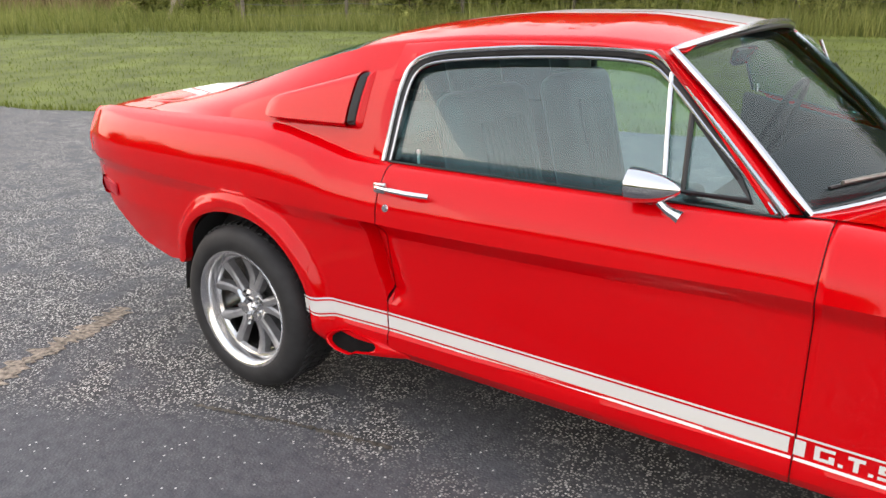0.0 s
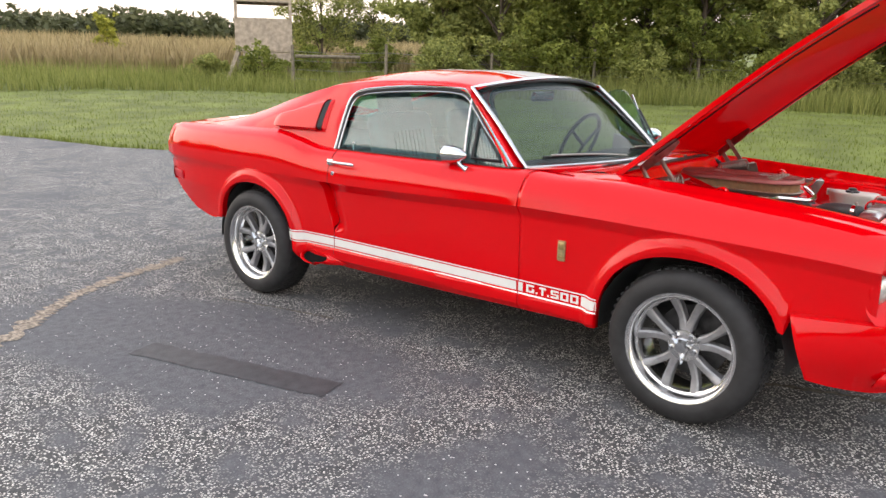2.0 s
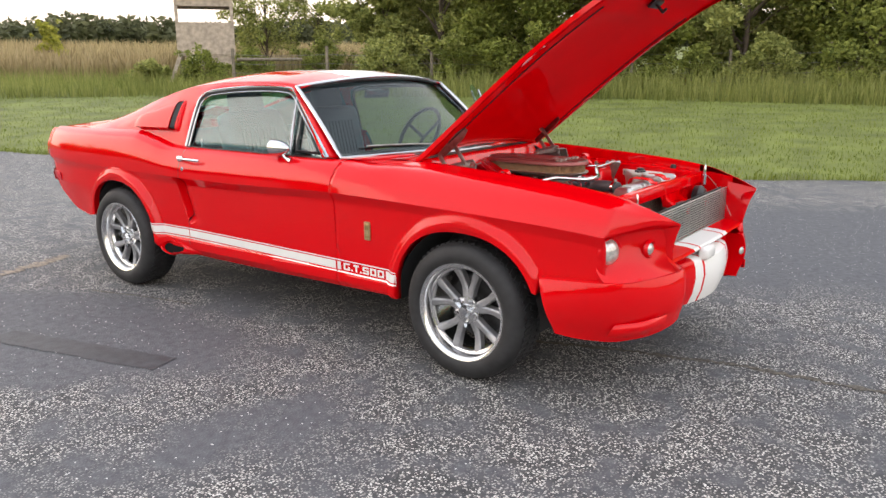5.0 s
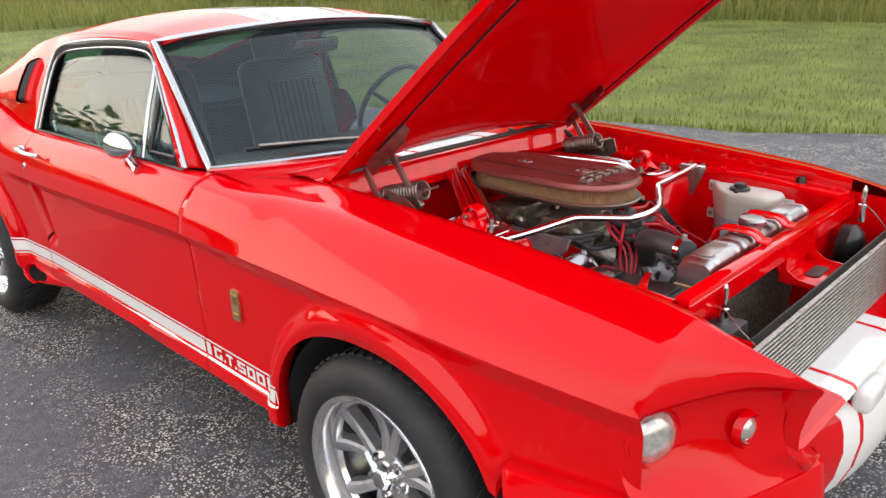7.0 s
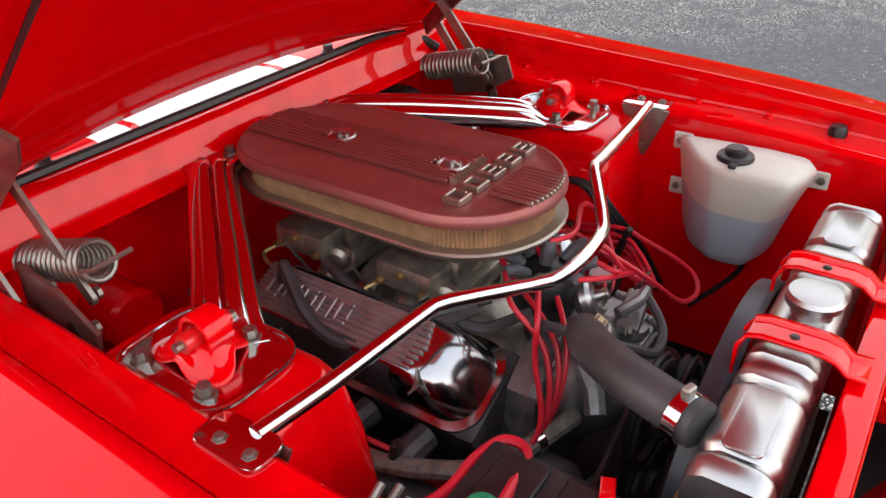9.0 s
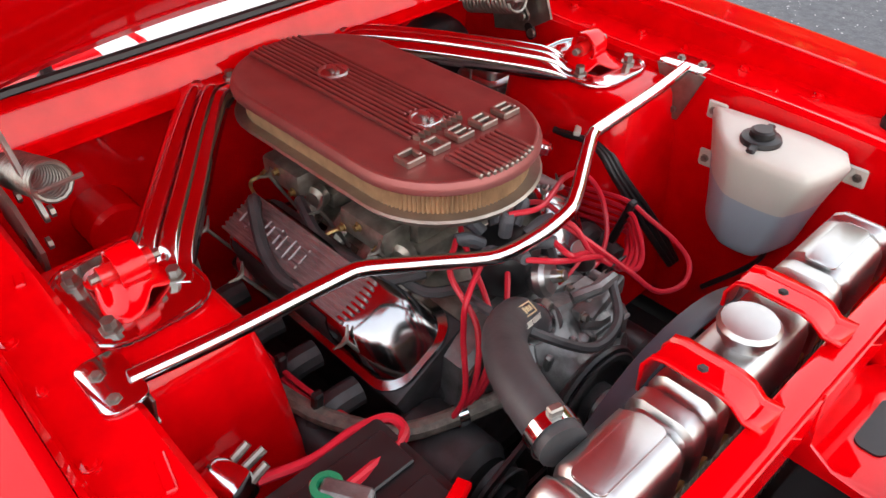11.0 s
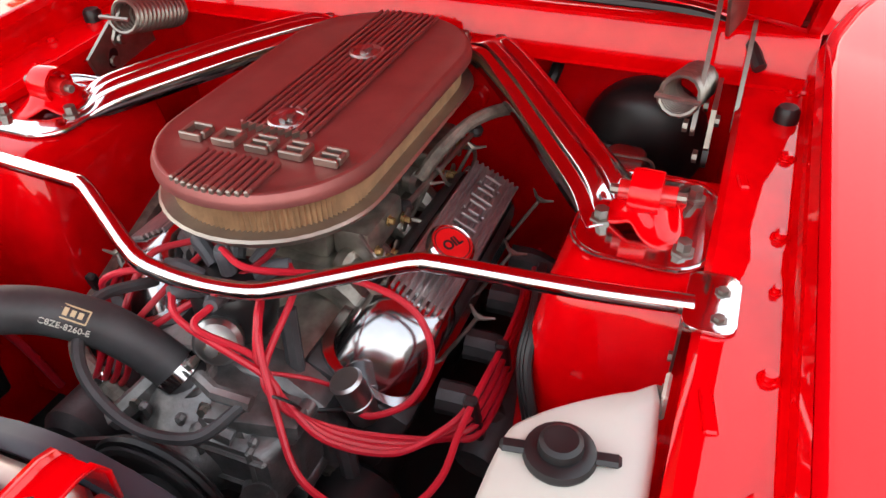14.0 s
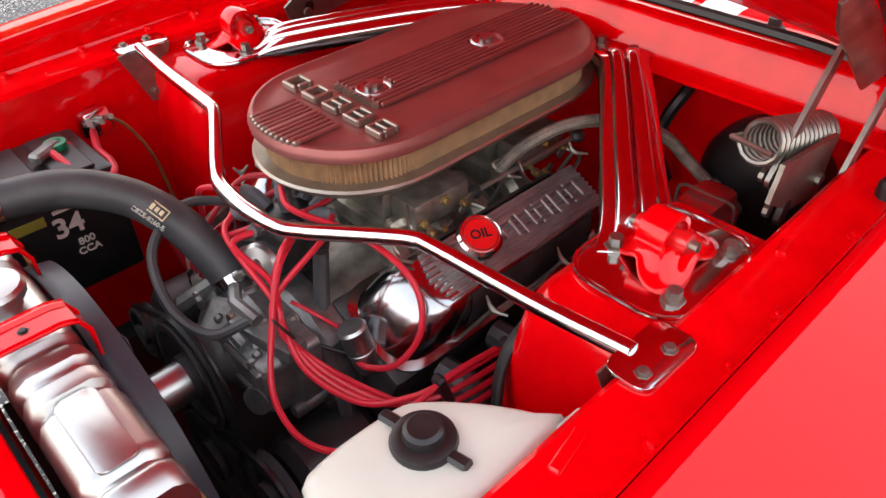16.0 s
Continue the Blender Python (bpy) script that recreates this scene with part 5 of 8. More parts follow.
# ---- wheels ----
def wheel(x, y, s):
    """Built at the origin with its outer face towards -y."""
    root = bpy.data.objects.new("wheel", None)
    bm = bmesh.new()
    m = frame_of((0, 0, 0), (0, -1, 0), (1, 0, 0))
    R = TYRE_R
    lathe(bm, [(0.226, -0.11), (0.235, -0.118), (0.27, -0.120), (0.300, -0.112), (0.315, -0.095), (R, -0.07), (R + 0.002, 0.0), (R, 0.07), (0.315, 0.095), (0.302, 0.110), (0.285, 0.118), (0.265, 0.121), (0.245, 0.119), (0.234, 0.112), (0.228, 0.104)], m, 72, False)
    tyre = part("tyre", bm, M_RUBBER, None, "black road tyre")
    bm = bmesh.new()
    for k in range(60):
        a = 2 * math.pi * k / 60
        for w, off in ((-0.055, 0), (0.0, 0.5), (0.055, 0)):
            aa = a + off * 2 * math.pi / 60
            box(bm, (0.016, 0.046, 0.006), Matrix.Rotation(aa, 4, "Y") @ pose(0, w, R + 0.003, 0, 0, 25 if w < 0 else -25))
    part("tread", bm, M_RUBBER, None)
    bm = bmesh.new()
    lathe(bm, [(0.226, -0.10), (0.205, -0.09), (0.205, -0.02), (0.194, 0.03), (0.190, 0.048), (0.196, 0.062), (0.205, 0.066), (0.208, 0.085), (0.214, 0.104), (0.222, 0.112), (0.232, 0.114), (0.236, 0.108), (0.232, 0.100)], m, 72, False)
    rim = part("rim", bm, M_RIM, None, "polished deep-lipped alloy rim")
    bm = bmesh.new()
    for k in range(5):
        for d in (-1, 1):
            a = 2 * math.pi * k / 5 + radians(90) + d * radians(6.0)
            a2 = 2 * math.pi * k / 5 + radians(90) + d * radians(17.5)
            rows = []
            for t in np.linspace(0, 1, 6):
                r = 0.050 + (0.200 - 0.050) * t
                aa = a + (a2 - a) * t
                half = 0.017 + 0.002 * math.cos(t * 6.28)
                h = 0.052 - 0.012 * math.sin(math.pi * t) + 0.006 * t
                o = Vector((r * math.cos(aa), r * math.sin(aa)))
                q = Vector((-math.sin(aa), math.cos(aa)))
                ring = []
                for du, dh in ((-1.15, -0.030), (-1, 0.0), (-0.55, 0.006), (0.55, 0.006), (1, 0.0), (1.15, -0.030)):
                    e = o + q * half * du
                    ring.append(m @ Vector((e.x, e.y, h + dh)))
                rows.append(ring)
            loft(bm, rows, True, True)
    spokes = part("spokes", bm, M_SPOKE, None, "grey cast spokes")
    bm = bmesh.new()
    lathe(bm, [(0.070, 0.0), (0.072, 0.045), (0.066, 0.056), (0.040, 0.060), (0.0, 0.060)], m, 32)
    hub = part("hub", bm, M_RIM, None)
    bm = bmesh.new()
    lathe(bm, [(0.036, 0.058), (0.034, 0.074), (0.028, 0.082), (0.024, 0.090), (0.0, 0.093)], m, 6)
    for a in (90, 210, 330):
        rows = []
        for t in np.linspace(0, 1, 5):
            r = 0.020 + 0.060 * t
            w = 0.012 * (1 - 0.55 * t)
            o = Matrix.Rotation(radians(a + 180), 4, "Z")
            rows.append([m @ (o @ Vector((r, -w, 0.074 - 0.012 * t))), m @ (o @ Vector((r, 0, 0.086 - 0.014 * t))), m @ (o @ Vector((r, w, 0.074 - 0.012 * t))), m @ (o @ Vector((r, 0, 0.066 - 0.010 * t)))])
        loft(bm, rows, True, True)
    cap = part("spinner_cap", bm, M_CHROME, None, "three-eared chrome spinner cap")
    bolts = []
    for k in range(5):
        a = 2 * math.pi * k / 5 + radians(54)
        bm = bmesh.new()
        lathe(bm, [(0.0105, 0.050), (0.0105, 0.070), (0.008, 0.075), (0.0, 0.076)], m @ Matrix.Translation((0.052 * math.cos(a), 0.052 * math.sin(a), 0)), 6)
        bolts.append(part("wheel_nut", bm, M_CHROME, None))
    bm = bmesh.new()
    lathe(bm, [(0.0, -0.035), (0.150, -0.035), (0.152, -0.045), (0.0, -0.050)], m, 40)
    disc = part("brake_disc", bm, M_DARKMET, None)
    return [tyre, rim, spokes, hub, cap, disc] + bolts


def place_wheels():
    kit = wheel(0, 0, 1)
    tread = [o for o in bpy.data.objects if o.name.startswith("tread")][0]
    first = True
    for x, yy, turn, label in ((0.0, -0.755, 0, ""), (WB, -0.772, 11, ""), (0.0, 0.755, 0, ""), (WB, 0.772, 0, "")):
        base = Matrix.Translation((x, yy, HUB_Z)) @ (Matrix.Rotation(math.pi, 4, "Z") if yy > 0 else Matrix()) @ Matrix.Rotation(radians(turn), 4, "Y")
        tyre = kit[0] if first else kit[0].copy()
        if not first:
            scene.collection.objects.link(tyre)
        tyre.name = "wheel"
        tyre["label"] = "road wheel with black tyre and polished rim"
        tyre.parent = CAR
        tyre.matrix_basis = base
        for o in kit[1:] + [tread]:
            c = o if first else o.copy()
            if not first:
                scene.collection.objects.link(c)
            c.parent = tyre
        first = False


place_wheels()

# inner wheel housings and underbody
for cx, y in ((0.0, 0.87), (WB, 0.87)):
    for s in (-1, 1):
        bm = bmesh.new()
        rows = []
        for k in range(25):
            a = math.pi * k / 24
            rows.append([Vector((cx + 0.40 * math.cos(a), s * yy, HUB_Z - 0.02 + 0.41 * math.sin(a))) for yy in (0.83, 0.52)])
        grid(bm, rows)
        vs = [bm.verts.new(Vector((cx + 0.40 * math.cos(math.pi * k / 24), s * 0.52, HUB_Z - 0.02 + 0.41 * math.sin(math.pi * k / 24)))) for k in range(25)]
        bm.faces.new(vs)
        part("wheel_housing", bm, M_CABIN, CAR)
bm = bmesh.new()
box(bm, (1.95, 1.50, 0.05), Matrix.Translation((-1.37, 0, 0.335)), 0.01)
part("underbody", bm, M_CABIN, CAR)
bm = bmesh.new()
box(bm, (0.75, 1.10, 0.05), Matrix.Translation((-3.42, 0, 0.46)), 0.01)
part("underbody", bm, M_CABIN, CAR)

# ---- nose ----
BROW_TOP = flank_section(0.66)[0]
BROW_IN = [(0.66, -BROW_TOP.y, BROW_TOP.z), (0.74, 0.596, 0.855), (0.82, 0.586, 0.826), (0.885, 0.572, 0.797)]
BROW_OUT = [(0.66, 0.794, 0.749), (0.715, 0.690, 0.762), (0.790, 0.612, 0.783), (0.887, 0.562, 0.788)]
BUMP_TOP = [(0.398, 0.853, 0.553), (0.50, 0.840, 0.556), (0.60, 0.815, 0.558), (0.69, 0.785, 0.560), (0.745, 0.740, 0.560), (0.80, 0.645, 0.565), (0.850, 0.530, 0.571), (0.872, 0.432, 0.573)]
BUMP_LOW = [(0.470, 0.835, 0.318), (0.53, 0.800, 0.302), (0.60, 0.765, 0.293), (0.68, 0.722, 0.290), (0.74, 0.660, 0.294), (0.80, 0.575, 0.305), (0.845, 0.490, 0.330), (0.858, 0.432, 0.348)]
for s in (-1, 1):
    def at(p):
        return Vector((p[0], s * p[1], p[2]))

    inn, out = smooth_line(BROW_IN, 6), smooth_line(BROW_OUT, 6)
    # the fender's crown runs on and flattens out towards the tip
    crown = [Vector((v.x, -v.y, v.z)) for v in flank_section(0.66)[:17]]
    run = [0.0]
    for a, b in zip(crown, crown[1:]):
        run.append(run[-1] + (b - a).length)
    bm = bmesh.new()
    rows = []
    for i, (a, b) in enumerate(zip(inn, out)):
        g = (a - b).length / (crown[0] - crown[-1]).length
        row = []
        for c, r in zip(crown, run):
            t = r / run[-1]
            off = c - crown[0].lerp(crown[-1], t)
            row.append(at(Vector(a).lerp(Vector(b), t) + off * g ** 1.2))
        rows.append(row)
    fender = [o for o in bpy.data.objects if o.name.startswith("front_fender") and o.data.vertices[0].co.y * s > 0][0]
    bm.from_mesh(fender.data)
    grid(bm, rows)
    bmesh.ops.remove_doubles(bm, verts=bm.verts, dist=2e-4)
    bmesh.ops.recalc_face_normals(bm, faces=bm.faces)
    for f in bm.faces:
        f.smooth = True
    for e in bm.edges:
        e.smooth = not (len(e.link_faces) == 2 and e.calc_face_angle(0) > radians(75 if 0.64 < e.verts[0].co.x < 0.72 and e.verts[0].co.z > 0.76 else 24))
    bm.to_mesh(fender.data)
    bm.free()
    # sunken lamp bay between brow and bumper
    bm = bmesh.new()
    back_top = smooth_line([(0.632, 0.780, 0.735), (0.668, 0.700, 0.742), (0.722, 0.632, 0.752), (0.832, 0.550, 0.764)], 6)
    back_low = smooth_line([(0.628, 0.785, 0.605), (0.682, 0.712, 0.622), (0.742, 0.645, 0.627), (0.838, 0.545, 0.632)], 6)
    edge_low = smooth_line([(0.665, 0.792, 0.562), (0.74, 0.742, 0.563), (0.80, 0.645, 0.567), (0.866, 0.472, 0.578)], 6)
    rows = []
    for o, t, l, e in zip(out, back_top, back_low, edge_low):
        o, t, l, e = Vector(o), Vector(t), Vector(l), Vector(e)
        bowl = smooth_line([o - Vector((0.010, 0, 0.003)), t, t.lerp(l, 0.5) - Vector((0.012, 0, 0)), l, l.lerp(e, 0.6) - Vector((0, 0, 0.004)), e], 4)
        rows.append([at(o)] + [at(p) for p in bowl])
    grid(bm, rows)
    part("headlight_bay", bm, M_RED, CAR, angle=88)
    # inner end of the brow and bay, towards the grille
    bm = bmesh.new()
    o, t, l, e, i = out[-1], back_top[-1], back_low[-1], edge_low[-1], inn[-1]
    rows = [[at(i), at((0.735, 0.575, 0.822))], [at(o), at((0.738, 0.566, 0.780))], [at((0.868, 0.551, 0.745)), at((0.740, 0.556, 0.72))], [at((0.852, 0.538, 0.68)), at((0.740, 0.545, 0.68))], [at((0.846, 0.515, 0.625)), at((0.740, 0.535, 0.63))]]
    grid(bm, rows)
    part("grille_cheek", bm, M_RED, CAR)
    bm = bmesh.new()
    rows = [[at(o), at((0.868, 0.551, 0.745)), at((0.852, 0.538, 0.68)), at((0.846, 0.515, 0.625)), at(e)], [at(t), at((0.832, 0.551, 0.735)), at((0.825, 0.550, 0.69)), at((0.832, 0.548, 0.65)), at(l)]]
    grid(bm, rows)
    part("lamp_bay_end", bm, M_RED, CAR)
    bm = bmesh.new()
    grid(bm, [[at((0.836, 0.540, 0.630)), at((0.846, 0.512, 0.622)), at((0.836, 0.440, 0.604))], [at((0.860, 0.500, 0.580)), at((0.864, 0.475, 0.582)), at((0.862, 0.436, 0.582))]])
    solid(part("bay_corner", bm, M_RED, CAR), 0.004)
    # bumper skin
    top, low = smooth_line(BUMP_TOP, 6), smooth_line(BUMP_LOW, 6)
    bm = bmesh.new()
    rows = []
    for a, b in zip(top, low):
        c = (Vector(a) + Vector(b)) / 2
        d = Vector((c.x - 0.35, c.y, 0)).normalized()
        row = [at(Vector(a) - d * 0.03 + Vector((0, 0, 0.010))), at(a)]
        for k in range(1, 9):
            t = k / 8
            p = Vector(a).lerp(Vector(b), t) + d * 0.030 * math.sin(math.pi * min(1, t * 1.1)) ** 0.8
            row.append(at(p))
        row.append(at(Vector(b) - d * 0.05 + Vector((0, 0, 0.006))))
        rows.append(row)
    grid(bm, rows)
    bumper = solid(part("front_bumper", bm, M_RED, CAR, "red moulded front bumper corner", angle=32), 0.004)
    end = rows[-1]
    bm = bmesh.new()
    inner = [Vector((v.x - 0.10, v.y * 0.99, v.z)) for v in end]
    grid(bm, [end, inner])
    part("bumper_end", bm, M_RED, bumper)
    # flat pale-reflecting lip low on the bumper
    bm = bmesh.new()
    pa = [at((0.690, 0.742, 0.372)), at((0.770, 0.660, 0.378)), at((0.840, 0.560, 0.398))]
    pb = [at((0.655, 0.748, 0.315)), at((0.745, 0.672, 0.312)), at((0.828, 0.570, 0.345))]
    out_d = Vector((0.62, s * 0.62, 0.30)) * 0.028
    grid(bm, [[p + out_d * 1.25 for p in pa], [p + out_d * 1.55 for p in pb]])
    solid(part("air_dam_lip", bm, M_RED, bumper), 0.006)
    # turn signal
    bm = bmesh.new()
    lathe(bm, [(0.0, 0.012), (0.018, 0.010), (0.026, 0.004), (0.028, 0.0)], frame_of((0.872, s * 0.446, 0.485), (0.9, -s * 0.4, 0)) @ Matrix.Scale(0.75, 4), 18)
    part("turn_signal", bm, M_LENS, bumper, "small clear signal lamp")
    # outer headlamp
    ml = frame_of((0.654, s * 0.728, 0.676), (0.90, s * 0.40, 0.04), (0, 0, 1)) @ Matrix.Scale(0.72, 4)
    bm = bmesh.new()
    lathe(bm, [(0.0, 0.034), (0.025, 0.032), (0.048, 0.026), (0.066, 0.014), (0.074, 0.0)], ml, 32)
    hl = part("headlight", bm, M_LENS, CAR, "round clear headlight")
    bm = bmesh.new()
    lathe(bm, [(0.073, -0.02), (0.085, -0.01), (0.088, 0.004), (0.082, 0.012), (0.074, 0.004)], ml, 32, False)
    part("headlight_ring", bm, M_RED, hl)
    mi = frame_of((0.776, s * 0.592, 0.682), (0.95, s * 0.25, 0.02), (0, 0, 1)) @ Matrix.Scale(0.62, 4)
    bm = bmesh.new()
    lathe(bm, [(0.0, 0.016), (0.02, 0.014), (0.034, 0.006), (0.038, 0.0)], mi, 26)
    il = part("inner_lamp", bm, M_LENS, CAR, "small inner lamp in the nose")
    bm = bmesh.new()
    lathe(bm, [(0.038, -0.01), (0.046, -0.002), (0.050, 0.006), (0.044, 0.012), (0.038, 0.004)], mi, 26, False)
    part("lamp_ring", bm, M_CHROME, il)
    bm = bmesh.new()
    lathe(bm, [(0.046, 0.0), (0.050, 0.014), (0.055, 0.016), (0.060, 0.008), (0.064, -0.010)], mi, 26, False)
    part("lamp_recess", bm, M_RED, il)
    # inner wing walls ahead of the radiator
    bm = bmesh.new()
    rows = [[Vector((x, s * y, z)) for z in (0.868 - 0.12 * max(0, x - 0.60), 0.76, 0.62, 0.45)] for x, y in ((0.555, 0.585), (0.66, 0.585), (0.76, 0.575))]
    grid(bm, rows)
    part("nose_inner_panel", bm, M_BAY, CAR)

bm = bmesh.new()
rows = []
for k in range(-24, 25):
    y = 0.525 * k / 24
    b = 0.010 * (1 - (y / 0.525) ** 2)
    rows.append([Vector((0.735, y, 0.630)), Vector((0.80, y, 0.628)), Vector((0.832 + b, y, 0.622)), Vector((0.842 + b, y, 0.612)), Vector((0.834 + b, y, 0.602)), Vector((0.78, y, 0.596))])
grid(bm, rows)
part("grille_lip", bm, M_STRIPED, CAR, "nose lip under the grille with white bands", angle=30)
bm = bmesh.new()
rows = []
for k in range(-24, 25):
    y = 0.432 * k / 24
    b = 0.100 * (1 - abs(y / 0.432) ** 1.7) - 0.068
    rows.append([Vector((0.770, y, 0.580)), Vector((0.828 + b, y, 0.578)), Vector((0.850 + b, y, 0.566)), Vector((0.860 + b, y, 0.535)), Vector((0.866 + b, y, 0.49)), Vector((0.856 + b, y, 0.42)), Vector((0.835 + b, y, 0.362)), Vector((0.78, y, 0.350))])
grid(bm, rows)
part("front_valance", bm, M_STRIPED, CAR, "front valance with white bands", angle=30)
bm = bmesh.new()
box(bm, (0.046, 0.130, 0.062), Matrix.Translation((0.864, -0.115, 0.588)), 0.020, 4)
part("bumper_guard", bm, M_WHITE, CAR, "rounded white guard in the middle of the nose")
# added black box that darkens the gap between lip and valance like shade
bm = bmesh.new()
box(bm, (0.02, 1.0, 0.06), Matrix.Translation((0.775, 0, 0.572)))
part("nose_gap", bm, M_CABIN, CAR)

bm = bmesh.new()
box(bm, (0.24, 1.06, 0.02), Matrix.Translation((0.685, 0, 0.47)))
part("nose_undertray", bm, M_CABIN, CAR)
for y in (-0.24, 0.03, 0.30):
    bm = bmesh.new()
    box(bm, (0.022, 0.040, 0.30), pose(0.655, y, 0.62, 0, 24, 0), 0.006, 1)
    part("nose_stay", bm, M_BAY, CAR)

# grille of thin level bars
for k in range(15):
    bm = bmesh.new()
    z = 0.632 + 0.0114 * k
    box(bm, (0.010, 1.06 + 0.06 * k / 14, 0.0044), Matrix.Translation((0.742 - 0.0006 * k, 0, z)), 0.0012, 1)
    if k == 0:
        GRILLE = part("grille", bm, M_GRILLE, CAR, "fine dark metal grille bars")
    else:
        part("grille_bar", bm, M_GRILLE, GRILLE)
# solid dark sheet that colours the gaps between the bars as shade
bm = bmesh.new()
box(bm, (0.004, 1.08, 0.168), Matrix.Translation((0.712, 0, 0.712)))
part("grille_mesh", bm, M_GAPDARK, GRILLE)
for y in (-0.50, -0.25, 0, 0.25, 0.50):
    bm = bmesh.new()
    box(bm, (0.006, 0.006, 0.172), Matrix.Translation((0.734, y, 0.712)))
    part("grille_stay", bm, M_GRILLE, GRILLE)

# ---- bonnet ----
HOOD_EDGE = [(-0.46, 0.970, 0.598), (-0.20, 0.959, 0.600), (0.10, 0.949, 0.598), (0.30, 0.939, 0.596), (0.61, 0.907, 0.590), (0.79, 0.878, 0.578), (0.90, 0.846, 0.562), (0.955, 0.825, 0.548)]
HOOD = Matrix.Translation((-0.46, 0, 0.970)) @ Matrix.Rotation(radians(-41.5), 4, "Y") @ Matrix.Translation((0.46, 0, -0.970))


def hood_row(x, drop, inset=0.0, n=14):
    z, w = lerp_keys(HOOD_EDGE, x)
    w -= inset
    return [Vector((x + 0.035 * max(0, (x - 0.55) / 0.4) ** 2 * (1 - (k / n) ** 2), w * k / n, z + lerp_keys([(-0.46, 0.060), (-0.2, 0.042), (0.2, 0.028), (0.95, 0.022)], x) * (1 - (abs(k) / n) ** 2.2) - drop)) for k in range(-n, n + 1)]


def hood():
    xs = np.linspace(-0.46, 0.955, 44)
    bm = bmesh.new()
    grid(bm, [hood_row(x, 0.0) for x in xs])
    bmesh.ops.transform(bm, matrix=HOOD, verts=bm.verts)
    skin = part("bonnet", bm, M_STRIPED, CAR, "open red bonnet with white bands", angle=40)
    # folded rim and inner panel
    bm = bmesh.new()
    loop = [hood_row(xs[0], 0)[k] for k in range(29)] + [hood_row(x, 0)[-1] for x in xs[1:-1]] + [hood_row(xs[-1], 0)[k] for k in range(28, -1, -1)] + [hood_row(x, 0)[0] for x in xs[-2:0:-1]]
    c = Vector((0.25, 0, 0.93))
    rows = []
    for p in loop:
        d = Vector((c.x - p.x, c.y - p.y, 0)).normalized()
        rows.append([HOOD @ p, HOOD @ (p - Vector((0, 0, 0.022))), HOOD @ (p - Vector((0, 0, 0.022)) + d * 0.025), HOOD @ (p - Vector((0, 0, 0.016)) + d * 0.03)])
    rows.append(rows[0])
    grid(bm, rows)
    part("bonnet_rim", bm, M_RED, skin, angle=30)
    bm = bmesh.new()
    xs2 = np.linspace(-0.43, 0.925, 44)
    rows = []
    for x in xs2:
        row = []
        for p in hood_row(x, 0.016, 0.028):
            # shallow pressed ribs in the lining
            q = abs(p.y)
            lift = 0.006 * math.exp(-(((q - 0.47) / 0.03) ** 2)) + 0.010 * math.exp(-(((x - 0.66) / 0.05) ** 2)) * (1 if q < 0.45 else 0)
            row.append(p - Vector((0, 0, lift)))
        rows.append(row)
    grid(bm, rows)
    bmesh.ops.transform(bm, matrix=HOOD, verts=bm.verts)
    part("bonnet_lining", bm, M_LINING, skin, "smooth red inner lining of the bonnet", angle=40)
    for s in (-1, 1):
        bm = bmesh.new()
        tube(bm, [HOOD @ (hood_row(x, 0.024, 0.085)[0 if s < 0 else -1]) for x in np.linspace(-0.30, 0.70, 20)], 0.0035, 5)
        part("lining_seam", bm, M_BLACK, skin)
    bm = bmesh.new()
    c = hood_row(0.74, 0.030)[14]
    box(bm, (0.05, 0.11, 0.014), HOOD @ Matrix.Translation(c), 0.004)
    box(bm, (0.012, 0.014, 0.055), HOOD @ Matrix.Translation(c - Vector((0, 0, 0.028))), 0.003)
    box(bm, (0.03, 0.012, 0.012), HOOD @ Matrix.Translation(c - Vector((-0.010, 0, 0.052))), 0.003)
    part("bonnet_catch", bm, M_BLACK, skin, "black bonnet catch")


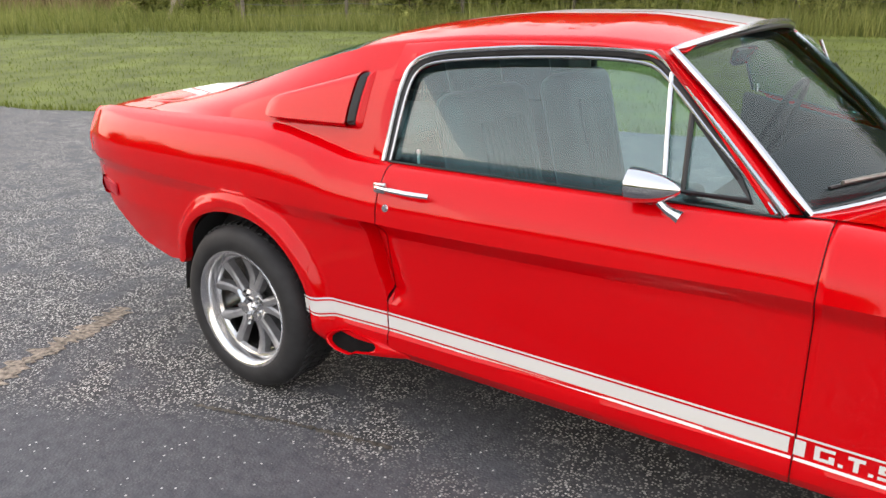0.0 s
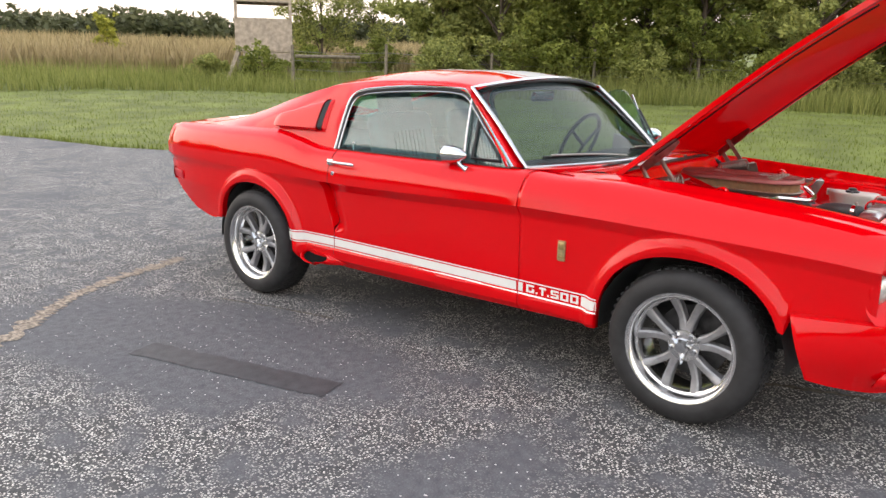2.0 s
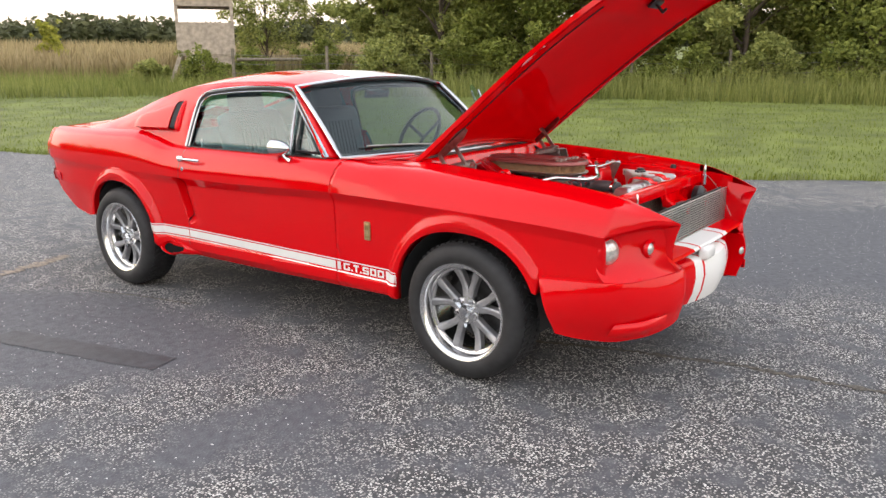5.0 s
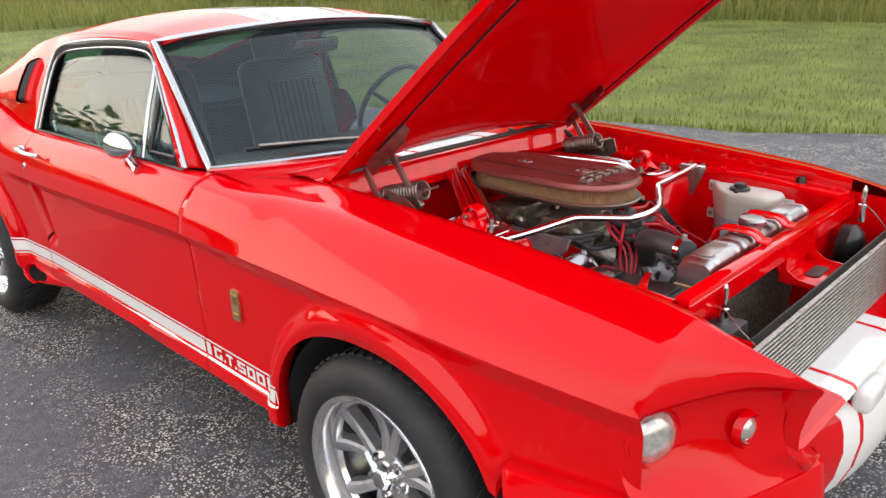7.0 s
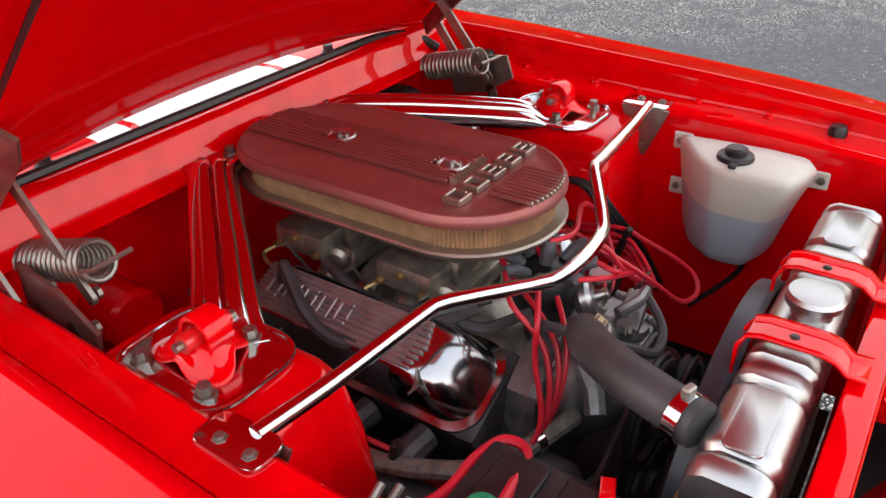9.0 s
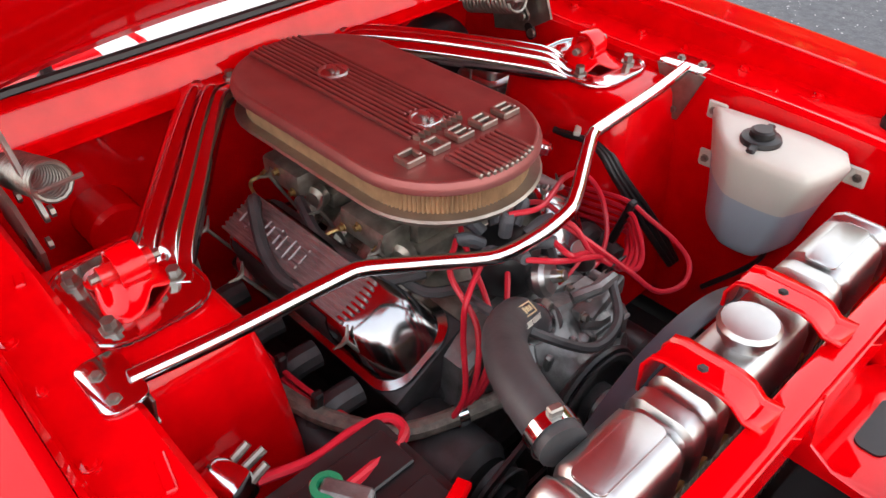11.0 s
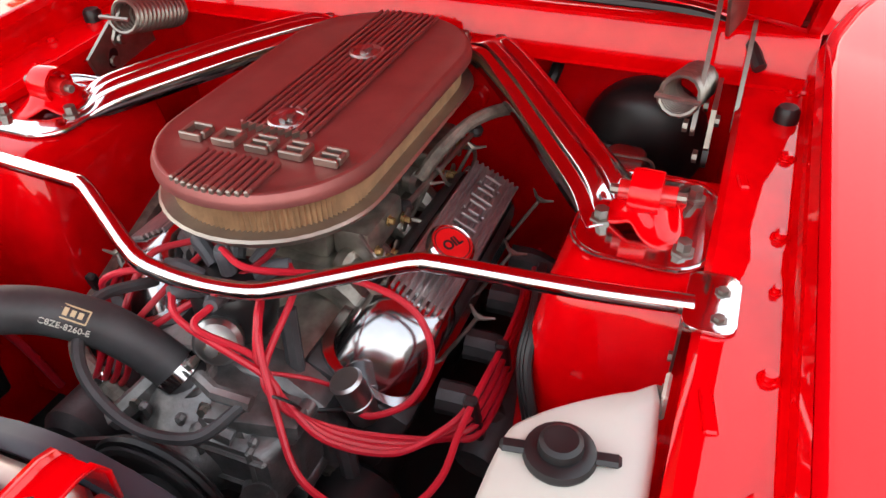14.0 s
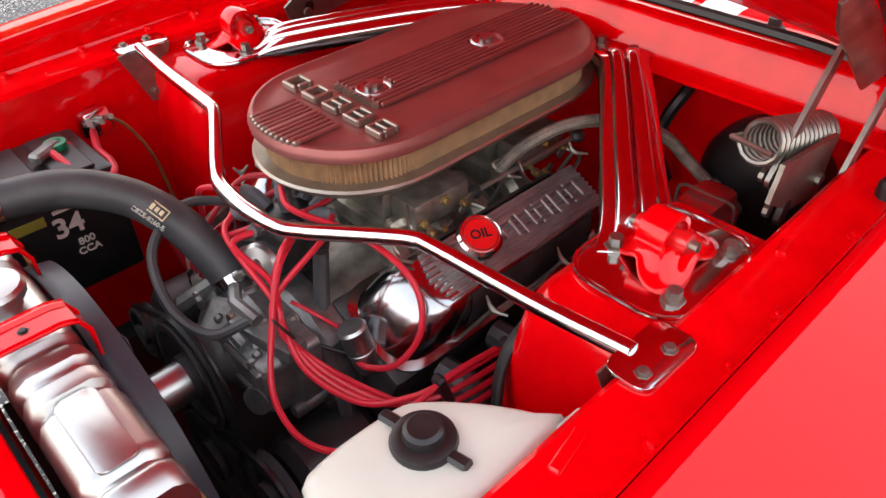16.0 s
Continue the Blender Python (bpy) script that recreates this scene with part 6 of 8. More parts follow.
hood()
for s in (-1, 1):
    # bonnet hinge with its coil spring
    bm = bmesh.new()
    prism(bm, [(-0.075, -0.035), (0.07, -0.055), (0.085, -0.01), (0.02, 0.03), (-0.06, 0.045)], 0.006, frame_of((-0.255, s * 0.486, 0.895), (0, s, 0), (1, 0, 0)) if s < 0 else frame_of((-0.255, s * 0.480, 0.895), (0, s, 0), (1, 0, 0)))
    hinge = part("bonnet_hinge", bm, M_STEEL, CAR, "zinc bonnet hinge with coil spring")
    # black oval plug on the uncut bracket, coloured as a shaded hole
    bm = bmesh.new()
    prism(bm, rounded(0.020, 0.034, 0.0095), 0.0075, frame_of((-0.222, s * (0.4855 if s < 0 else 0.4795), 0.868), (0, s, 0), (1, 0, 0.4)))
    part("bracket_hole", bm, M_BLACK, hinge, "black oval plug for the shade in the bracket's hole")
    a, b = Vector((-0.360, s * 0.452, 0.908)), Vector((-0.218, s * 0.438, 0.946))
    ax = (b - a).normalized()
    u = ax.cross(Vector((0, 0, 1))).normalized()
    w = u.cross(ax)
    coil = []
    turns, seg = 13, 14
    for i in range(turns * seg + 1):
        t = i / (turns * seg)
        an = 2 * math.pi * turns * t
        coil.append(a.lerp(b, t) + 0.0255 * (math.cos(an) * u + math.sin(an) * w))
    coil += [b + 0.0255 * u + ax * 0.02, b - 0.031 * u + ax * 0.025]
    bm = bmesh.new()
    tube(bm, coil, 0.0036, 6)
    part("spring", bm, M_STEEL, hinge)
    for p, q in (((-0.219, s * 0.462, 0.907), (-0.337, s * 0.456, 1.057)), ((-0.300, s * 0.500, 0.880), (-0.375, s * 0.515, 0.985))):
        bm = bmesh.new()
        p, q = Vector(p), Vector(q)
        d = (q - p).normalized()
        m = frame_of(p.lerp(q, 0.5), (0, s, 0), d)
        prism(bm, rounded((q - p).length + 0.024, 0.020, 0.0095), 0.006, m, 0.001)
        part("hinge_arm", bm, M_STEEL, hinge)
    bm = bmesh.new()
    p, q = Vector((-0.385, s * 0.500, 0.975)), Vector((-0.245, s * 0.462, 1.132))
    d = (q - p).normalized()
    m = frame_of(p.lerp(q, 0.5), (0.4, s, -0.4), d)
    prism(bm, [(-0.105, -0.018), (0.06, -0.024), (0.105, -0.012), (0.105, 0.012), (0.06, 0.022), (-0.105, 0.018)], 0.006, m, 0.001)
    part("hinge_plate", bm, M_STEEL, hinge)
    for p in ((-0.219, 0.455, 0.907), (-0.337, 0.450, 1.057), (-0.300, 0.492, 0.880), (-0.21, 0.474, 0.870), (-0.29, 0.474, 0.905)):
        bm = bmesh.new()
        lathe(bm, [(0.009, 0), (0.009, 0.006), (0.0, 0.007)], frame_of((p[0], s * p[1], p[2]), (0, -s, 0)), 8)
        part("rivet", bm, M_STEEL, hinge)

# ---- engine bay shell ----
def bolt(at, up, r, parent, material=None, h=0.007, name="bolt"):
    bm = bmesh.new()
    lathe(bm, [(r * 1.55, 0.0), (r * 1.55, h * 0.25), (r, h * 0.3), (r, h), (0.0, h * 1.05)], frame_of(at, up), 6 if material is not M_BAY else 10)
    return part(name, bm, material or M_STEEL, parent, angle=20)


for s in (-1, 1):
    bm = bmesh.new()
    rows = []
    for x in np.linspace(-0.60, 0.575, 48):
        top = lerp_keys(L_TOP, x)
        fz = lerp_keys([(-0.60, 0.915), (-0.35, 0.905), (0.0, 0.889), (0.3, 0.880), (0.575, 0.862)], x)
        step = 0.004 * math.exp(-(((x - 0.02) / 0.012) ** 2))
        rows.append([Vector((x, s * (top[0] - 0.001), top[1])), Vector((x, s * (top[0] - 0.008), top[1] - 0.012)), Vector((x, s * (top[0] - 0.008), fz + 0.004)), Vector((x, s * (top[0] - 0.014), fz)), Vector((x, s * 0.555, fz + step)), Vector((x, s * 0.540, fz + 0.003)), Vector((x, s * 0.516, fz + 0.002)), Vector((x, s * 0.508, fz - 0.006)), Vector((x, s * 0.506, 0.72)), Vector((x, s * 0.498, 0.50)), Vector((x, s * 0.49, 0.38))])
    grid(bm, rows)
    apron = part("inner_wing", bm, M_BAY, CAR, "red painted inner wing with bolted flange", angle=30)
    for x in (-0.36, -0.19, -0.028, 0.065, 0.184, 0.315, 0.44, 0.53):
        z = lerp_keys([(-0.60, 0.915), (-0.35, 0.905), (0.0, 0.889), (0.3, 0.880), (0.575, 0.862)], x)
        bolt((x, s * 0.577, z), (0, 0, 1), 0.0065 if x != 0.065 else 0.004, apron, M_BAY, 0.008)
    for x, l in ((0.10, 0.03), (0.24, 0.05), (-0.12, 0.03)):
        bm = bmesh.new()
        z = lerp_keys([(-0.60, 0.915), (0.0, 0.889), (0.3, 0.880), (0.575, 0.862)], x)
        box(bm, (l, 0.012, 0.006), pose(x, s * 0.532, z + 0.003, 0, 0, s * 12), 0.002, 1)
        part("flange_tab", bm, M_BAY, apron)
    for x in (0.434, -0.286):
        bm = bmesh.new()
        lathe(bm, [(0.016, 0.0), (0.016, 0.016), (0.012, 0.022), (0.0, 0.022)], frame_of((x, s * 0.572, 0.868 if x > 0 else 0.900), (0, 0, 1)), 14)
        part("rubber_buffer", bm, M_BLACK, apron, "black rubber bonnet buffer")
    # shock tower
    bm = bmesh.new()
    rows = []
    for z, x0, x1, y in ((0.868, -0.150, 0.075, 0.375), (0.862, -0.165, 0.090, 0.362), (0.84, -0.172, 0.102, 0.350), (0.76, -0.18, 0.112, 0.335), (0.60, -0.19, 0.125, 0.325), (0.42, -0.20, 0.135, 0.32)):
        r = 0.035
        ring = [Vector((x0, s * 0.515, z))]
        for k in range(7):
            a = radians(90 * k / 6)
            ring.append(Vector((x0 + r - r * math.cos(a), s * (y + r - r * math.sin(a)), z)))
        for k in range(7):
            a = radians(90 * k / 6)
            ring.append(Vector((x1 - r + r * math.sin(a), s * (y + r - r * math.cos(a)), z)))
        ring.append(Vector((x1, s * 0.515, z)))
        rows.append(ring)
    rows.insert(0, [Vector((-0.04, s * 0.45, 0.870))] * len(rows[0]))
    vs = grid(bm, rows[1:])
    bm.faces.new(vs[0])
    tower = part("shock_tower", bm, M_BAY, CAR, "red shock tower", angle=40)
    # chrome brace from tower to bulkhead
    line = smooth_line([(-0.030, s * 0.416, 0.874), (-0.055, s * 0.396, 0.876), (-0.085, s * 0.370, 0.887), (-0.165, s * 0.304, 0.901), (-0.248, s * 0.238, 0.912), (-0.318, s * 0.181, 0.918), (-0.345, s * 0.158, 0.9185), (-0.365, s * 0.140, 0.917), (-0.384, s * 0.124, 0.916)], 6)
    # two rounded beads on a low arch with turned-down edges
    prof = [(-1.0, -0.020), (-1.0, -0.006), (-0.985, 0.0), (-0.93, 0.003), (-0.78, 0.006), (-0.66, 0.0085)]
    prof += [(b + 0.30 * math.cos(a), 0.009 + 0.011 * math.sin(a)) for b in (-0.31, 0.31) for a in np.linspace(math.pi, 0, 11)]
    prof += [(0.66, 0.0085), (0.78, 0.006), (0.93, 0.003), (0.985, 0.0), (1.0, -0.006), (1.0, -0.020)]
    bm = bmesh.new()
    rows = []
    for i, p in enumerate(line):
        d = (line[min(i + 1, len(line) - 1)] - line[max(i - 1, 0)]).normalized()
        side = d.cross(Vector((0, 0, 1))).normalized()
        up = side.cross(d)
        t = i / (len(line) - 1)
        half = lerp_keys([(0, 0.050), (0.15, 0.045), (0.3, 0.041), (0.7, 0.038), (0.85, 0.044), (1, 0.060)], t)
        tall = lerp_keys([(0, 0.05), (0.12, 0.35), (0.28, 1.0), (0.72, 1.0), (0.88, 0.6), (1, 0.15)], t)
        rows.append([p + side * half * a + up * (h * tall) for a, h in prof])
    grid(bm, rows)
    brace = solid(part("tower_brace", bm, M_CHROME, CAR, "chrome brace from shock tower to bulkhead", angle=50), 0.0025)
    bm = bmesh.new()
    prism(bm, [(x - 0.045, y) for x, y in rounded(0.185, 0.150, 0.045)], 0.004, frame_of((-0.0, s * 0.437, 0.8695), (0, 0, 1)), 0.0015)
    part("tower_plate", bm, M_CHROME, brace, "chrome plate on the shock tower")
    bm = bmesh.new()
    tube(bm, [(x - 0.045, s * 0.437 + y, 0.8735) for x, y in rounded(0.185, 0.150, 0.045)], 0.0032, 8, closed=True)
    part("plate_rim", bm, M_CHROME, brace)
    bm = bmesh.new()
    prism(bm, [(-0.030, -0.045), (0.012, -0.050), (0.020, 0.0), (0.012, 0.050), (-0.030, 0.045)], 0.004, frame_of((-0.376, s * 0.120, 0.9135), (0, 0, 1)), 0.001)
    part("brace_lug", bm, M_CHROME, brace)
    for x, y in ((-0.385, 0.150), (-0.385, 0.090)):
        bolt((x + 0.006, s * y, 0.917), (0, 0, 1), 0.008, brace, M_STEEL, 0.012)
    # red shock mount on the plate: three flared stamped legs under an upright eye
    bm = bmesh.new()
    rows = []
    for t in np.linspace(0, 1, 10):
        ring = []
        for k in range(60):
            a = 2 * math.pi * k / 60
            lobe = 0.5 + 0.5 * math.cos(3 * (a - radians(35)))
            rb, zb = 0.040 + 0.024 * lobe, 0.8745 + 0.013 * (1 - lobe) ** 2
            r = rb + (0.021 - rb) * t ** 0.75
            z = zb + (0.904 - zb) * (3 * t * t - 2 * t**3) ** 0.8
            ring.append(Vector((-0.047 + 1.08 * r * math.cos(a), s * (0.437 + 0.92 * r * math.sin(a)), z)))
        rows.append(ring)
    rows.append([p.lerp(Vector((-0.047, s * 0.437, 0.903)), 0.6) for p in rows[-1]])
    loft(bm, rows, True, False)
    mount = solid(part("shock_mount", bm, M_BAY, CAR, "red stamped shock absorber mount", angle=70), 0.004)
    bm = bmesh.new()
    rows = []
    for k in range(17):
        a = radians(-35 + 250 * k / 16)
        rows.append([Vector((-0.040 + r * math.cos(a), s * (0.432 + d), 0.908 + r * math.sin(a))) for d, r in ((-0.017, 0.021), (-0.017, 0.0265), (-0.012, 0.0275), (0.012, 0.0275), (0.017, 0.0265), (0.017, 0.021))])
    loft(bm, rows, True, True)
    part("shock_eye", bm, M_BAY, mount, angle=40)
    bm = bmesh.new()
    tube(bm, [(-0.040, s * 0.402, 0.907), (-0.040, s * 0.466, 0.909)], 0.012, 12)
    part("eye_bush", bm, M_OILRED, mount)
    bm = bmesh.new()
    tube(bm, [(-0.040, s * 0.392, 0.906), (-0.040, s * 0.476, 0.910)], 0.006, 8)
    part("eye_bolt", bm, M_STEEL, mount)
    for x, y in ((0.010, 0.484), (-0.022, 0.388), (-0.100, 0.484), (-0.105, 0.398)):
        bolt((x, s * y, 0.873), (0, 0, 1), 0.0085, mount, M_STEEL, 0.016, "nut")
    # bar foot plate
    bm = bmesh.new()
    prism(bm, rounded(0.090, 0.050, 0.014), 0.004, frame_of((0.105, s * 0.521, 0.8885), (0, 0, 1)), 0.0015)
    foot = part("bar_foot", bm, M_CHROME, CAR, "chrome foot plate of the cross bar")
    bm = bmesh.new()
    prism(bm, [(-0.045, 0.0), (0.050, 0.0), (0.010, -0.095), (-0.012, -0.095)], 0.003, frame_of((0.107, s * 0.499, 0.888), (0, -1, 0), (1, 0, 0)), 0.001)
    part("foot_gusset", bm, M_STEEL, foot)
    for x in (0.089, 0.131):
        bolt((x, s * 0.529, 0.892), (0, 0, 1), 0.0055, foot, M_STEEL, 0.005)
    bolt((0.108, s * 0.498, 0.812), (0, -s, 0), 0.006, foot, M_STEEL, 0.006)

# chrome cross bar bent round the distributor
BAR = [(0.113, -0.505, 0.889), (0.122, -0.40, 0.885), (0.131, -0.250, 0.883), (0.136, -0.222, 0.882), (0.150, -0.195, 0.879), (0.185, -0.135, 0.871), (0.205, -0.100, 0.866), (0.220, -0.065, 0.863), (0.226, 0.0, 0.862)]
bm = bmesh.new()
tube(bm, smooth_line(BAR + [(x, -y, z) for x, y, z in BAR[-2::-1]], 6), 0.0105, 16)
part("cross_bar", bm, M_CHROME, CAR, "bent chrome cross bar over the engine")

# bulkhead and scuttle
bm = bmesh.new()
rows = []
for k in range(-20, 21):
    y = 0.60 * k / 20
    rows.append([Vector((x, y, z)) for x, z in ((-0.44, 0.36), (-0.435, 0.60), (-0.43, 0.86), (-0.428, 0.895), (-0.415, 0.900), (-0.374, 0.904), (-0.364, 0.905), (-0.362, 0.908), (-0.366, 0.911), (-0.392, 0.912), (-0.399, 0.914), (-0.403, 0.919), (-0.408, 0.932), (-0.413, 0.946), (-0.418, 0.959), (-0.422, 0.965), (-0.430, 0.968), (-0.456, 0.968), (-0.462, 0.955), (-0.478, 0.950), (-0.484, 0.955))])
grid(bm, rows)
FIRE = part("bulkhead", bm, M_BAY, CAR, "red bulkhead below the scuttle", angle=30)
bm = bmesh.new()
rows = []
for k in range(-20, 21):
    y = 0.60 * k / 20
    rows.append([Vector((x, y, z)) for x, z in ((-0.4835, 0.955), (-0.488, 0.960), (-0.525, 0.966), (-0.60, 0.963), (-0.66, 0.958))])
grid(bm, rows)
part("scuttle_edge", bm, M_STRIPED, CAR, "red scuttle edge with white bands", angle=30)
bm = bmesh.new()
rows = []
for k in range(-20, 21):
    y = 0.74 * k / 20
    u = k / 20
    rows.append([Vector((-0.595, y, 0.955)), Vector((-0.63 - 0.10 * u * u, y, 0.966)), Vector((-0.648 - 0.212 * u * u, y, 0.963))])
grid(bm, rows)
part("scuttle_panel", bm, M_STRIPED, CAR)
for s in (-1, 1):
    bm = bmesh.new()
    grid(bm, [[Vector((x, s * y, z)) for y, z in ((0.50, 0.949), (0.56, 0.949), (lerp_keys(L_TOP, x)[0] - 0.004, lerp_keys(L_TOP, x)[1] - 0.006))] for x in np.linspace(-0.80, -0.462, 12)])
    part("scuttle_corner", bm, M_RED, CAR)
for j in range(9):
    for s in (-1, 1):
        bm = bmesh.new()
        box(bm, (0.018, 0.10, 0.003), pose(-0.605 - 0.0035 * j, s * (0.20 + 0.0 * j) + s * 0.035 * (j - 4), 0.9665, 0, 0, 0), 0.001, 1)
        part("scuttle_vent", bm, M_CABIN, FIRE)
bm = bmesh.new()
tube(bm, smooth_line([(-0.455, -0.56, 0.952), (-0.466, -0.45, 0.968), (-0.470, -0.2, 0.969), (-0.470, 0.2, 0.969), (-0.462, 0.42, 0.968), (-0.43, 0.50, 0.952), (-0.39, 0.53, 0.925)], 8), 0.010, 8)
part("scuttle_seal", bm, M_BLACK, CAR, "black rubber weather strip")
for y in (-0.33, 0.30):
    bm = bmesh.new()
    lathe(bm, [(0.016, 0), (0.016, 0.006), (0.010, 0.008), (0.010, 0.020), (0.0, 0.021)], frame_of((-0.505, y, 0.958), (0, 0, 1)), 10)
    part("seal_clip", bm, M_DARKMET, CAR)
for y, z, r in ((-0.345, 0.745, 0.050), (0.10, 0.80, 0.018), (-0.30, 0.60, 0.02)):
    bm = bmesh.new()
    lathe(bm, [(r, 0.0), (r, 1.6 * r), (r * 0.85, 1.75 * r), (0.0, 1.75 * r)], frame_of((-0.432, y, z), (1, 0, 0)), 24)
    part("bulkhead_boss", bm, M_BAY, FIRE)
bm = bmesh.new()
tube(bm, smooth_line([(-0.43, 0.235, 0.885), (-0.40, 0.235, 0.872), (-0.375, 0.225, 0.835), (-0.37, 0.22, 0.79), (-0.40, 0.23, 0.72)], 5), 0.010, 8)
part("bulkhead_grommet", bm, M_BLACK, CAR, "black cable boot")
# added black sheet under the open bay, standing in for the shade below
bm = bmesh.new()
box(bm, (0.98, 0.98, 0.02), Matrix.Translation((0.06, 0, 0.33)))
part("bay_floor", bm, M_CABIN, CAR)

# radiator support
bm = bmesh.new()
box(bm, (0.034, 1.04, 0.028), Matrix.Translation((0.590, 0, 0.858)), 0.005, 2)
box(bm, (0.012, 1.04, 0.05), Matrix.Translation((0.603, 0, 0.836)), 0.003, 1)
SUP = part("radiator_support", bm, M_BAY, CAR, "red radiator support panel")
for s in (-1, 1):
    bm = bmesh.new()
    box(bm, (0.03, 0.19, 0.50), Matrix.Translation((0.572, s * 0.41, 0.60)), 0.005, 1)
    part("support_panel", bm, M_BAY, SUP)
bm = bmesh.new()
box(bm, (0.03, 0.66, 0.06), Matrix.Translation((0.572, 0, 0.40)), 0.005, 1)
part("support_panel", bm, M_BAY, SUP)
# bonnet latch bracket
bm = bmesh.new()
prism(bm, [(-0.10, 0.0), (0.10, 0.0), (0.125, -0.06), (0.09, -0.10), (-0.09, -0.10), (-0.125, -0.06)], 0.006, frame_of((0.594, 0.10, 0.86), (1, 0, 0), (0, 1, 0)), 0.002)
LATCH = part("latch_bracket", bm, M_BAY, CAR, "red bonnet latch bracket")
bm = bmesh.new()
prism(bm, rounded(0.10, 0.20, 0.02), 0.012, frame_of((0.650, 0.10, 0.752), (0, 0, 1)), 0.004)
part("latch_shelf", bm, M_BAY, LATCH)
# black plate laid on the shelf as the shade of a slot
bm = bmesh.new()
prism(bm, rounded(0.035, 0.09, 0.012), 0.003, frame_of((0.655, 0.10, 0.7642), (0, 0, 1)))
part("latch_slot", bm, M_BLACK, LATCH)
for y in (0.00, 0.20):
    bm = bmesh.new()
    prism(bm, [(0, 0), (0.012, 0), (0.016, -0.075), (0.045, -0.095), (0.11, -0.100), (0.11, -0.11), (0, -0.11)], 0.005, frame_of((0.597, y, 0.865), (0, -1, 0), (1, 0, 0)), 0.001)
    part("latch_rib", bm, M_BAY, LATCH)
for s, c in ((-1, (0.622, -0.385, 0.815)), (1, (0.645, 0.462, 0.862))):
    bm = bmesh.new()
    lathe(bm, [(0.012, -0.05), (0.012, 0.0), (0.007, 0.003), (0.007, 0.045), (0.003, 0.055), (0.0, 0.056)], frame_of(c, (0, 0, 1)), 12)
    pin = part("bonnet_pin", bm, M_CHROME, CAR, "chrome bonnet pin with lanyard")
    bm = bmesh.new()
    tube(bm, smooth_line([(c[0], c[1], c[2]), (0.68, s * 0.44, c[2] - 0.01), (0.74, s * 0.46, 0.77), (0.80, s * 0.45, 0.66)], 6), 0.0015, 5)
    part("lanyard", bm, M_STEEL, pin)
bm = bmesh.new()
lathe(bm, [(0.062, 0), (0.066, 0.03), (0.05, 0.05), (0.02, 0.06), (0.0, 0.06)], frame_of((0.615, 0.42, 0.745), (1, 0, 0)), 26)
part("horn", bm, M_BLACK, CAR, "black horn behind the grille")
bm = bmesh.new()
box(bm, (0.07, 0.12, 0.10), Matrix.Translation((0.63, -0.40, 0.735)), 0.01)
part("relay_box", bm, M_DARKMET, CAR)

# ---- radiator ----
RAD_Y0, RAD_Y1 = -0.302, 0.318
bm = bmesh.new()
rows = []
n = 120
for i in range(n + 1):
    t = i / n
    y = RAD_Y0 + (RAD_Y1 - RAD_Y0) * t
    rib = 0.0
    for c in (0.055, 0.235, 0.300, 0.365, 0.635, 0.700, 0.765, 0.945):
        rib = max(rib, math.exp(-(((t - c) / 0.012) ** 4)))
    z = 0.878 - 0.008 * rib
    end = 0.012 * max(0, 1 - min(t, 1 - t) / 0.04) ** 2
    x0, x1 = 0.470 + 0.005 * rib, 0.552 - 0.005 * rib
    rows.append([Vector(p) for p in ((x0, y, 0.800), (x0, y, z - 0.022 - end), (x0 + 0.006, y, z - 0.007 - end), (x0 + 0.018, y, z - end), (x1 - 0.018, y, z - end), (x1 - 0.006, y, z - 0.007 - end), (x1, y, z - 0.022 - end), (x1, y, 0.800))])
loft(bm, rows, True, True)
TANK = part("radiator", bm, M_ALU, CAR, "polished aluminium radiator top tank", angle=40)
bm = bmesh.new()
box(bm, (0.088, RAD_Y1 - RAD_Y0 + 0.006, 0.014), Matrix.Translation((0.507, 0.008, 0.803)), 0.003, 1)
part("tank_seam", bm, M_BRASS, TANK)
bm = bmesh.new()
box(bm, (0.055, 0.58, 0.40), Matrix.Translation((0.507, 0.008, 0.60)))
part("radiator_core", bm, M_RADCORE, TANK)
for k in range(40):
    bm = bmesh.new()
    box(bm, (0.004, 0.004, 0.39), Matrix.Translation((0.5365, -0.275 + 0.0145 * k, 0.60)))
    part("core_fin", bm, M_RADCORE, TANK)
for y in (-0.215, 0.225):
    bm = bmesh.new()
    prism(bm, rounded(0.040, 0.105, 0.010), 0.003, frame_of((0.511, y, 0.8765), (0, 0, 1)), 0.0015)
    part("tank_panel", bm, M_ALU, TANK)
for y in (-0.086, 0.076):
    bm = bmesh.new()
    rows = []
    for x, z in ((0.462, 0.82), (0.462, 0.872), (0.470, 0.888), (0.484, 0.892), (0.544, 0.892), (0.558, 0.888), (0.572, 0.876), (0.592, 0.876)):
        rows.append([Vector((x, y + d, z + (0.004 if abs(d) > 0.017 else 0))) for d in (-0.023, -0.018, -0.015, 0.015, 0.018, 0.023)])
    grid(bm, rows)
    st = solid(part("radiator_strap", bm, M_BAY, CAR, "red steel strap over the radiator", angle=30), 0.004, 1)
    bolt((0.514, y, 0.895), (0, 0, 1), 0.004, st, M_DARKMET, 0.003)
bm = bmesh.new()
lathe(bm, [(0.024, 0.0), (0.024, 0.014), (0.032, 0.018), (0.034, 0.028), (0.030, 0.033), (0.014, 0.035), (0.0, 0.034)], frame_of((0.516, -0.003, 0.874), (0, 0, 1)), 16)
part("radiator_cap", bm, M_ALU, CAR, "round chrome radiator cap", angle=40)
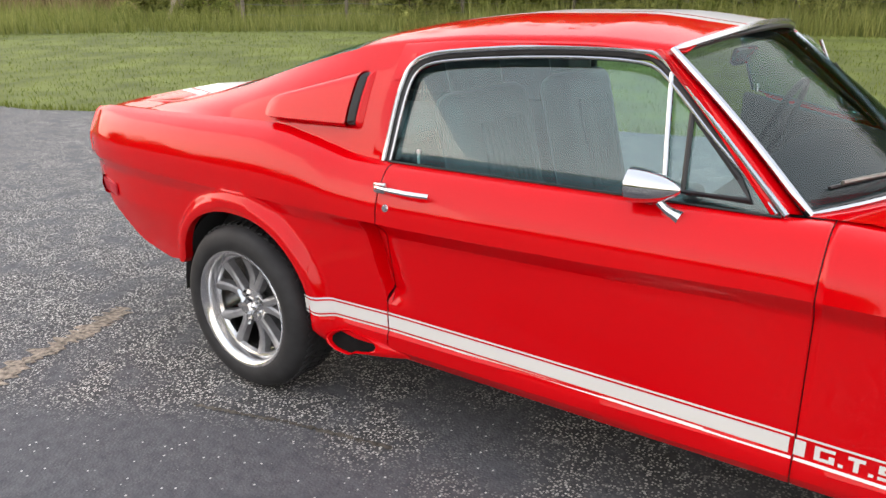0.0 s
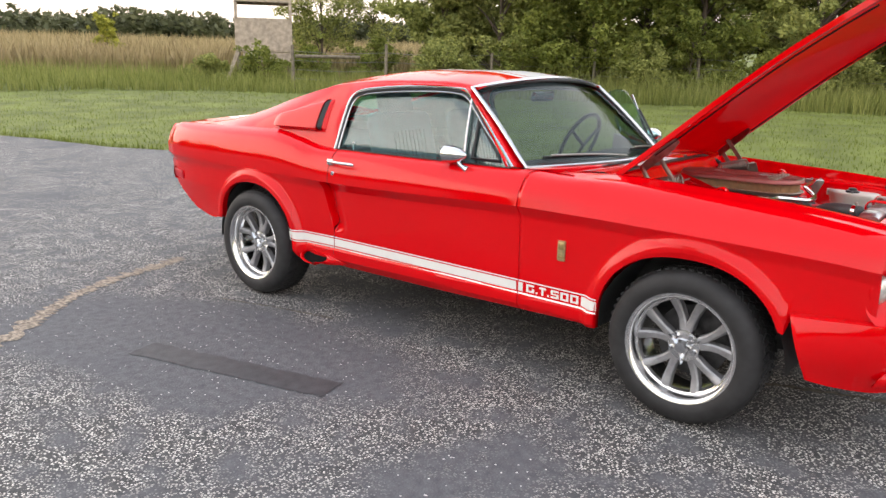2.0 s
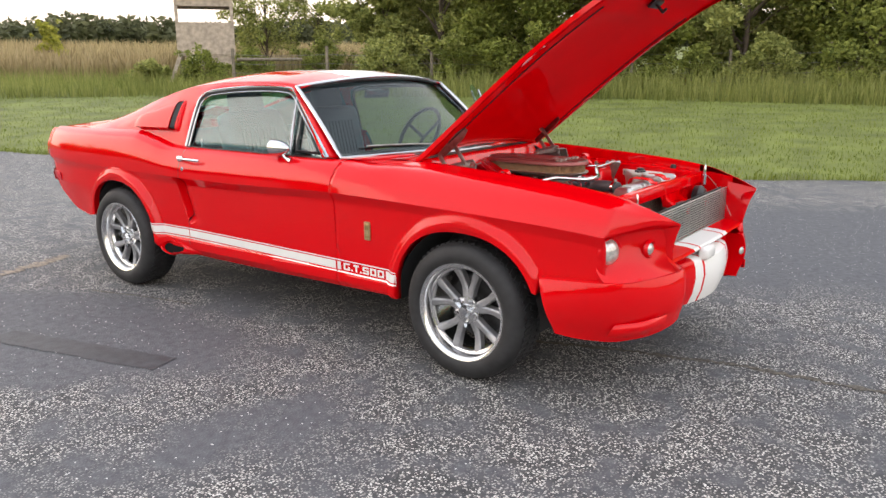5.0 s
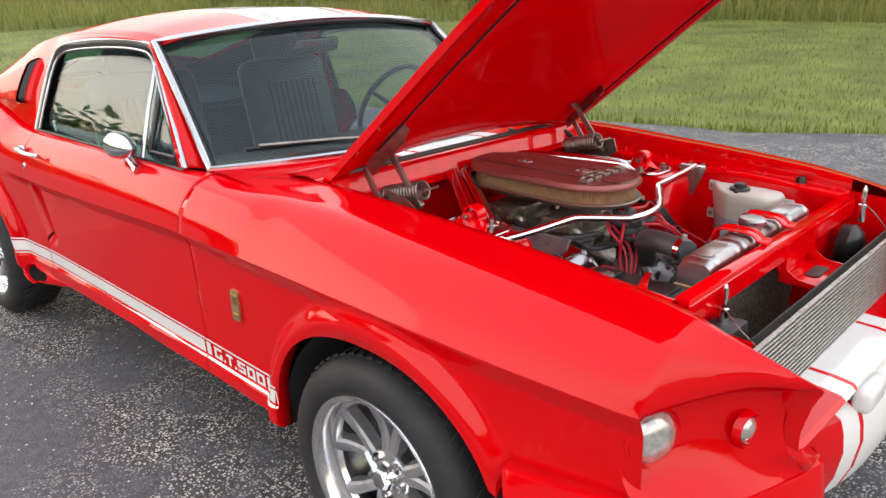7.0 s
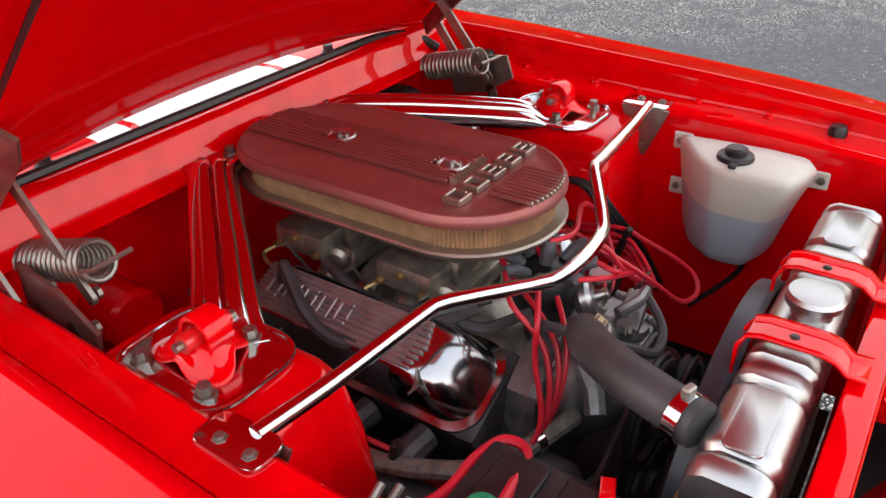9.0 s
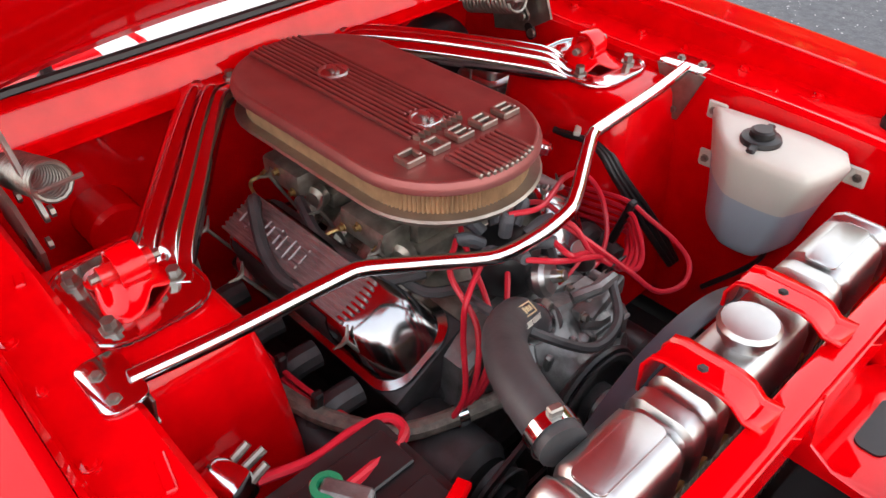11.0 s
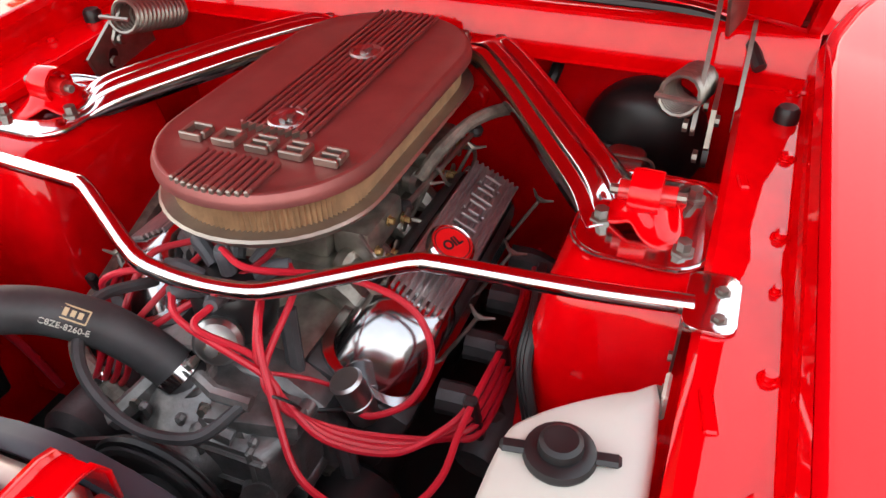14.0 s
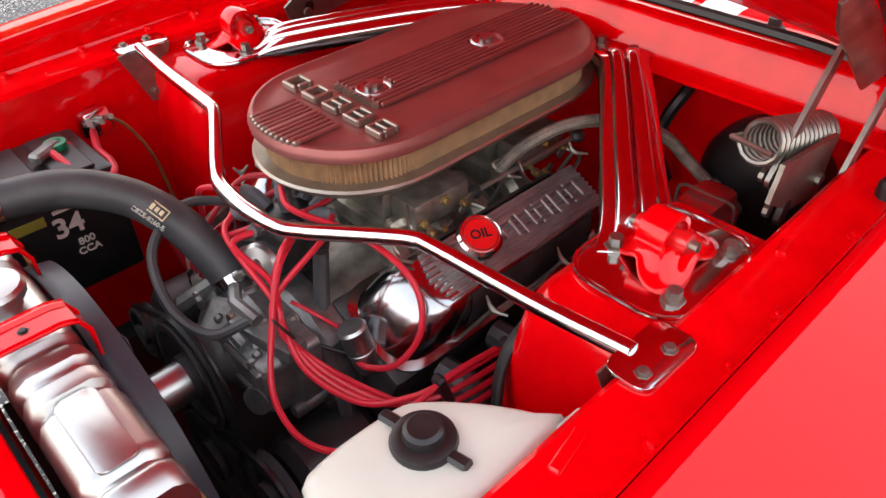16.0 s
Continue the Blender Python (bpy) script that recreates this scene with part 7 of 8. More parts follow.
# shroud: a plain ring behind the radiator, open to the fan
bm = bmesh.new()
rows = []
for k in range(37):
    a = radians(-30 + 240 * k / 36)
    cy, cz = math.cos(a), math.sin(a)
    rows.append([Vector((x, 0.264 * g * cy, 0.598 + 0.264 * g * cz)) for x, g in ((0.434, 0.975), (0.435, 0.982), (0.450, 0.99), (0.466, 1.0))])
grid(bm, rows)
solid(part("fan_shroud", bm, M_SHROUD, CAR, "dark blue-grey fan shroud", angle=50), 0.004)
FAN = None
for k in range(6):
    a = radians(60 * k + 20)
    m = frame_of((0.440, 0, 0.625), (1, 0, 0), (0, math.cos(a), math.sin(a)))
    bm = bmesh.new()
    rows = [[m @ Vector((r, w * c, 0.010 * c)) for c in (-1, -0.5, 0, 0.5, 1)] for r, w in ((0.03, 0.018), (0.06, 0.026), (0.12, 0.042), (0.20, 0.050), (0.215, 0.044))]
    grid(bm, rows)
    ob = solid(part("fan" if k == 0 else "blade", bm, M_DARKMET, CAR if k == 0 else FAN, "dark bladed cooling fan" if k == 0 else ""), 0.002)
    FAN = FAN or ob

# ---- engine ----
bm = bmesh.new()
box(bm, (0.52, 0.30, 0.26), Matrix.Translation((-0.06, 0, 0.52)), 0.02)
ENGINE = part("engine_block", bm, M_DARKMET, CAR, "dark cast engine block")
for s in (-1, 1):
    tilt = Matrix.Translation((-0.040, s * 0.198, 0.776)) @ Matrix.Rotation(-s * radians(27), 4, "X")
    bm = bmesh.new()
    box(bm, (0.44, 0.150, 0.13), tilt @ Matrix.Translation((0.0, 0.0, -0.150)), 0.012)
    part("cylinder_head", bm, M_DARKMET, ENGINE)
    # finned cover with a broad flange and a rounded polished nose
    bm = bmesh.new()
    rows = []
    for z, hx, hy, r in ((-0.088, 0.214, 0.073, 0.045), (-0.080, 0.214, 0.073, 0.045), (-0.078, 0.206, 0.062, 0.045), (-0.050, 0.203, 0.058, 0.045), (-0.022, 0.197, 0.053, 0.045), (-0.008, 0.188, 0.047, 0.042), (-0.002, 0.178, 0.042, 0.038), (0.0, 0.165, 0.036, 0.032)):
        slope = 0.042 * max(0.0, (z + 0.080) / 0.080) ** 1.4
        rows.append([tilt @ Vector((x - slope * max(0.0, x / hx) ** 2, y, z)) for x, y in rounded(2 * hx, 2 * hy, r, 7)])
    loft(bm, rows, True, True)
    cover = part("valve_cover", bm, M_POLISH, CAR, "finned aluminium valve cover with a polished nose", angle=40)
    for k in range(9):
        yy = -0.0352 + 0.0088 * k
        front = 0.134 - 0.010 * abs(k - 4) / 4
        bm = bmesh.new()
        box(bm, (front + 0.185, 0.0046, 0.007), tilt @ Matrix.Translation(((front - 0.185) / 2, yy, 0.0030 - 0.0015 * (abs(k - 4) == 4))), 0.0015, 1)
        part("fin", bm, M_VALVE, cover)
    bm = bmesh.new()
    prism(bm, rounded(0.295, 0.074, 0.012), 0.0018, tilt @ Matrix.Translation((-0.038, 0.0, -0.0006)))
    part("painted_field", bm, M_VALVE, cover)
    for d in (-1, 1):
        bm = bmesh.new()
        grid(bm, [[tilt @ Vector((x, d * y, z)) for y, z in ((0.0425, -0.0005), (0.0485, -0.0070), (0.0545, -0.022), (0.0595, -0.050), (0.0632, -0.0765))] for x in np.linspace(-0.150, 0.095, 9)])
        part("painted_side", bm, M_DARKMET, cover)
    # row of raised block shapes
    for k in range(5):
        x = -0.150 + 0.034 * k
        bm = bmesh.new()
        for dx, dy, w, h in ((0, 0.015, 0.024, 0.005), (0, -0.015, 0.024, 0.005), (-0.010, 0, 0.005, 0.034), (0.010, 0, 0.005, 0.034 if k % 2 else 0.018)):
            box(bm, (w, h, 0.004), tilt @ Matrix.Translation((x + dx, dy, 0.0072)), 0.001, 1)
        part("raised_block", bm, M_VALVE, cover)
    # breather stub, wing bolts
    for x, yy in ((-0.17, 0.068), (-0.03, 0.068), (0.11, 0.068), (0.17, -0.045), (-0.06, -0.068), (-0.19, -0.05)):
        base = tilt @ Vector((x, yy, -0.08))
        tip = tilt @ Vector((x - 0.025, yy * 1.10, -0.002))
        bm = bmesh.new()
        tube(bm, [base, tip], 0.003, 6)
        wb = part("cover_stud", bm, M_STEEL, cover)
        bm = bmesh.new()
        d = (tip - base).normalized()
        q = d.cross(Vector((1, 0.3, 0))).normalized()
        tube(bm, [tip - q * 0.019 + d * 0.010, tip - q * 0.007 + d * 0.002, tip, tip + q * 0.007 + d * 0.002, tip + q * 0.019 + d * 0.010], 0.0035, 6, radii=[0.0016, 0.0030, 0.0052, 0.0030, 0.0016])
        part("wing_nut", bm, M_STEEL, wb)
# left: oil filler cap, right: breather boot
c0 = Vector((0.023, 0.209, 0.802))
nrm = Vector((0.12, 0.45, 0.885)).normalized()
mo = frame_of(c0, nrm) @ Matrix.Scale(0.82, 4)
bm = bmesh.new()
lathe(bm, [(0.026, -0.01), (0.026, 0.016), (0.036, 0.022), (0.037, 0.036), (0.033, 0.041), (0.031, 0.039), (0.0, 0.039)], mo, 32)
OIL = part("oil_cap", bm, M_CHROME, CAR, "round oil filler cap with red face")
bm = bmesh.new()
lathe(bm, [(0.030, 0.0385), (0.030, 0.0405), (0.0, 0.0405)], mo, 32)
part("cap_face", bm, M_OILRED, OIL)
bm = bmesh.new()
tube(bm, [mo @ Vector((0.0275 * math.cos(a), 0.0275 * math.sin(a), 0.0408)) for a in np.linspace(0, 2 * math.pi, 36, endpoint=False)], 0.0007, 4, closed=True)
part("cap_ring", bm, M_BLACK, OIL)
view_up = Vector((-0.62, -0.55, 0.30))
side_v = view_up.cross(nrm).normalized()
upv = nrm.cross(side_v).normalized()
mt = Matrix(((side_v.x, upv.x, nrm.x, 0), (side_v.y, upv.y, nrm.y, 0), (side_v.z, upv.z, nrm.z, 0), (0, 0, 0, 1)))
mt = mt @ Matrix.Rotation(radians(24), 4, "Z")
mt.translation = c0 + nrm * 0.0336
writing("cap_lettering", "OIL", 0.018, mt, M_BLACK, OIL, 0.0005, 0.0004)
bm = bmesh.new()
tube(bm, smooth_line([(-0.185, -0.190, 0.785), (-0.175, -0.192, 0.815), (-0.155, -0.205, 0.822), (-0.09, -0.232, 0.775), (-0.02, -0.225, 0.755), (0.06, -0.16, 0.775), (0.11, -0.10, 0.79)], 6), 0.010, 8)
part("breather_hose", bm, M_HOSE, CAR, "black breather hose on the valve cover")

# intake, carburettors
bm = bmesh.new()
rows = []
for x, w, z in ((-0.26, 0.07, 0.70), (-0.22, 0.11, 0.735), (0.05, 0.115, 0.735), (0.12, 0.10, 0.715), (0.20, 0.06, 0.69)):
    rows.append([Vector((x, -w, 0.62)), Vector((x, -w, z - 0.02)), Vector((x, -w + 0.03, z)), Vector((x, w - 0.03, z)), Vector((x, w, z - 0.02)), Vector((x, w, 0.62))])
loft(bm, rows, True, True)
INTAKE = part("intake_manifold", bm, M_CARB, CAR, "cast aluminium intake manifold", angle=40)
for x in (-0.19, -0.11, -0.03, 0.05):
    for s in (-1, 1):
        bm = bmesh.new()
        tube(bm, smooth_line([(x, s * 0.03, 0.755), (x + 0.005, s * 0.08, 0.745), (x + 0.01, s * 0.125, 0.705)], 4), 0.024, 10)
        part("runner", bm, M_CARB, INTAKE)
for cx in (-0.215, -0.005):
    bm = bmesh.new()
    box(bm, (0.15, 0.15, 0.030), Matrix.Translation((cx, 0, 0.770)), 0.006)
    box(bm, (0.125, 0.135, 0.045), Matrix.Translation((cx, 0, 0.806)), 0.010, 2)
    carb = part("carburettor", bm, M_CARB, CAR, "cast metal carburettor under the air cleaner")
    for s in (-1, 1):
        bm = bmesh.new()
        box(bm, (0.105, 0.055, 0.045), Matrix.Translation((cx, s * 0.095, 0.808)), 0.010, 2)
        part("float_bowl", bm, M_CARB, carb)
        for dx in (-0.04, 0.0, 0.04):
            bolt((cx + dx, s * 0.124, 0.808 + 0.012 * math.cos(dx * 60)), (0, s, 0), 0.005, carb, M_BRASS, 0.008)
        bm = bmesh.new()
        lathe(bm, [(0.020, 0), (0.020, 0.014), (0.012, 0.02), (0.0, 0.02)], frame_of((cx + 0.055, s * 0.085, 0.785), (0.3, s, 0)), 14)
        part("diaphragm", bm, M_CARB, carb)
        bm = bmesh.new()
        tube(bm, smooth_line([(cx - 0.05, s * 0.12, 0.79), (cx - 0.06, s * 0.145, 0.78), (cx - 0.02, s * 0.15, 0.765), (cx + 0.06, s * 0.13, 0.762)], 5), 0.0035, 6)
        part("fuel_pipe", bm, M_BRASS if s < 0 else M_STEEL, carb)
bm = bmesh.new()
tube(bm, [(-0.068, 0.118, 0.800), (-0.247, 0.156, 0.833)], 0.0042, 8)
rod = part("throttle_rod", bm, M_STEEL, CAR, "thin threaded throttle rod")
for p, r in (((-0.068, 0.118, 0.800), 0.011), ((-0.247, 0.156, 0.833), 0.012)):
    bm = bmesh.new()
    lathe(bm, [(0.0, -r), (r * 0.8, -r * 0.6), (r, 0), (r * 0.8, r * 0.6), (0, r)], frame_of(p, (0, 0, 1)), 10)
    part("rod_end", bm, M_DARKMET, rod)

for cx in (-0.215, -0.005):
    for sx, z, yy in ((0.03, 0.785, 0.135), (-0.035, 0.800, 0.130), (0.0, 0.770, 0.128)):
        bm = bmesh.new()
        prism(bm, rounded(0.034, 0.012, 0.005), 0.003, frame_of((cx + sx, yy, z), (0, 1, 0.1), (0.7, 0, 0.7 if sx > 0 else -0.5)), 0.001)
        lv = part("throttle_lever", bm, M_STEEL, CAR, "zinc throttle lever")
        bolt((cx + sx + 0.010, yy + 0.003, z + 0.008), (0, 1, 0), 0.004, lv, M_BRASS, 0.010)
    bm = bmesh.new()
    tube(bm, smooth_line([(cx + 0.06, 0.115, 0.835), (cx + 0.075, 0.140, 0.82), (cx + 0.06, 0.152, 0.79), (cx - 0.02, 0.150, 0.775)], 5), 0.0028, 6)
    part("fuel_pipe", bm, M_STEEL, CAR, "thin bent fuel pipe")

# air cleaner
LID_Z, TRAY_Z = 0.944, 0.886
AC_X, AC_HX, AC_HY = -0.105, 0.280, 0.137
bm = bmesh.new()
rows = []
for grow, z in ((0.004, LID_Z - 0.016), (0.005, LID_Z - 0.010), (0.003, LID_Z - 0.005), (0.0, LID_Z + 0.001), (-0.003, LID_Z + 0.0022), (-0.006, LID_Z + 0.0015), (-0.008, LID_Z), (-0.03, LID_Z)):
    rows.append([Vector((x, y, z)) for x, y in stadium(AC_X, AC_HX + grow, AC_HY + grow, 20)])
loft(bm, rows, True, True)
LID = part("air_cleaner", bm, M_LID, CAR, "oval finned air cleaner, lid coloured with the bonnet's red reflection", angle=40)
RIBS = [-0.0475 + 0.0095 * k for k in range(11)]
for yy in RIBS:
    if abs(yy) < 0.015:
        continue  # the three middle ribs stop at the nuts
    reach = AC_HX - AC_HY + math.sqrt(AC_HY**2 - yy**2)
    for xa, xb in ((AC_X - reach + 0.004, 0.030), (0.098, AC_X + reach - 0.001)):
        bm = bmesh.new()
        box(bm, (xb - xa, 0.0055, 0.0065), Matrix.Translation(((xa + xb) / 2, yy, LID_Z + 0.0035)), 0.0016, 1)
        part("rib", bm, M_LID, LID)
for xa, xb in ((AC_X - 0.27, -0.240), (-0.184, -0.022), (0.098, 0.170)):
    bm = bmesh.new()
    box(bm, (xb - xa, 0.0085, 0.0065), Matrix.Translation(((xa + xb) / 2, 0, LID_Z + 0.0035)), 0.0016, 1)
    part("rib", bm, M_LID, LID)
    for yy in (-0.0098, 0.0098):
        bm = bmesh.new()
        box(bm, (xb - xa, 0.0055, 0.0065), Matrix.Translation(((xa + xb) / 2, yy, LID_Z + 0.0035)), 0.0016, 1)
        part("rib", bm, M_LID, LID)
for k in range(9):
    bm = bmesh.new()
    prism(bm, [(0.0, -0.0045), (0.010, 0.0), (0.0, 0.0045)], 0.007, Matrix.Translation((0.032, -0.040 + 0.010 * k, LID_Z)))
    part("rib_end", bm, M_TRAY, LID)
for k in range(11):
    bm = bmesh.new()
    yy = -0.0475 + 0.0095 * k
    reach = AC_X + AC_HX - AC_HY + math.sqrt(AC_HY**2 - yy**2)
    box(bm, (0.010, 0.0062, 0.0075), Matrix.Translation((reach - 0.004, yy, LID_Z + 0.0028)), 0.0015, 1)
    part("rib_nose", bm, M_TRAY, LID)
# row of raised block shapes across the lid
for k in range(5):
    y = -0.083 + 0.0450 * k
    bm = bmesh.new()
    for dx, dy, w, h in ((0.013, 0, 0.006, 0.030), (-0.013, 0, 0.006, 0.030), (0, -0.013, 0.030, 0.006), (0, 0.013, 0.030 if k % 2 else 0.016, 0.006)) + (((0, 0, 0.005, 0.028),) if k > 1 else ()):
        box(bm, (w, h, 0.010), Matrix.Translation((0.070 + dx, y + dy, LID_Z + 0.005)), 0.0015, 1)
    part("raised_block", bm, M_TRAY, LID, "raised bare metal block shape")
for x in (-0.212, 0.006):
    m = frame_of((x, 0.003, LID_Z + 0.001), (0, 0, 1))
    bm = bmesh.new()
    lathe(bm, [(0.024, 0.0), (0.026, 0.004), (0.024, 0.0065), (0.021, 0.0055), (0.0195, 0.0035), (0.0, 0.0035)], m, 24)
    tube(bm, [(x - 0.013, 0.003, LID_Z + 0.008), (x, 0.003, LID_Z + 0.010), (x + 0.013, 0.003, LID_Z + 0.008)], 0.0045, 8)
    lathe(bm, [(0.006, 0.0), (0.006, 0.012), (0.0, 0.013)], m, 8)
    part("lid_nut", bm, M_ALU, LID)
bm = bmesh.new()
rows = []
for grow, z in ((-0.05, TRAY_Z - 0.022), (-0.004, TRAY_Z - 0.012), (0.004, TRAY_Z - 0.002), (0.007, TRAY_Z + 0.001), (0.004, TRAY_Z + 0.004), (-0.010, TRAY_Z + 0.003)):
    rows.append([Vector((x, y, z)) for x, y in stadium(AC_X, AC_HX + grow, AC_HY + grow, 20)])
loft(bm, rows, True, True)
part("tray", bm, M_TRAY, LID, "bronze grey air cleaner tray", angle=40)
# pleated filter with screen
bm = bmesh.new()
line = stadium(AC_X, AC_HX - 0.012, AC_HY - 0.012, 60)
fine = []
for i in range(len(line)):
    a, b = Vector((*line[i], 0)), Vector((*line[(i + 1) % len(line)], 0))
    steps = max(1, int((b - a).length / 0.0027))
    for j in range(steps):
        fine.append(a.lerp(b, j / steps))
ctr = Vector((AC_X, 0, 0))
low, high = [], []
for i, p in enumerate(fine):
    nd = Vector((max(abs(p.x - AC_X) - (AC_HX - AC_HY), 0) * (1 if p.x > AC_X else -1), p.y, 0))
    nd = nd.normalized() if nd.length > 1e-6 else Vector((0, 1, 0))
    q = p - nd * (0.005 if i % 2 else 0.0)
    low.append(Vector((q.x, q.y, TRAY_Z + 0.002)))
    high.append(Vector((q.x, q.y, LID_Z - 0.010)))
loft(bm, [low, high], True, False)
part("filter", bm, M_FILTER, LID, "pleated paper filter", smooth=False)

# distributor with leads
DX, DZ = 0.165, 0.83
bm = bmesh.new()
lathe(bm, [(0.030, -0.14), (0.030, -0.06), (0.046, -0.055), (0.050, -0.035), (0.050, 0.0), (0.044, 0.010), (0.030, 0.014), (0.0, 0.016)], frame_of((DX, 0.0, DZ - 0.02), (0, 0, 1)), 28)
DIST = part("distributor", bm, M_BLACK, CAR, "black distributor cap with angled lead boots")
ports = []
for k in range(9):
    if k == 8:
        p, d = Vector((DX, 0, DZ)), Vector((0.1, 0, 1))
    else:
        a = radians(45 * k + 20)
        p = Vector((DX + 0.034 * math.cos(a), 0.034 * math.sin(a), DZ - 0.008))
        d = Vector((math.cos(a) * 0.75, math.sin(a) * 0.75, 0.55))
    d.normalize()
    bm = bmesh.new()
    tube(bm, smooth_line([p, p + d * 0.018, p + d * 0.034 + Vector((0, 0, -0.004)), p + d * 0.048 + Vector((0, 0, -0.010))], 3), 0.009, 10, radii=[0.010] * 4 + [0.0105] * 3 + [0.009] * 2 + [0.008])
    part("lead_boot", bm, M_BOOT, DIST)
    ports.append(p + d * 0.046 + Vector((0, 0, -0.010)))


def lead(pts, r=0.0042, material=None, name="ignition_lead", label="red ignition lead"):
    bm = bmesh.new()
    tube(bm, smooth_line(pts, 8), r, 8)
    return part(name, bm, material or M_WIRE, CAR, label)


# left bank: bundled, looped down and back along the cover
for i, k in enumerate((0, 1, 2, 7)):
    d = 0.011 * i
    lead([ports[k], ports[k] + Vector((0.03, 0.012 * i, -0.006)), (0.248 + 0.004 * i, 0.080 + 0.008 * i, 0.798 - d * 0.4), (0.265 + 0.002 * i, 0.119 + 0.003 * i, 0.769 - d * 0.4), (0.272 - 0.010 * i, 0.170 + 0.004 * i, 0.728 - d * 0.5), (0.245 - 0.012 * i, 0.235 + 0.004 * i, 0.702 - d * 0.4), (0.205 - 0.006 * i, 0.278, 0.712 - d), (0.160, 0.298 + 0.003 * i, 0.722 - 0.017 * i), (0.045, 0.298 + 0.003 * i, 0.705 - 0.017 * i), (-0.06 - 0.03 * i, 0.29, 0.690 - 0.012 * i), (-0.14 - 0.03 * i, 0.27, 0.65)])
lead([ports[1], (0.240, 0.085, 0.815), (0.285, 0.125, 0.765), (0.318, 0.165, 0.718), (0.326, 0.225, 0.700), (0.305, 0.275, 0.700), (0.262, 0.298, 0.708), (0.210, 0.300, 0.724), (0.160, 0.303, 0.735), (0.08, 0.302, 0.722)])
lead([ports[8], (0.185, 0.05, 0.862), (0.150, 0.145, 0.850), (0.135, 0.215, 0.815), (0.150, 0.245, 0.765), (0.178, 0.230, 0.715), (0.195, 0.190, 0.690), (0.198, 0.165, 0.690)], label="red coil lead looping over the cover")
# right bank
for i, k in enumerate((3, 4, 5, 6)):
    lead([ports[k], ports[k] + Vector((0.045 - 0.004 * i, -0.018 * i - 0.01, -0.012)), (0.238 - 0.004 * i, -0.075 - 0.022 * i, 0.775), (0.250, -0.125 - 0.014 * i, 0.690), (0.225, -0.185 - 0.01 * i, 0.635), (0.17, -0.255, 0.640 - 0.012 * i), (0.07, -0.295 - 0.004 * i, 0.672 - 0.014 * i), (-0.06, -0.305, 0.690 - 0.014 * i), (-0.15, -0.29, 0.66)])
for k, (x, y, z) in enumerate(((0.160, 0.300, 0.697), (0.045, 0.300, 0.678), (0.10, -0.300, 0.655), (0.02, -0.302, 0.668))):
    bm = bmesh.new()
    box(bm, (0.013, 0.016, 0.105), pose(x, y, z - 0.005, 0, 18 if y > 0 else 14, 0), 0.003, 1)
    part("lead_separator", bm, M_BLACK, CAR, "black plastic lead separator")
bm = bmesh.new()
tube(bm, [Vector((0.268 + 0.014 * math.cos(a) * 0.6, 0.124 + 0.018 * math.sin(a), 0.764 + 0.016 * math.cos(a))) for a in np.linspace(0, 6.283, 20, endpoint=False)], 0.002, 5, closed=True)
part("lead_tie", bm, M_BLACK, CAR)
# coil
bm = bmesh.new()
mc = frame_of((0.180, 0.170, 0.667), (0.15, -0.25, 0.95))
lathe(bm, [(0.018, 0.0), (0.0195, 0.004), (0.0195, 0.028), (0.0205, 0.029), (0.0205, 0.032), (0.0195, 0.033), (0.0195, 0.064), (0.0205, 0.066), (0.0175, 0.070), (0.0, 0.070)], mc, 26)
part("ignition_coil", bm, M_ALU, CAR, "chrome ignition coil")
# thermostat housing, water pump, pulleys, belts
bm = bmesh.new()
lathe(bm, [(0.036, -0.05), (0.036, -0.01), (0.030, 0.0), (0.029, 0.03), (0.0, 0.03)], frame_of((0.246, 0.005, 0.705), (0.10, -0.55, 0.8)), 20)
part("thermostat_housing", bm, M_CAST, CAR, "cast thermostat housing")
for pts, nm in (([(0.272, 0.02, 0.768), (0.290, 0.055, 0.775), (0.285, 0.095, 0.768)], "temperature_sender"),):
    bm = bmesh.new()
    tube(bm, pts, 0.009, 8)
    part(nm, bm, M_CAST, CAR)
bm = bmesh.new()
rows = []
for x, w, h in ((0.215, 0.10, 0.085), (0.255, 0.105, 0.09), (0.285, 0.08, 0.07), (0.315, 0.045, 0.045), (0.335, 0.036, 0.036)):
    rows.append([Vector((x, -0.01 + w * math.cos(a) * (1.15 if math.cos(a) > 0 else 0.9), 0.655 + h * math.sin(a))) for a in np.linspace(0, 6.283, 20, endpoint=False)])
loft(bm, rows, True, True)
PUMP = part("water_pump", bm, M_CAST, CAR, "grey cast water pump housing", angle=35)
bm = bmesh.new()
rows = []
for x, g in ((0.225, 1.04), (0.262, 1.04), (0.266, 0.97), (0.296, 0.90), (0.306, 0.80), (0.308, 0.62)):
    rows.append([Vector((x, 0.062 + g * y, 0.668 + g * z)) for y, z in rounded(0.135, 0.105, 0.022)])
loft(bm, rows, True, True)
part("pump_casting", bm, M_CAST, PUMP, "boxy ribbed front casting", angle=30)
for y, z, w, h in ((0.062, 0.700, 0.105, 0.008), (0.062, 0.655, 0.105, 0.008), (0.030, 0.675, 0.008, 0.085), (0.095, 0.675, 0.008, 0.085)):
    bm = bmesh.new()
    box(bm, (0.020, w, h), Matrix.Translation((0.302, y, z)), 0.003, 1)
    part("pump_rib", bm, M_CAST, PUMP)
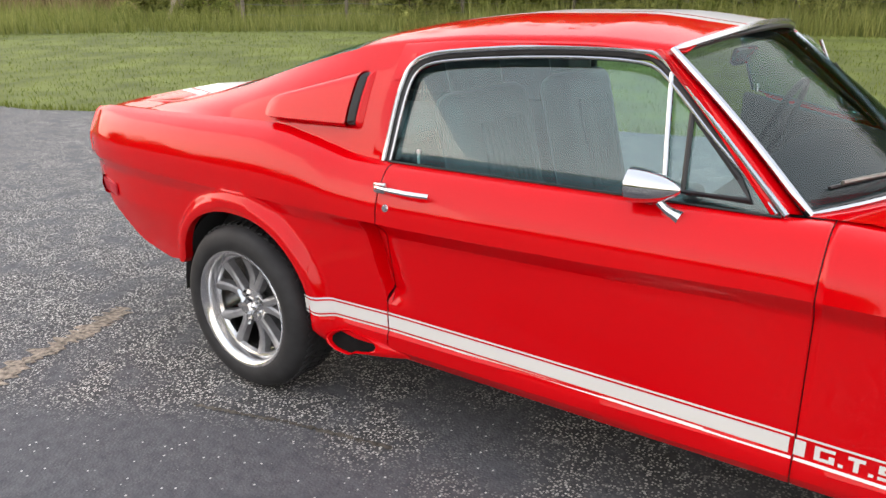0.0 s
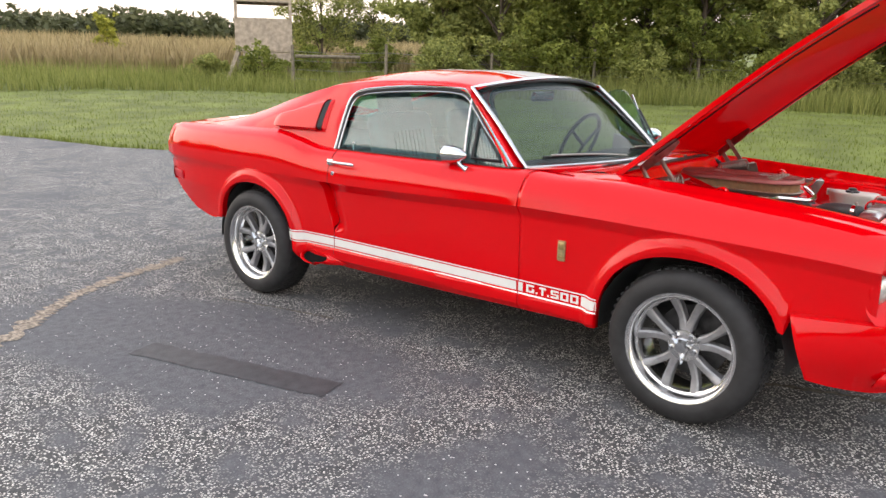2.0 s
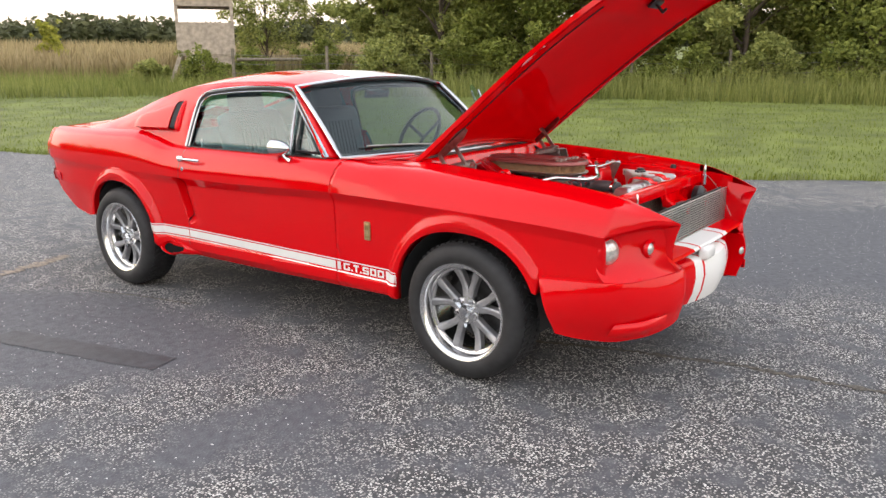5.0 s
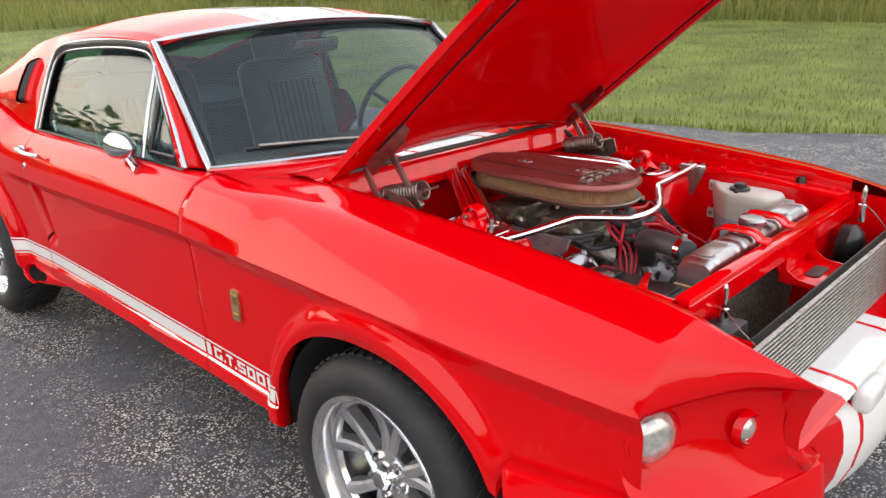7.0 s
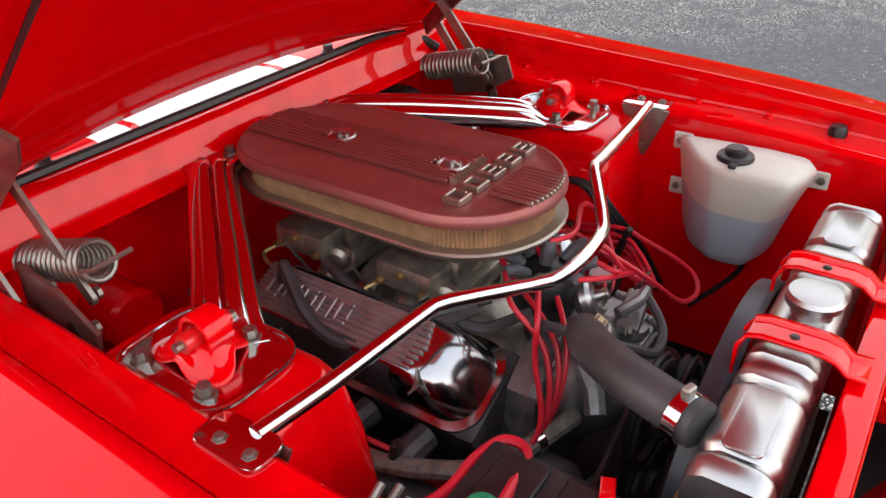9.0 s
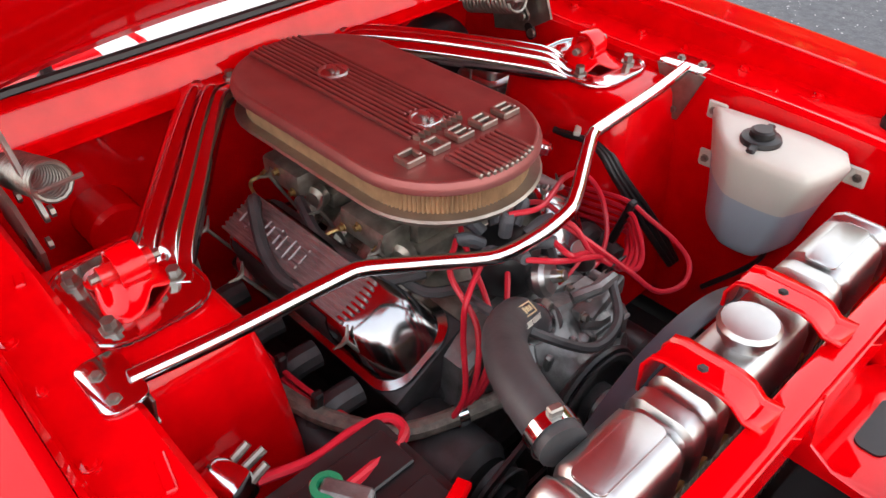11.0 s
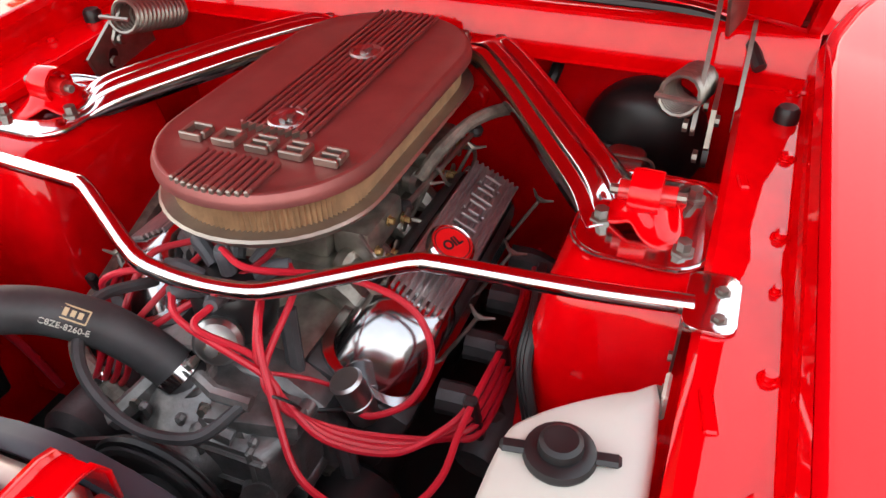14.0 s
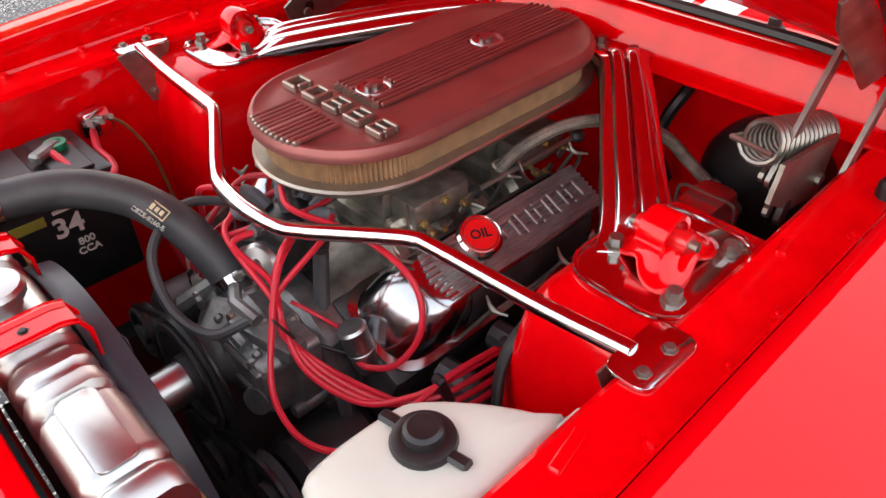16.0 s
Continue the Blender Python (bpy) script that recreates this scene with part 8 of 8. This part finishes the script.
for y, z in ((-0.002, 0.718), (0.126, 0.718), (-0.002, 0.620), (0.126, 0.620)):
    bm = bmesh.new()
    lathe(bm, [(0.011, -0.04), (0.011, 0.010), (0.008, 0.012), (0.0, 0.012)], frame_of((0.268, y, z), (1, 0, 0)), 14)
    part("pump_boss", bm, M_CAST, PUMP)
for a, b, r in (((0.262, 0.06, 0.735), (0.29, 0.085, 0.690), 0.014), ((0.27, 0.09, 0.70), (0.26, 0.11, 0.62), 0.016), ((0.26, -0.06, 0.72), (0.30, -0.10, 0.68), 0.016), ((0.285, 0.03, 0.725), (0.295, 0.07, 0.715), 0.012)):
    bm = bmesh.new()
    tube(bm, [a, ((a[0] + b[0]) / 2 + 0.006, (a[1] + b[1]) / 2, (a[2] + b[2]) / 2), b], r, 8)
    part("pump_rib", bm, M_CAST, PUMP)
for y, z in ((0.075, 0.71), (0.095, 0.64), (0.03, 0.735), (-0.07, 0.71), (0.05, 0.58)):
    bolt((0.285, y, z), (1, 0.1, 0.2), 0.006, PUMP, M_STEEL, 0.010)


def pulley(c, r, w, parent_label, hub=0.4):
    bm = bmesh.new()
    m = frame_of(c, (1, 0, 0), (0, 1, 0))
    lathe(bm, [(r * 0.35, -w / 2), (r * 0.9, -w / 2), (r, -w / 2 + 0.002), (r * 0.9, 0.0), (r, w / 2 - 0.002), (r * 0.97, w / 2), (r * 0.86, w / 2), (r * 0.78, w / 2 - 0.008), (r * hub, w / 2 - 0.010), (r * hub, w / 2 + 0.004), (0.0, w / 2 + 0.005)], m, 44)
    return part("pulley", bm, M_DARKMET, CAR, parent_label, angle=30)


pulley((0.345, -0.010, 0.640), 0.085, 0.022, "dark steel water pump pulley")
bm = bmesh.new()
lathe(bm, [(0.030, 0.0), (0.030, 0.076), (0.0, 0.077)], frame_of((0.350, -0.008, 0.640), (1, 0, 0)), 28)
part("fan_hub", bm, M_ALU, CAR, "bare metal fan hub spacer")
pulley((0.345, 0.0, 0.47), 0.085, 0.030, "dark crankshaft pulley")
pulley((0.335, -0.185, 0.595), 0.045, 0.026, "small alternator pulley")
pulley((0.345, 0.165, 0.545), 0.062, 0.024, "dark power steering pulley")
bm = bmesh.new()
lathe(bm, [(0.0, -0.07), (0.05, -0.068), (0.062, -0.055), (0.062, 0.045), (0.05, 0.06), (0.0, 0.062)], frame_of((0.265, 0.165, 0.545), (1, 0, 0)), 26)
part("steering_pump", bm, M_BLACK, CAR, "black power steering pump")
bm = bmesh.new()
lathe(bm, [(0.0, -0.08), (0.045, -0.075), (0.056, -0.06), (0.058, 0.05), (0.045, 0.065), (0.0, 0.067)], frame_of((0.245, -0.190, 0.590), (1, 0, 0)), 26)
part("alternator", bm, M_DARKMET, CAR, "dark cast alternator")


def belt(c1, r1, c2, r2, x):
    """A flat-sided belt round two pulleys."""
    a, b = Vector(c1), Vector(c2)
    d = (b - a).normalized()
    nrm = Vector((-d.y, d.x))
    pts = []
    base = math.atan2(d.y, d.x)
    for k in range(15):
        an = base + math.pi / 2 + math.pi * k / 14
        pts.append((a.x + r1 * math.cos(an), a.y + r1 * math.sin(an)))
    for k in range(15):
        an = base - math.pi / 2 + math.pi * k / 14
        pts.append((b.x + r2 * math.cos(an), b.y + r2 * math.sin(an)))
    bm = bmesh.new()
    tube(bm, [(x, p[0], p[1]) for p in pts], 0.0055, 6, closed=True)
    part("drive_belt", bm, M_BLACK, CAR, "black rubber drive belt")


belt((-0.010, 0.640), 0.086, (0.0, 0.47), 0.086, 0.345)
belt((-0.010, 0.640), 0.080, (-0.185, 0.595), 0.044, 0.338)
belt((0.0, 0.47), 0.080, (0.165, 0.545), 0.060, 0.352)

# timing cover, manifolds and small castings round the front of the engine
bm = bmesh.new()
rows = []
for x, g in ((0.178, 1.0), (0.212, 1.0), (0.222, 0.95), (0.224, 0.86)):
    rows.append([Vector((x, y * g, 0.60 + (z - 0.60) * g)) for y, z in ((-0.135, 0.47), (0.135, 0.47), (0.150, 0.60), (0.135, 0.700), (0.085, 0.735), (0.03, 0.742), (-0.03, 0.742), (-0.085, 0.735), (-0.135, 0.700), (-0.150, 0.60))])
loft(bm, rows, True, True)
TIMING = part("timing_cover", bm, M_CAST, CAR, "grey cast timing cover", angle=30)
for y, z in ((-0.12, 0.69), (0.12, 0.69), (-0.135, 0.60), (0.135, 0.60), (-0.115, 0.50), (0.115, 0.50), (0.075, 0.722), (-0.075, 0.722)):
    bolt((0.223, y, z), (1, 0, 0), 0.006, TIMING, M_STEEL, 0.010)
for y in (-0.05, 0.0, 0.05, 0.095):
    bm = bmesh.new()
    box(bm, (0.012, 0.010, 0.10), pose(0.287, y, 0.675, 0, 12, 0), 0.003, 1)
    part("pump_rib", bm, M_CAST, PUMP)
bm = bmesh.new()
box(bm, (0.035, 0.11, 0.022), pose(0.272, 0.085, 0.728, 0, 0, 12), 0.006, 2)
part("pump_flange", bm, M_CAST, PUMP)
bm = bmesh.new()
lathe(bm, [(0.030, -0.02), (0.032, 0.02), (0.022, 0.026), (0.020, 0.045), (0.0, 0.046)], frame_of((0.275, 0.085, 0.640), (0.9, 0.35, 0.2)), 20)
part("pump_outlet", bm, M_CAST, PUMP)
mv = frame_of((0.226, 0.016, 0.780), (0.8, 0.35, 0.35))
bm = bmesh.new()
lathe(bm, [(0.0, -0.020), (0.020, -0.018), (0.029, -0.006), (0.029, 0.004), (0.024, 0.010), (0.010, 0.013), (0.0075, 0.032), (0.0, 0.033)], mv, 24)
VAC = part("vacuum_can", bm, M_ALU, CAR, "bare metal vacuum advance can")
bm = bmesh.new()
lathe(bm, [(0.009, 0.020), (0.009, 0.030), (0.0, 0.031)], mv, 6)
part("fitting", bm, M_BRASS, VAC)
for s in (-1, 1):
    line = smooth_line([(0.155, s * 0.300, 0.60), (0.05, s * 0.312, 0.62), (-0.10, s * 0.312, 0.62), (-0.22, s * 0.295, 0.58), (-0.30, s * 0.26, 0.48)], 5)
    bm = bmesh.new()
    tube(bm, line, 0.030, 12)
    EXH = part("exhaust_manifold", bm, M_DARKMET, CAR, "dark cast exhaust manifold")
    for x in (0.11, 0.01, -0.09, -0.19):
        bm = bmesh.new()
        tube(bm, smooth_line([(x, s * 0.235, 0.655), (x - 0.005, s * 0.275, 0.65), (x - 0.015, s * 0.310, 0.62)], 4), 0.022, 10)
        part("port_pipe", bm, M_DARKMET, EXH)
for pts, r, mtl, nm, lb in (
    ([(0.21, 0.055, 0.72), (0.222, 0.075, 0.745), (0.212, 0.115, 0.742), (0.19, 0.135, 0.715)], 0.0028, M_WIRE, "primary_wire", "thin red wire by the distributor"),
    ([(0.20, 0.04, 0.70), (0.228, 0.07, 0.718), (0.235, 0.11, 0.712), (0.20, 0.15, 0.69)], 0.003, M_BLACK, "primary_wire", "thin black wire by the distributor"),
    ([(0.17, 0.075, 0.80), (0.185, 0.085, 0.74), (0.205, 0.10, 0.66), (0.23, 0.13, 0.58)], 0.011, M_HOSE, "fuel_hose", "black fuel hose down the engine front"),
    ([(0.215, 0.155, 0.655), (0.222, 0.165, 0.60), (0.235, 0.185, 0.54), (0.22, 0.23, 0.46)], 0.012, M_HOSE, "fuel_hose", "black hose below the coil"),
    ([(-0.15, -0.13, 0.80), (-0.06, -0.155, 0.785), (0.05, -0.15, 0.79), (0.12, -0.08, 0.80)], 0.009, M_HOSE, "vacuum_hose", "black vacuum hose along the carburettors"),
    ([(0.06, -0.13, 0.79), (0.12, -0.11, 0.765), (0.17, -0.05, 0.775)], 0.008, M_HOSE, "vacuum_hose", "black vacuum hose along the carburettors")):
    bm = bmesh.new()
    tube(bm, smooth_line(pts, 6), r, 8)
    part(nm, bm, mtl, CAR, lb)

# hoses
bm = bmesh.new()
tube(bm, smooth_line([(0.248, -0.015, 0.722), (0.252, -0.035, 0.742), (0.260, -0.062, 0.775), (0.278, -0.103, 0.815), (0.312, -0.158, 0.845), (0.372, -0.206, 0.864), (0.466, -0.240, 0.866)], 8), 0.0265, 18)
HOSE = part("radiator_hose", bm, M_HOSE, CAR, "thick black moulded radiator hose")
for c, ax in (((0.448, -0.235, 0.866), (0.095, -0.030, 0)), ((0.251, -0.031, 0.738), (0.05, -0.55, 0.6))):
    bm = bmesh.new()
    lathe(bm, [(0.0275, -0.008), (0.0292, -0.008), (0.0292, 0.008), (0.0275, 0.008)], frame_of(c, ax), 24, False)
    cl = part("hose_clamp", bm, M_CHROME, CAR, "steel hose clamp")
    bm = bmesh.new()
    box(bm, (0.016, 0.012, 0.010), frame_of(c, ax) @ Matrix.Translation((0.0, 0.034, 0)) , 0.002, 1)
    part("clamp_screw", bm, M_STEEL, cl)
# markings on the hose: pale frame with bars, and a code
hn = Vector((0.62, 0.45, 0.62)).normalized()
hd = Vector((0.30, -0.75, 0.42)).normalized()
hm = frame_of(Vector((0.288, -0.121, 0.826)) + hn * 0.0266, hn, -hd)
def on_hose(dx, dy, lift=0.0):
    """A spot on the hose's round skin, dy round from the middle of the print."""
    a = -dy / 0.0265
    return hm @ Matrix.Translation((dx, 0, -0.0265)) @ Matrix.Rotation(a, 4, "X") @ Matrix.Translation((0, 0, 0.0265 + lift))


for dx, dy, w, h in ((0, 0.0145, 0.046, 0.0016), (0, -0.0005, 0.046, 0.0016), (-0.0235, 0.007, 0.0016, 0.016), (0.0235, 0.007, 0.0016, 0.016), (-0.0165, 0.007, 0.005, 0.009), (-0.0085, 0.007, 0.005, 0.007), (-0.0005, 0.007, 0.005, 0.009), (0.0075, 0.007, 0.005, 0.007), (0.0155, 0.007, 0.005, 0.007)):
    bm = bmesh.new()
    box(bm, (w, h, 0.0012), on_hose(dx, dy))
    part("hose_mark", bm, M_PRINT, HOSE)
writing("hose_code", "C8ZE-8260-E", 0.0098, on_hose(0.004, -0.0085, 0.0022) @ Matrix.Rotation(radians(4), 4, "Y"), M_BOTTLE, HOSE, 0.0008)
bm = bmesh.new()
tube(bm, smooth_line([(-0.34, -0.24, 0.74), (-0.22, -0.30, 0.74), (-0.10, -0.325, 0.71), (0.0, -0.328, 0.675), (0.069, -0.315, 0.66), (0.142, -0.291, 0.66), (0.211, -0.244, 0.66), (0.246, -0.167, 0.66), (0.268, -0.095, 0.66)], 8), 0.0135, 10)
part("heater_hose", bm, M_BRAID, CAR, "grey braided heater hose")
bm = bmesh.new()
lathe(bm, [(0.0150, -0.007), (0.0165, -0.007), (0.0165, 0.007), (0.0150, 0.007)], frame_of((0.246, -0.167, 0.66), (0.3, 0.9, 0)), 14, False)
part("hose_clamp", bm, M_CHROME, CAR, "steel hose clamp")
bm = bmesh.new()
tube(bm, smooth_line([(0.288, 0.088, 0.768), (0.330, 0.050, 0.745), (0.345, -0.02, 0.755), (0.325, -0.085, 0.800), (0.255, -0.12, 0.822), (0.18, -0.10, 0.80)], 8), 0.007, 8)
part("bypass_hose", bm, M_HOSE, CAR, "thin black bypass hose")
bm = bmesh.new()
tube(bm, smooth_line([(-0.120, 0.118, 0.815), (-0.150, 0.140, 0.850), (-0.210, 0.168, 0.870), (-0.275, 0.205, 0.864), (-0.330, 0.250, 0.836), (-0.348, 0.290, 0.800), (-0.345, 0.330, 0.780)], 8), 0.0095, 10)
part("servo_hose", bm, M_BRAID, CAR, "braided vacuum hose to the brake servo")
# brake servo and master cylinder
bm = bmesh.new()
lathe(bm, [(0.0, 0.085), (0.030, 0.082), (0.075, 0.072), (0.098, 0.055), (0.104, 0.040), (0.106, 0.020), (0.104, 0.0), (0.085, -0.03), (0.0, -0.03)], frame_of((-0.428, 0.385, 0.780), (1, 0, 0)) @ Matrix.Scale(0.93, 4), 40)
part("brake_servo", bm, M_BLACK, CAR, "black round brake servo")
bm = bmesh.new()
lathe(bm, [(0.014, 0), (0.014, 0.022), (0.009, 0.026), (0.0, 0.026)], frame_of((-0.368, 0.338, 0.778), (1, 0, 0)), 14)
part("servo_valve", bm, M_BLACK, CAR)
bm = bmesh.new()
box(bm, (0.120, 0.052, 0.055), Matrix.Translation((-0.245, 0.378, 0.775)), 0.010, 2)
MC = part("master_cylinder", bm, M_CAST, CAR, "master cylinder with chrome lid")
bm = bmesh.new()
rows = [[Vector((-0.242 + x * g, 0.378 + y * g, z)) for x, y in rounded(0.105, 0.066, 0.020)] for g, z in ((1.04, 0.800), (1.06, 0.804), (1.0, 0.808), (0.88, 0.812), (0.85, 0.826), (0.78, 0.830))]
loft(bm, rows, True, True)
part("lid", bm, M_ALU, MC, "chrome reservoir lid", angle=30)
bm = bmesh.new()
tube(bm, smooth_line([(-0.242, 0.335, 0.800), (-0.242, 0.340, 0.832), (-0.242, 0.378, 0.835), (-0.242, 0.416, 0.832), (-0.242, 0.421, 0.800)], 4), 0.0025, 6)
part("bail_wire", bm, M_STEEL, MC)
# wiring down the tower
for i in range(3):
    lead([(-0.02 + 0.01 * i, 0.325, 0.79), (0.06 + 0.008 * i, 0.336 + 0.004 * i, 0.785), (0.11 + 0.006 * i, 0.338 + 0.006 * i, 0.74), (0.155 + 0.008 * i, 0.372 + 0.01 * i, 0.65), (0.20, 0.42 + 0.01 * i, 0.55)], 0.006, M_BLACK, "wiring_loom", "black taped wiring loom")
bm = bmesh.new()
box(bm, (0.012, 0.030, 0.010), pose(0.022, 0.338, 0.800, 0, 0, 30), 0.002, 1)
part("connector", bm, M_BOTTLE, CAR, "small white wiring connector")
lead([(0.345, 0.47, 0.66), (0.33, 0.47, 0.60), (0.26, 0.44, 0.52)], 0.005, M_BLACK, "washer_hose", "thin black washer hose")

# ---- washer bottle ----
TOP = [(0.203, 0.494), (0.203, 0.470), (0.235, 0.422), (0.270, 0.385), (0.300, 0.372), (0.385, 0.372), (0.412, 0.395), (0.414, 0.494)]
LOW = [(0.222, 0.494), (0.222, 0.470), (0.240, 0.432), (0.275, 0.402), (0.295, 0.392), (0.338, 0.392), (0.362, 0.410), (0.372, 0.494)]


def ring_at(t, z, shrink=0.0):
    out = []
    for (ax, ay), (bx, by) in zip(TOP, LOW):
        x, y = ax + (bx - ax) * t, ay + (by - ay) * t
        out.append(Vector((x + (0.308 - x) * shrink, y + (0.44 - y) * shrink, z)))
    return smooth_line(out, 3, True)


bm = bmesh.new()
loft(bm, [ring_at(0.5, 0.768, 0.0), ring_at(0.35, 0.79), ring_at(0.10, 0.825), ring_at(0.0, 0.842), ring_at(0, 0.850, 0.03), ring_at(0, 0.855, 0.12), ring_at(0, 0.856, 0.5)], True, True)
BOTTLE = part("washer_bottle", bm, M_BOTTLE, CAR, "milky plastic washer bottle half full of fluid", angle=50)
bm = bmesh.new()
loft(bm, [ring_at(0.5, 0.768), ring_at(0.72, 0.73), ring_at(0.95, 0.685), ring_at(1.0, 0.672, 0.04), ring_at(1.0, 0.664, 0.15)], True, True)
part("fluid_zone", bm, M_FLUID, BOTTLE, "bluish lower half that holds the fluid", angle=50)
for x, z in ((0.430, 0.815), (0.190, 0.838), (0.192, 0.745)):
    bm = bmesh.new()
    box(bm, (0.036, 0.006, 0.034), Matrix.Translation((x, 0.497, z)), 0.003, 1)
    lug = part("mounting_lug", bm, M_BOTTLE, BOTTLE)
    bolt((x + (0.005 if x > 0.3 else -0.005), 0.494, z), (0, -1, 0), 0.005, BOTTLE, M_STEEL, 0.006)
bm = bmesh.new()
lathe(bm, [(0.034, 0.0), (0.035, 0.004), (0.033, 0.010), (0.026, 0.013), (0.0215, 0.013), (0.0205, 0.022), (0.016, 0.025), (0.0, 0.024)], frame_of((0.304, 0.425, 0.855), (0, 0, 1)) @ Matrix.Scale(0.9, 4), 28)
CAP = part("cap", bm, M_BLACK, BOTTLE, "black rubber cap", angle=30)
for x, y in ((0.298, 0.461), (0.310, 0.389)):
    bm = bmesh.new()
    box(bm, (0.014, 0.028, 0.007), pose(x, y, 0.860, 0, 0, 10), 0.003, 1)
    part("cap_tab", bm, M_BLACK, CAP)

# ---- battery and its terminals ----
bm = bmesh.new()
box(bm, (0.25, 0.17, 0.19), Matrix.Translation((0.395, -0.400, 0.715)), 0.008, 2)
BATT = part("battery", bm, M_BLACK, CAR, "black battery with white numbers and a yellow label")
mb = frame_of((0.362, -0.3135, 0.742), (0, 1, 0), (-1, 0, 0))
writing("battery_number", "34", 0.046, mb, M_WHITE, BATT, 0.0006, 0.0012)
writing("battery_text", "800\nCCA", 0.017, frame_of((0.345, -0.3135, 0.700), (0, 1, 0), (-1, 0, 0)), M_WHITE, BATT, 0.0006, 0.0004)
bm = bmesh.new()
box(bm, (0.05, 0.0014, 0.016), Matrix.Translation((0.415, -0.3135, 0.765)))
part("label_patch", bm, M_LEAF_YELLOW, BATT, "small yellow label")
bm = bmesh.new()
box(bm, (0.045, 0.0014, 0.006), Matrix.Translation((0.355, -0.3135, 0.772)))
part("label_bar", bm, M_WHITE, BATT)
bm = bmesh.new()
lathe(bm, [(0.010, 0.0), (0.017, 0.001), (0.017, 0.012), (0.010, 0.013), (0.006, 0.004)], frame_of((0.316, -0.415, 0.815), (0, 0, 1)), 20, False)
part("terminal_washer", bm, M_GREEN, CAR, "green felt terminal washer")
bm = bmesh.new()
box(bm, (0.055, 0.022, 0.016), pose(0.335, -0.405, 0.822, 0, 0, 30), 0.004, 1)
part("battery_clamp", bm, M_CAST, CAR, "metal battery clamp")
bm = bmesh.new()
box(bm, (0.05, 0.035, 0.045), pose(0.232, -0.478, 0.805, 10, 0, 20), 0.008, 2)
SOL = part("starter_relay", bm, M_CHROME, CAR, "bright metal starter relay with studs")
for dx, dy in ((-0.018, 0.02), (0.018, 0.02), (0.0, 0.028)):
    bm = bmesh.new()
    tube(bm, [(0.232 + dx, -0.462, 0.812), (0.232 + dx, -0.462 + dy, 0.822)], 0.005, 8)
    part("stud", bm, M_STEEL, SOL)
bm = bmesh.new()
m = frame_of((0.440, -0.408, 0.8115), (0, 0, 1), (0.36, -0.93, 0))
prism(bm, [(-0.105, -0.008), (-0.03, -0.009), (0.04, -0.014), (0.085, -0.034), (0.098, -0.030), (0.070, 0.0), (0.098, 0.030), (0.085, 0.034), (0.04, 0.014), (-0.03, 0.009), (-0.105, 0.008)], 0.010, m, 0.003)
part("battery_clamp", bm, M_BAY, BATT, "red battery hold-down bar")
for dx in (-0.075, 0.0, 0.075):
    bm = bmesh.new()
    box(bm, (0.055, 0.145, 0.006), Matrix.Translation((0.395 + dx, -0.400, 0.8125)), 0.002, 1)
    part("vent_cover", bm, M_BLACK, BATT)
lead([(0.330, -0.405, 0.822), (0.322, -0.365, 0.812), (0.316, -0.325, 0.805), (0.300, -0.303, 0.80), (0.276, -0.307, 0.80), (0.264, -0.345, 0.80), (0.262, -0.397, 0.798), (0.245, -0.455, 0.80)], 0.0062, M_WIRE, "battery_cable", "thick red battery cable")
lead([(0.30, -0.42, 0.815), (0.26, -0.40, 0.76), (0.22, -0.36, 0.66), (0.20, -0.33, 0.55)], 0.006, M_WIRE, "battery_cable", "thick red battery cable")
lead([(0.228, -0.47, 0.82), (0.19, -0.465, 0.79), (0.16, -0.46, 0.72), (0.15, -0.44, 0.62)], 0.003, M_BRASS, "relay_wire", "thin relay wire")
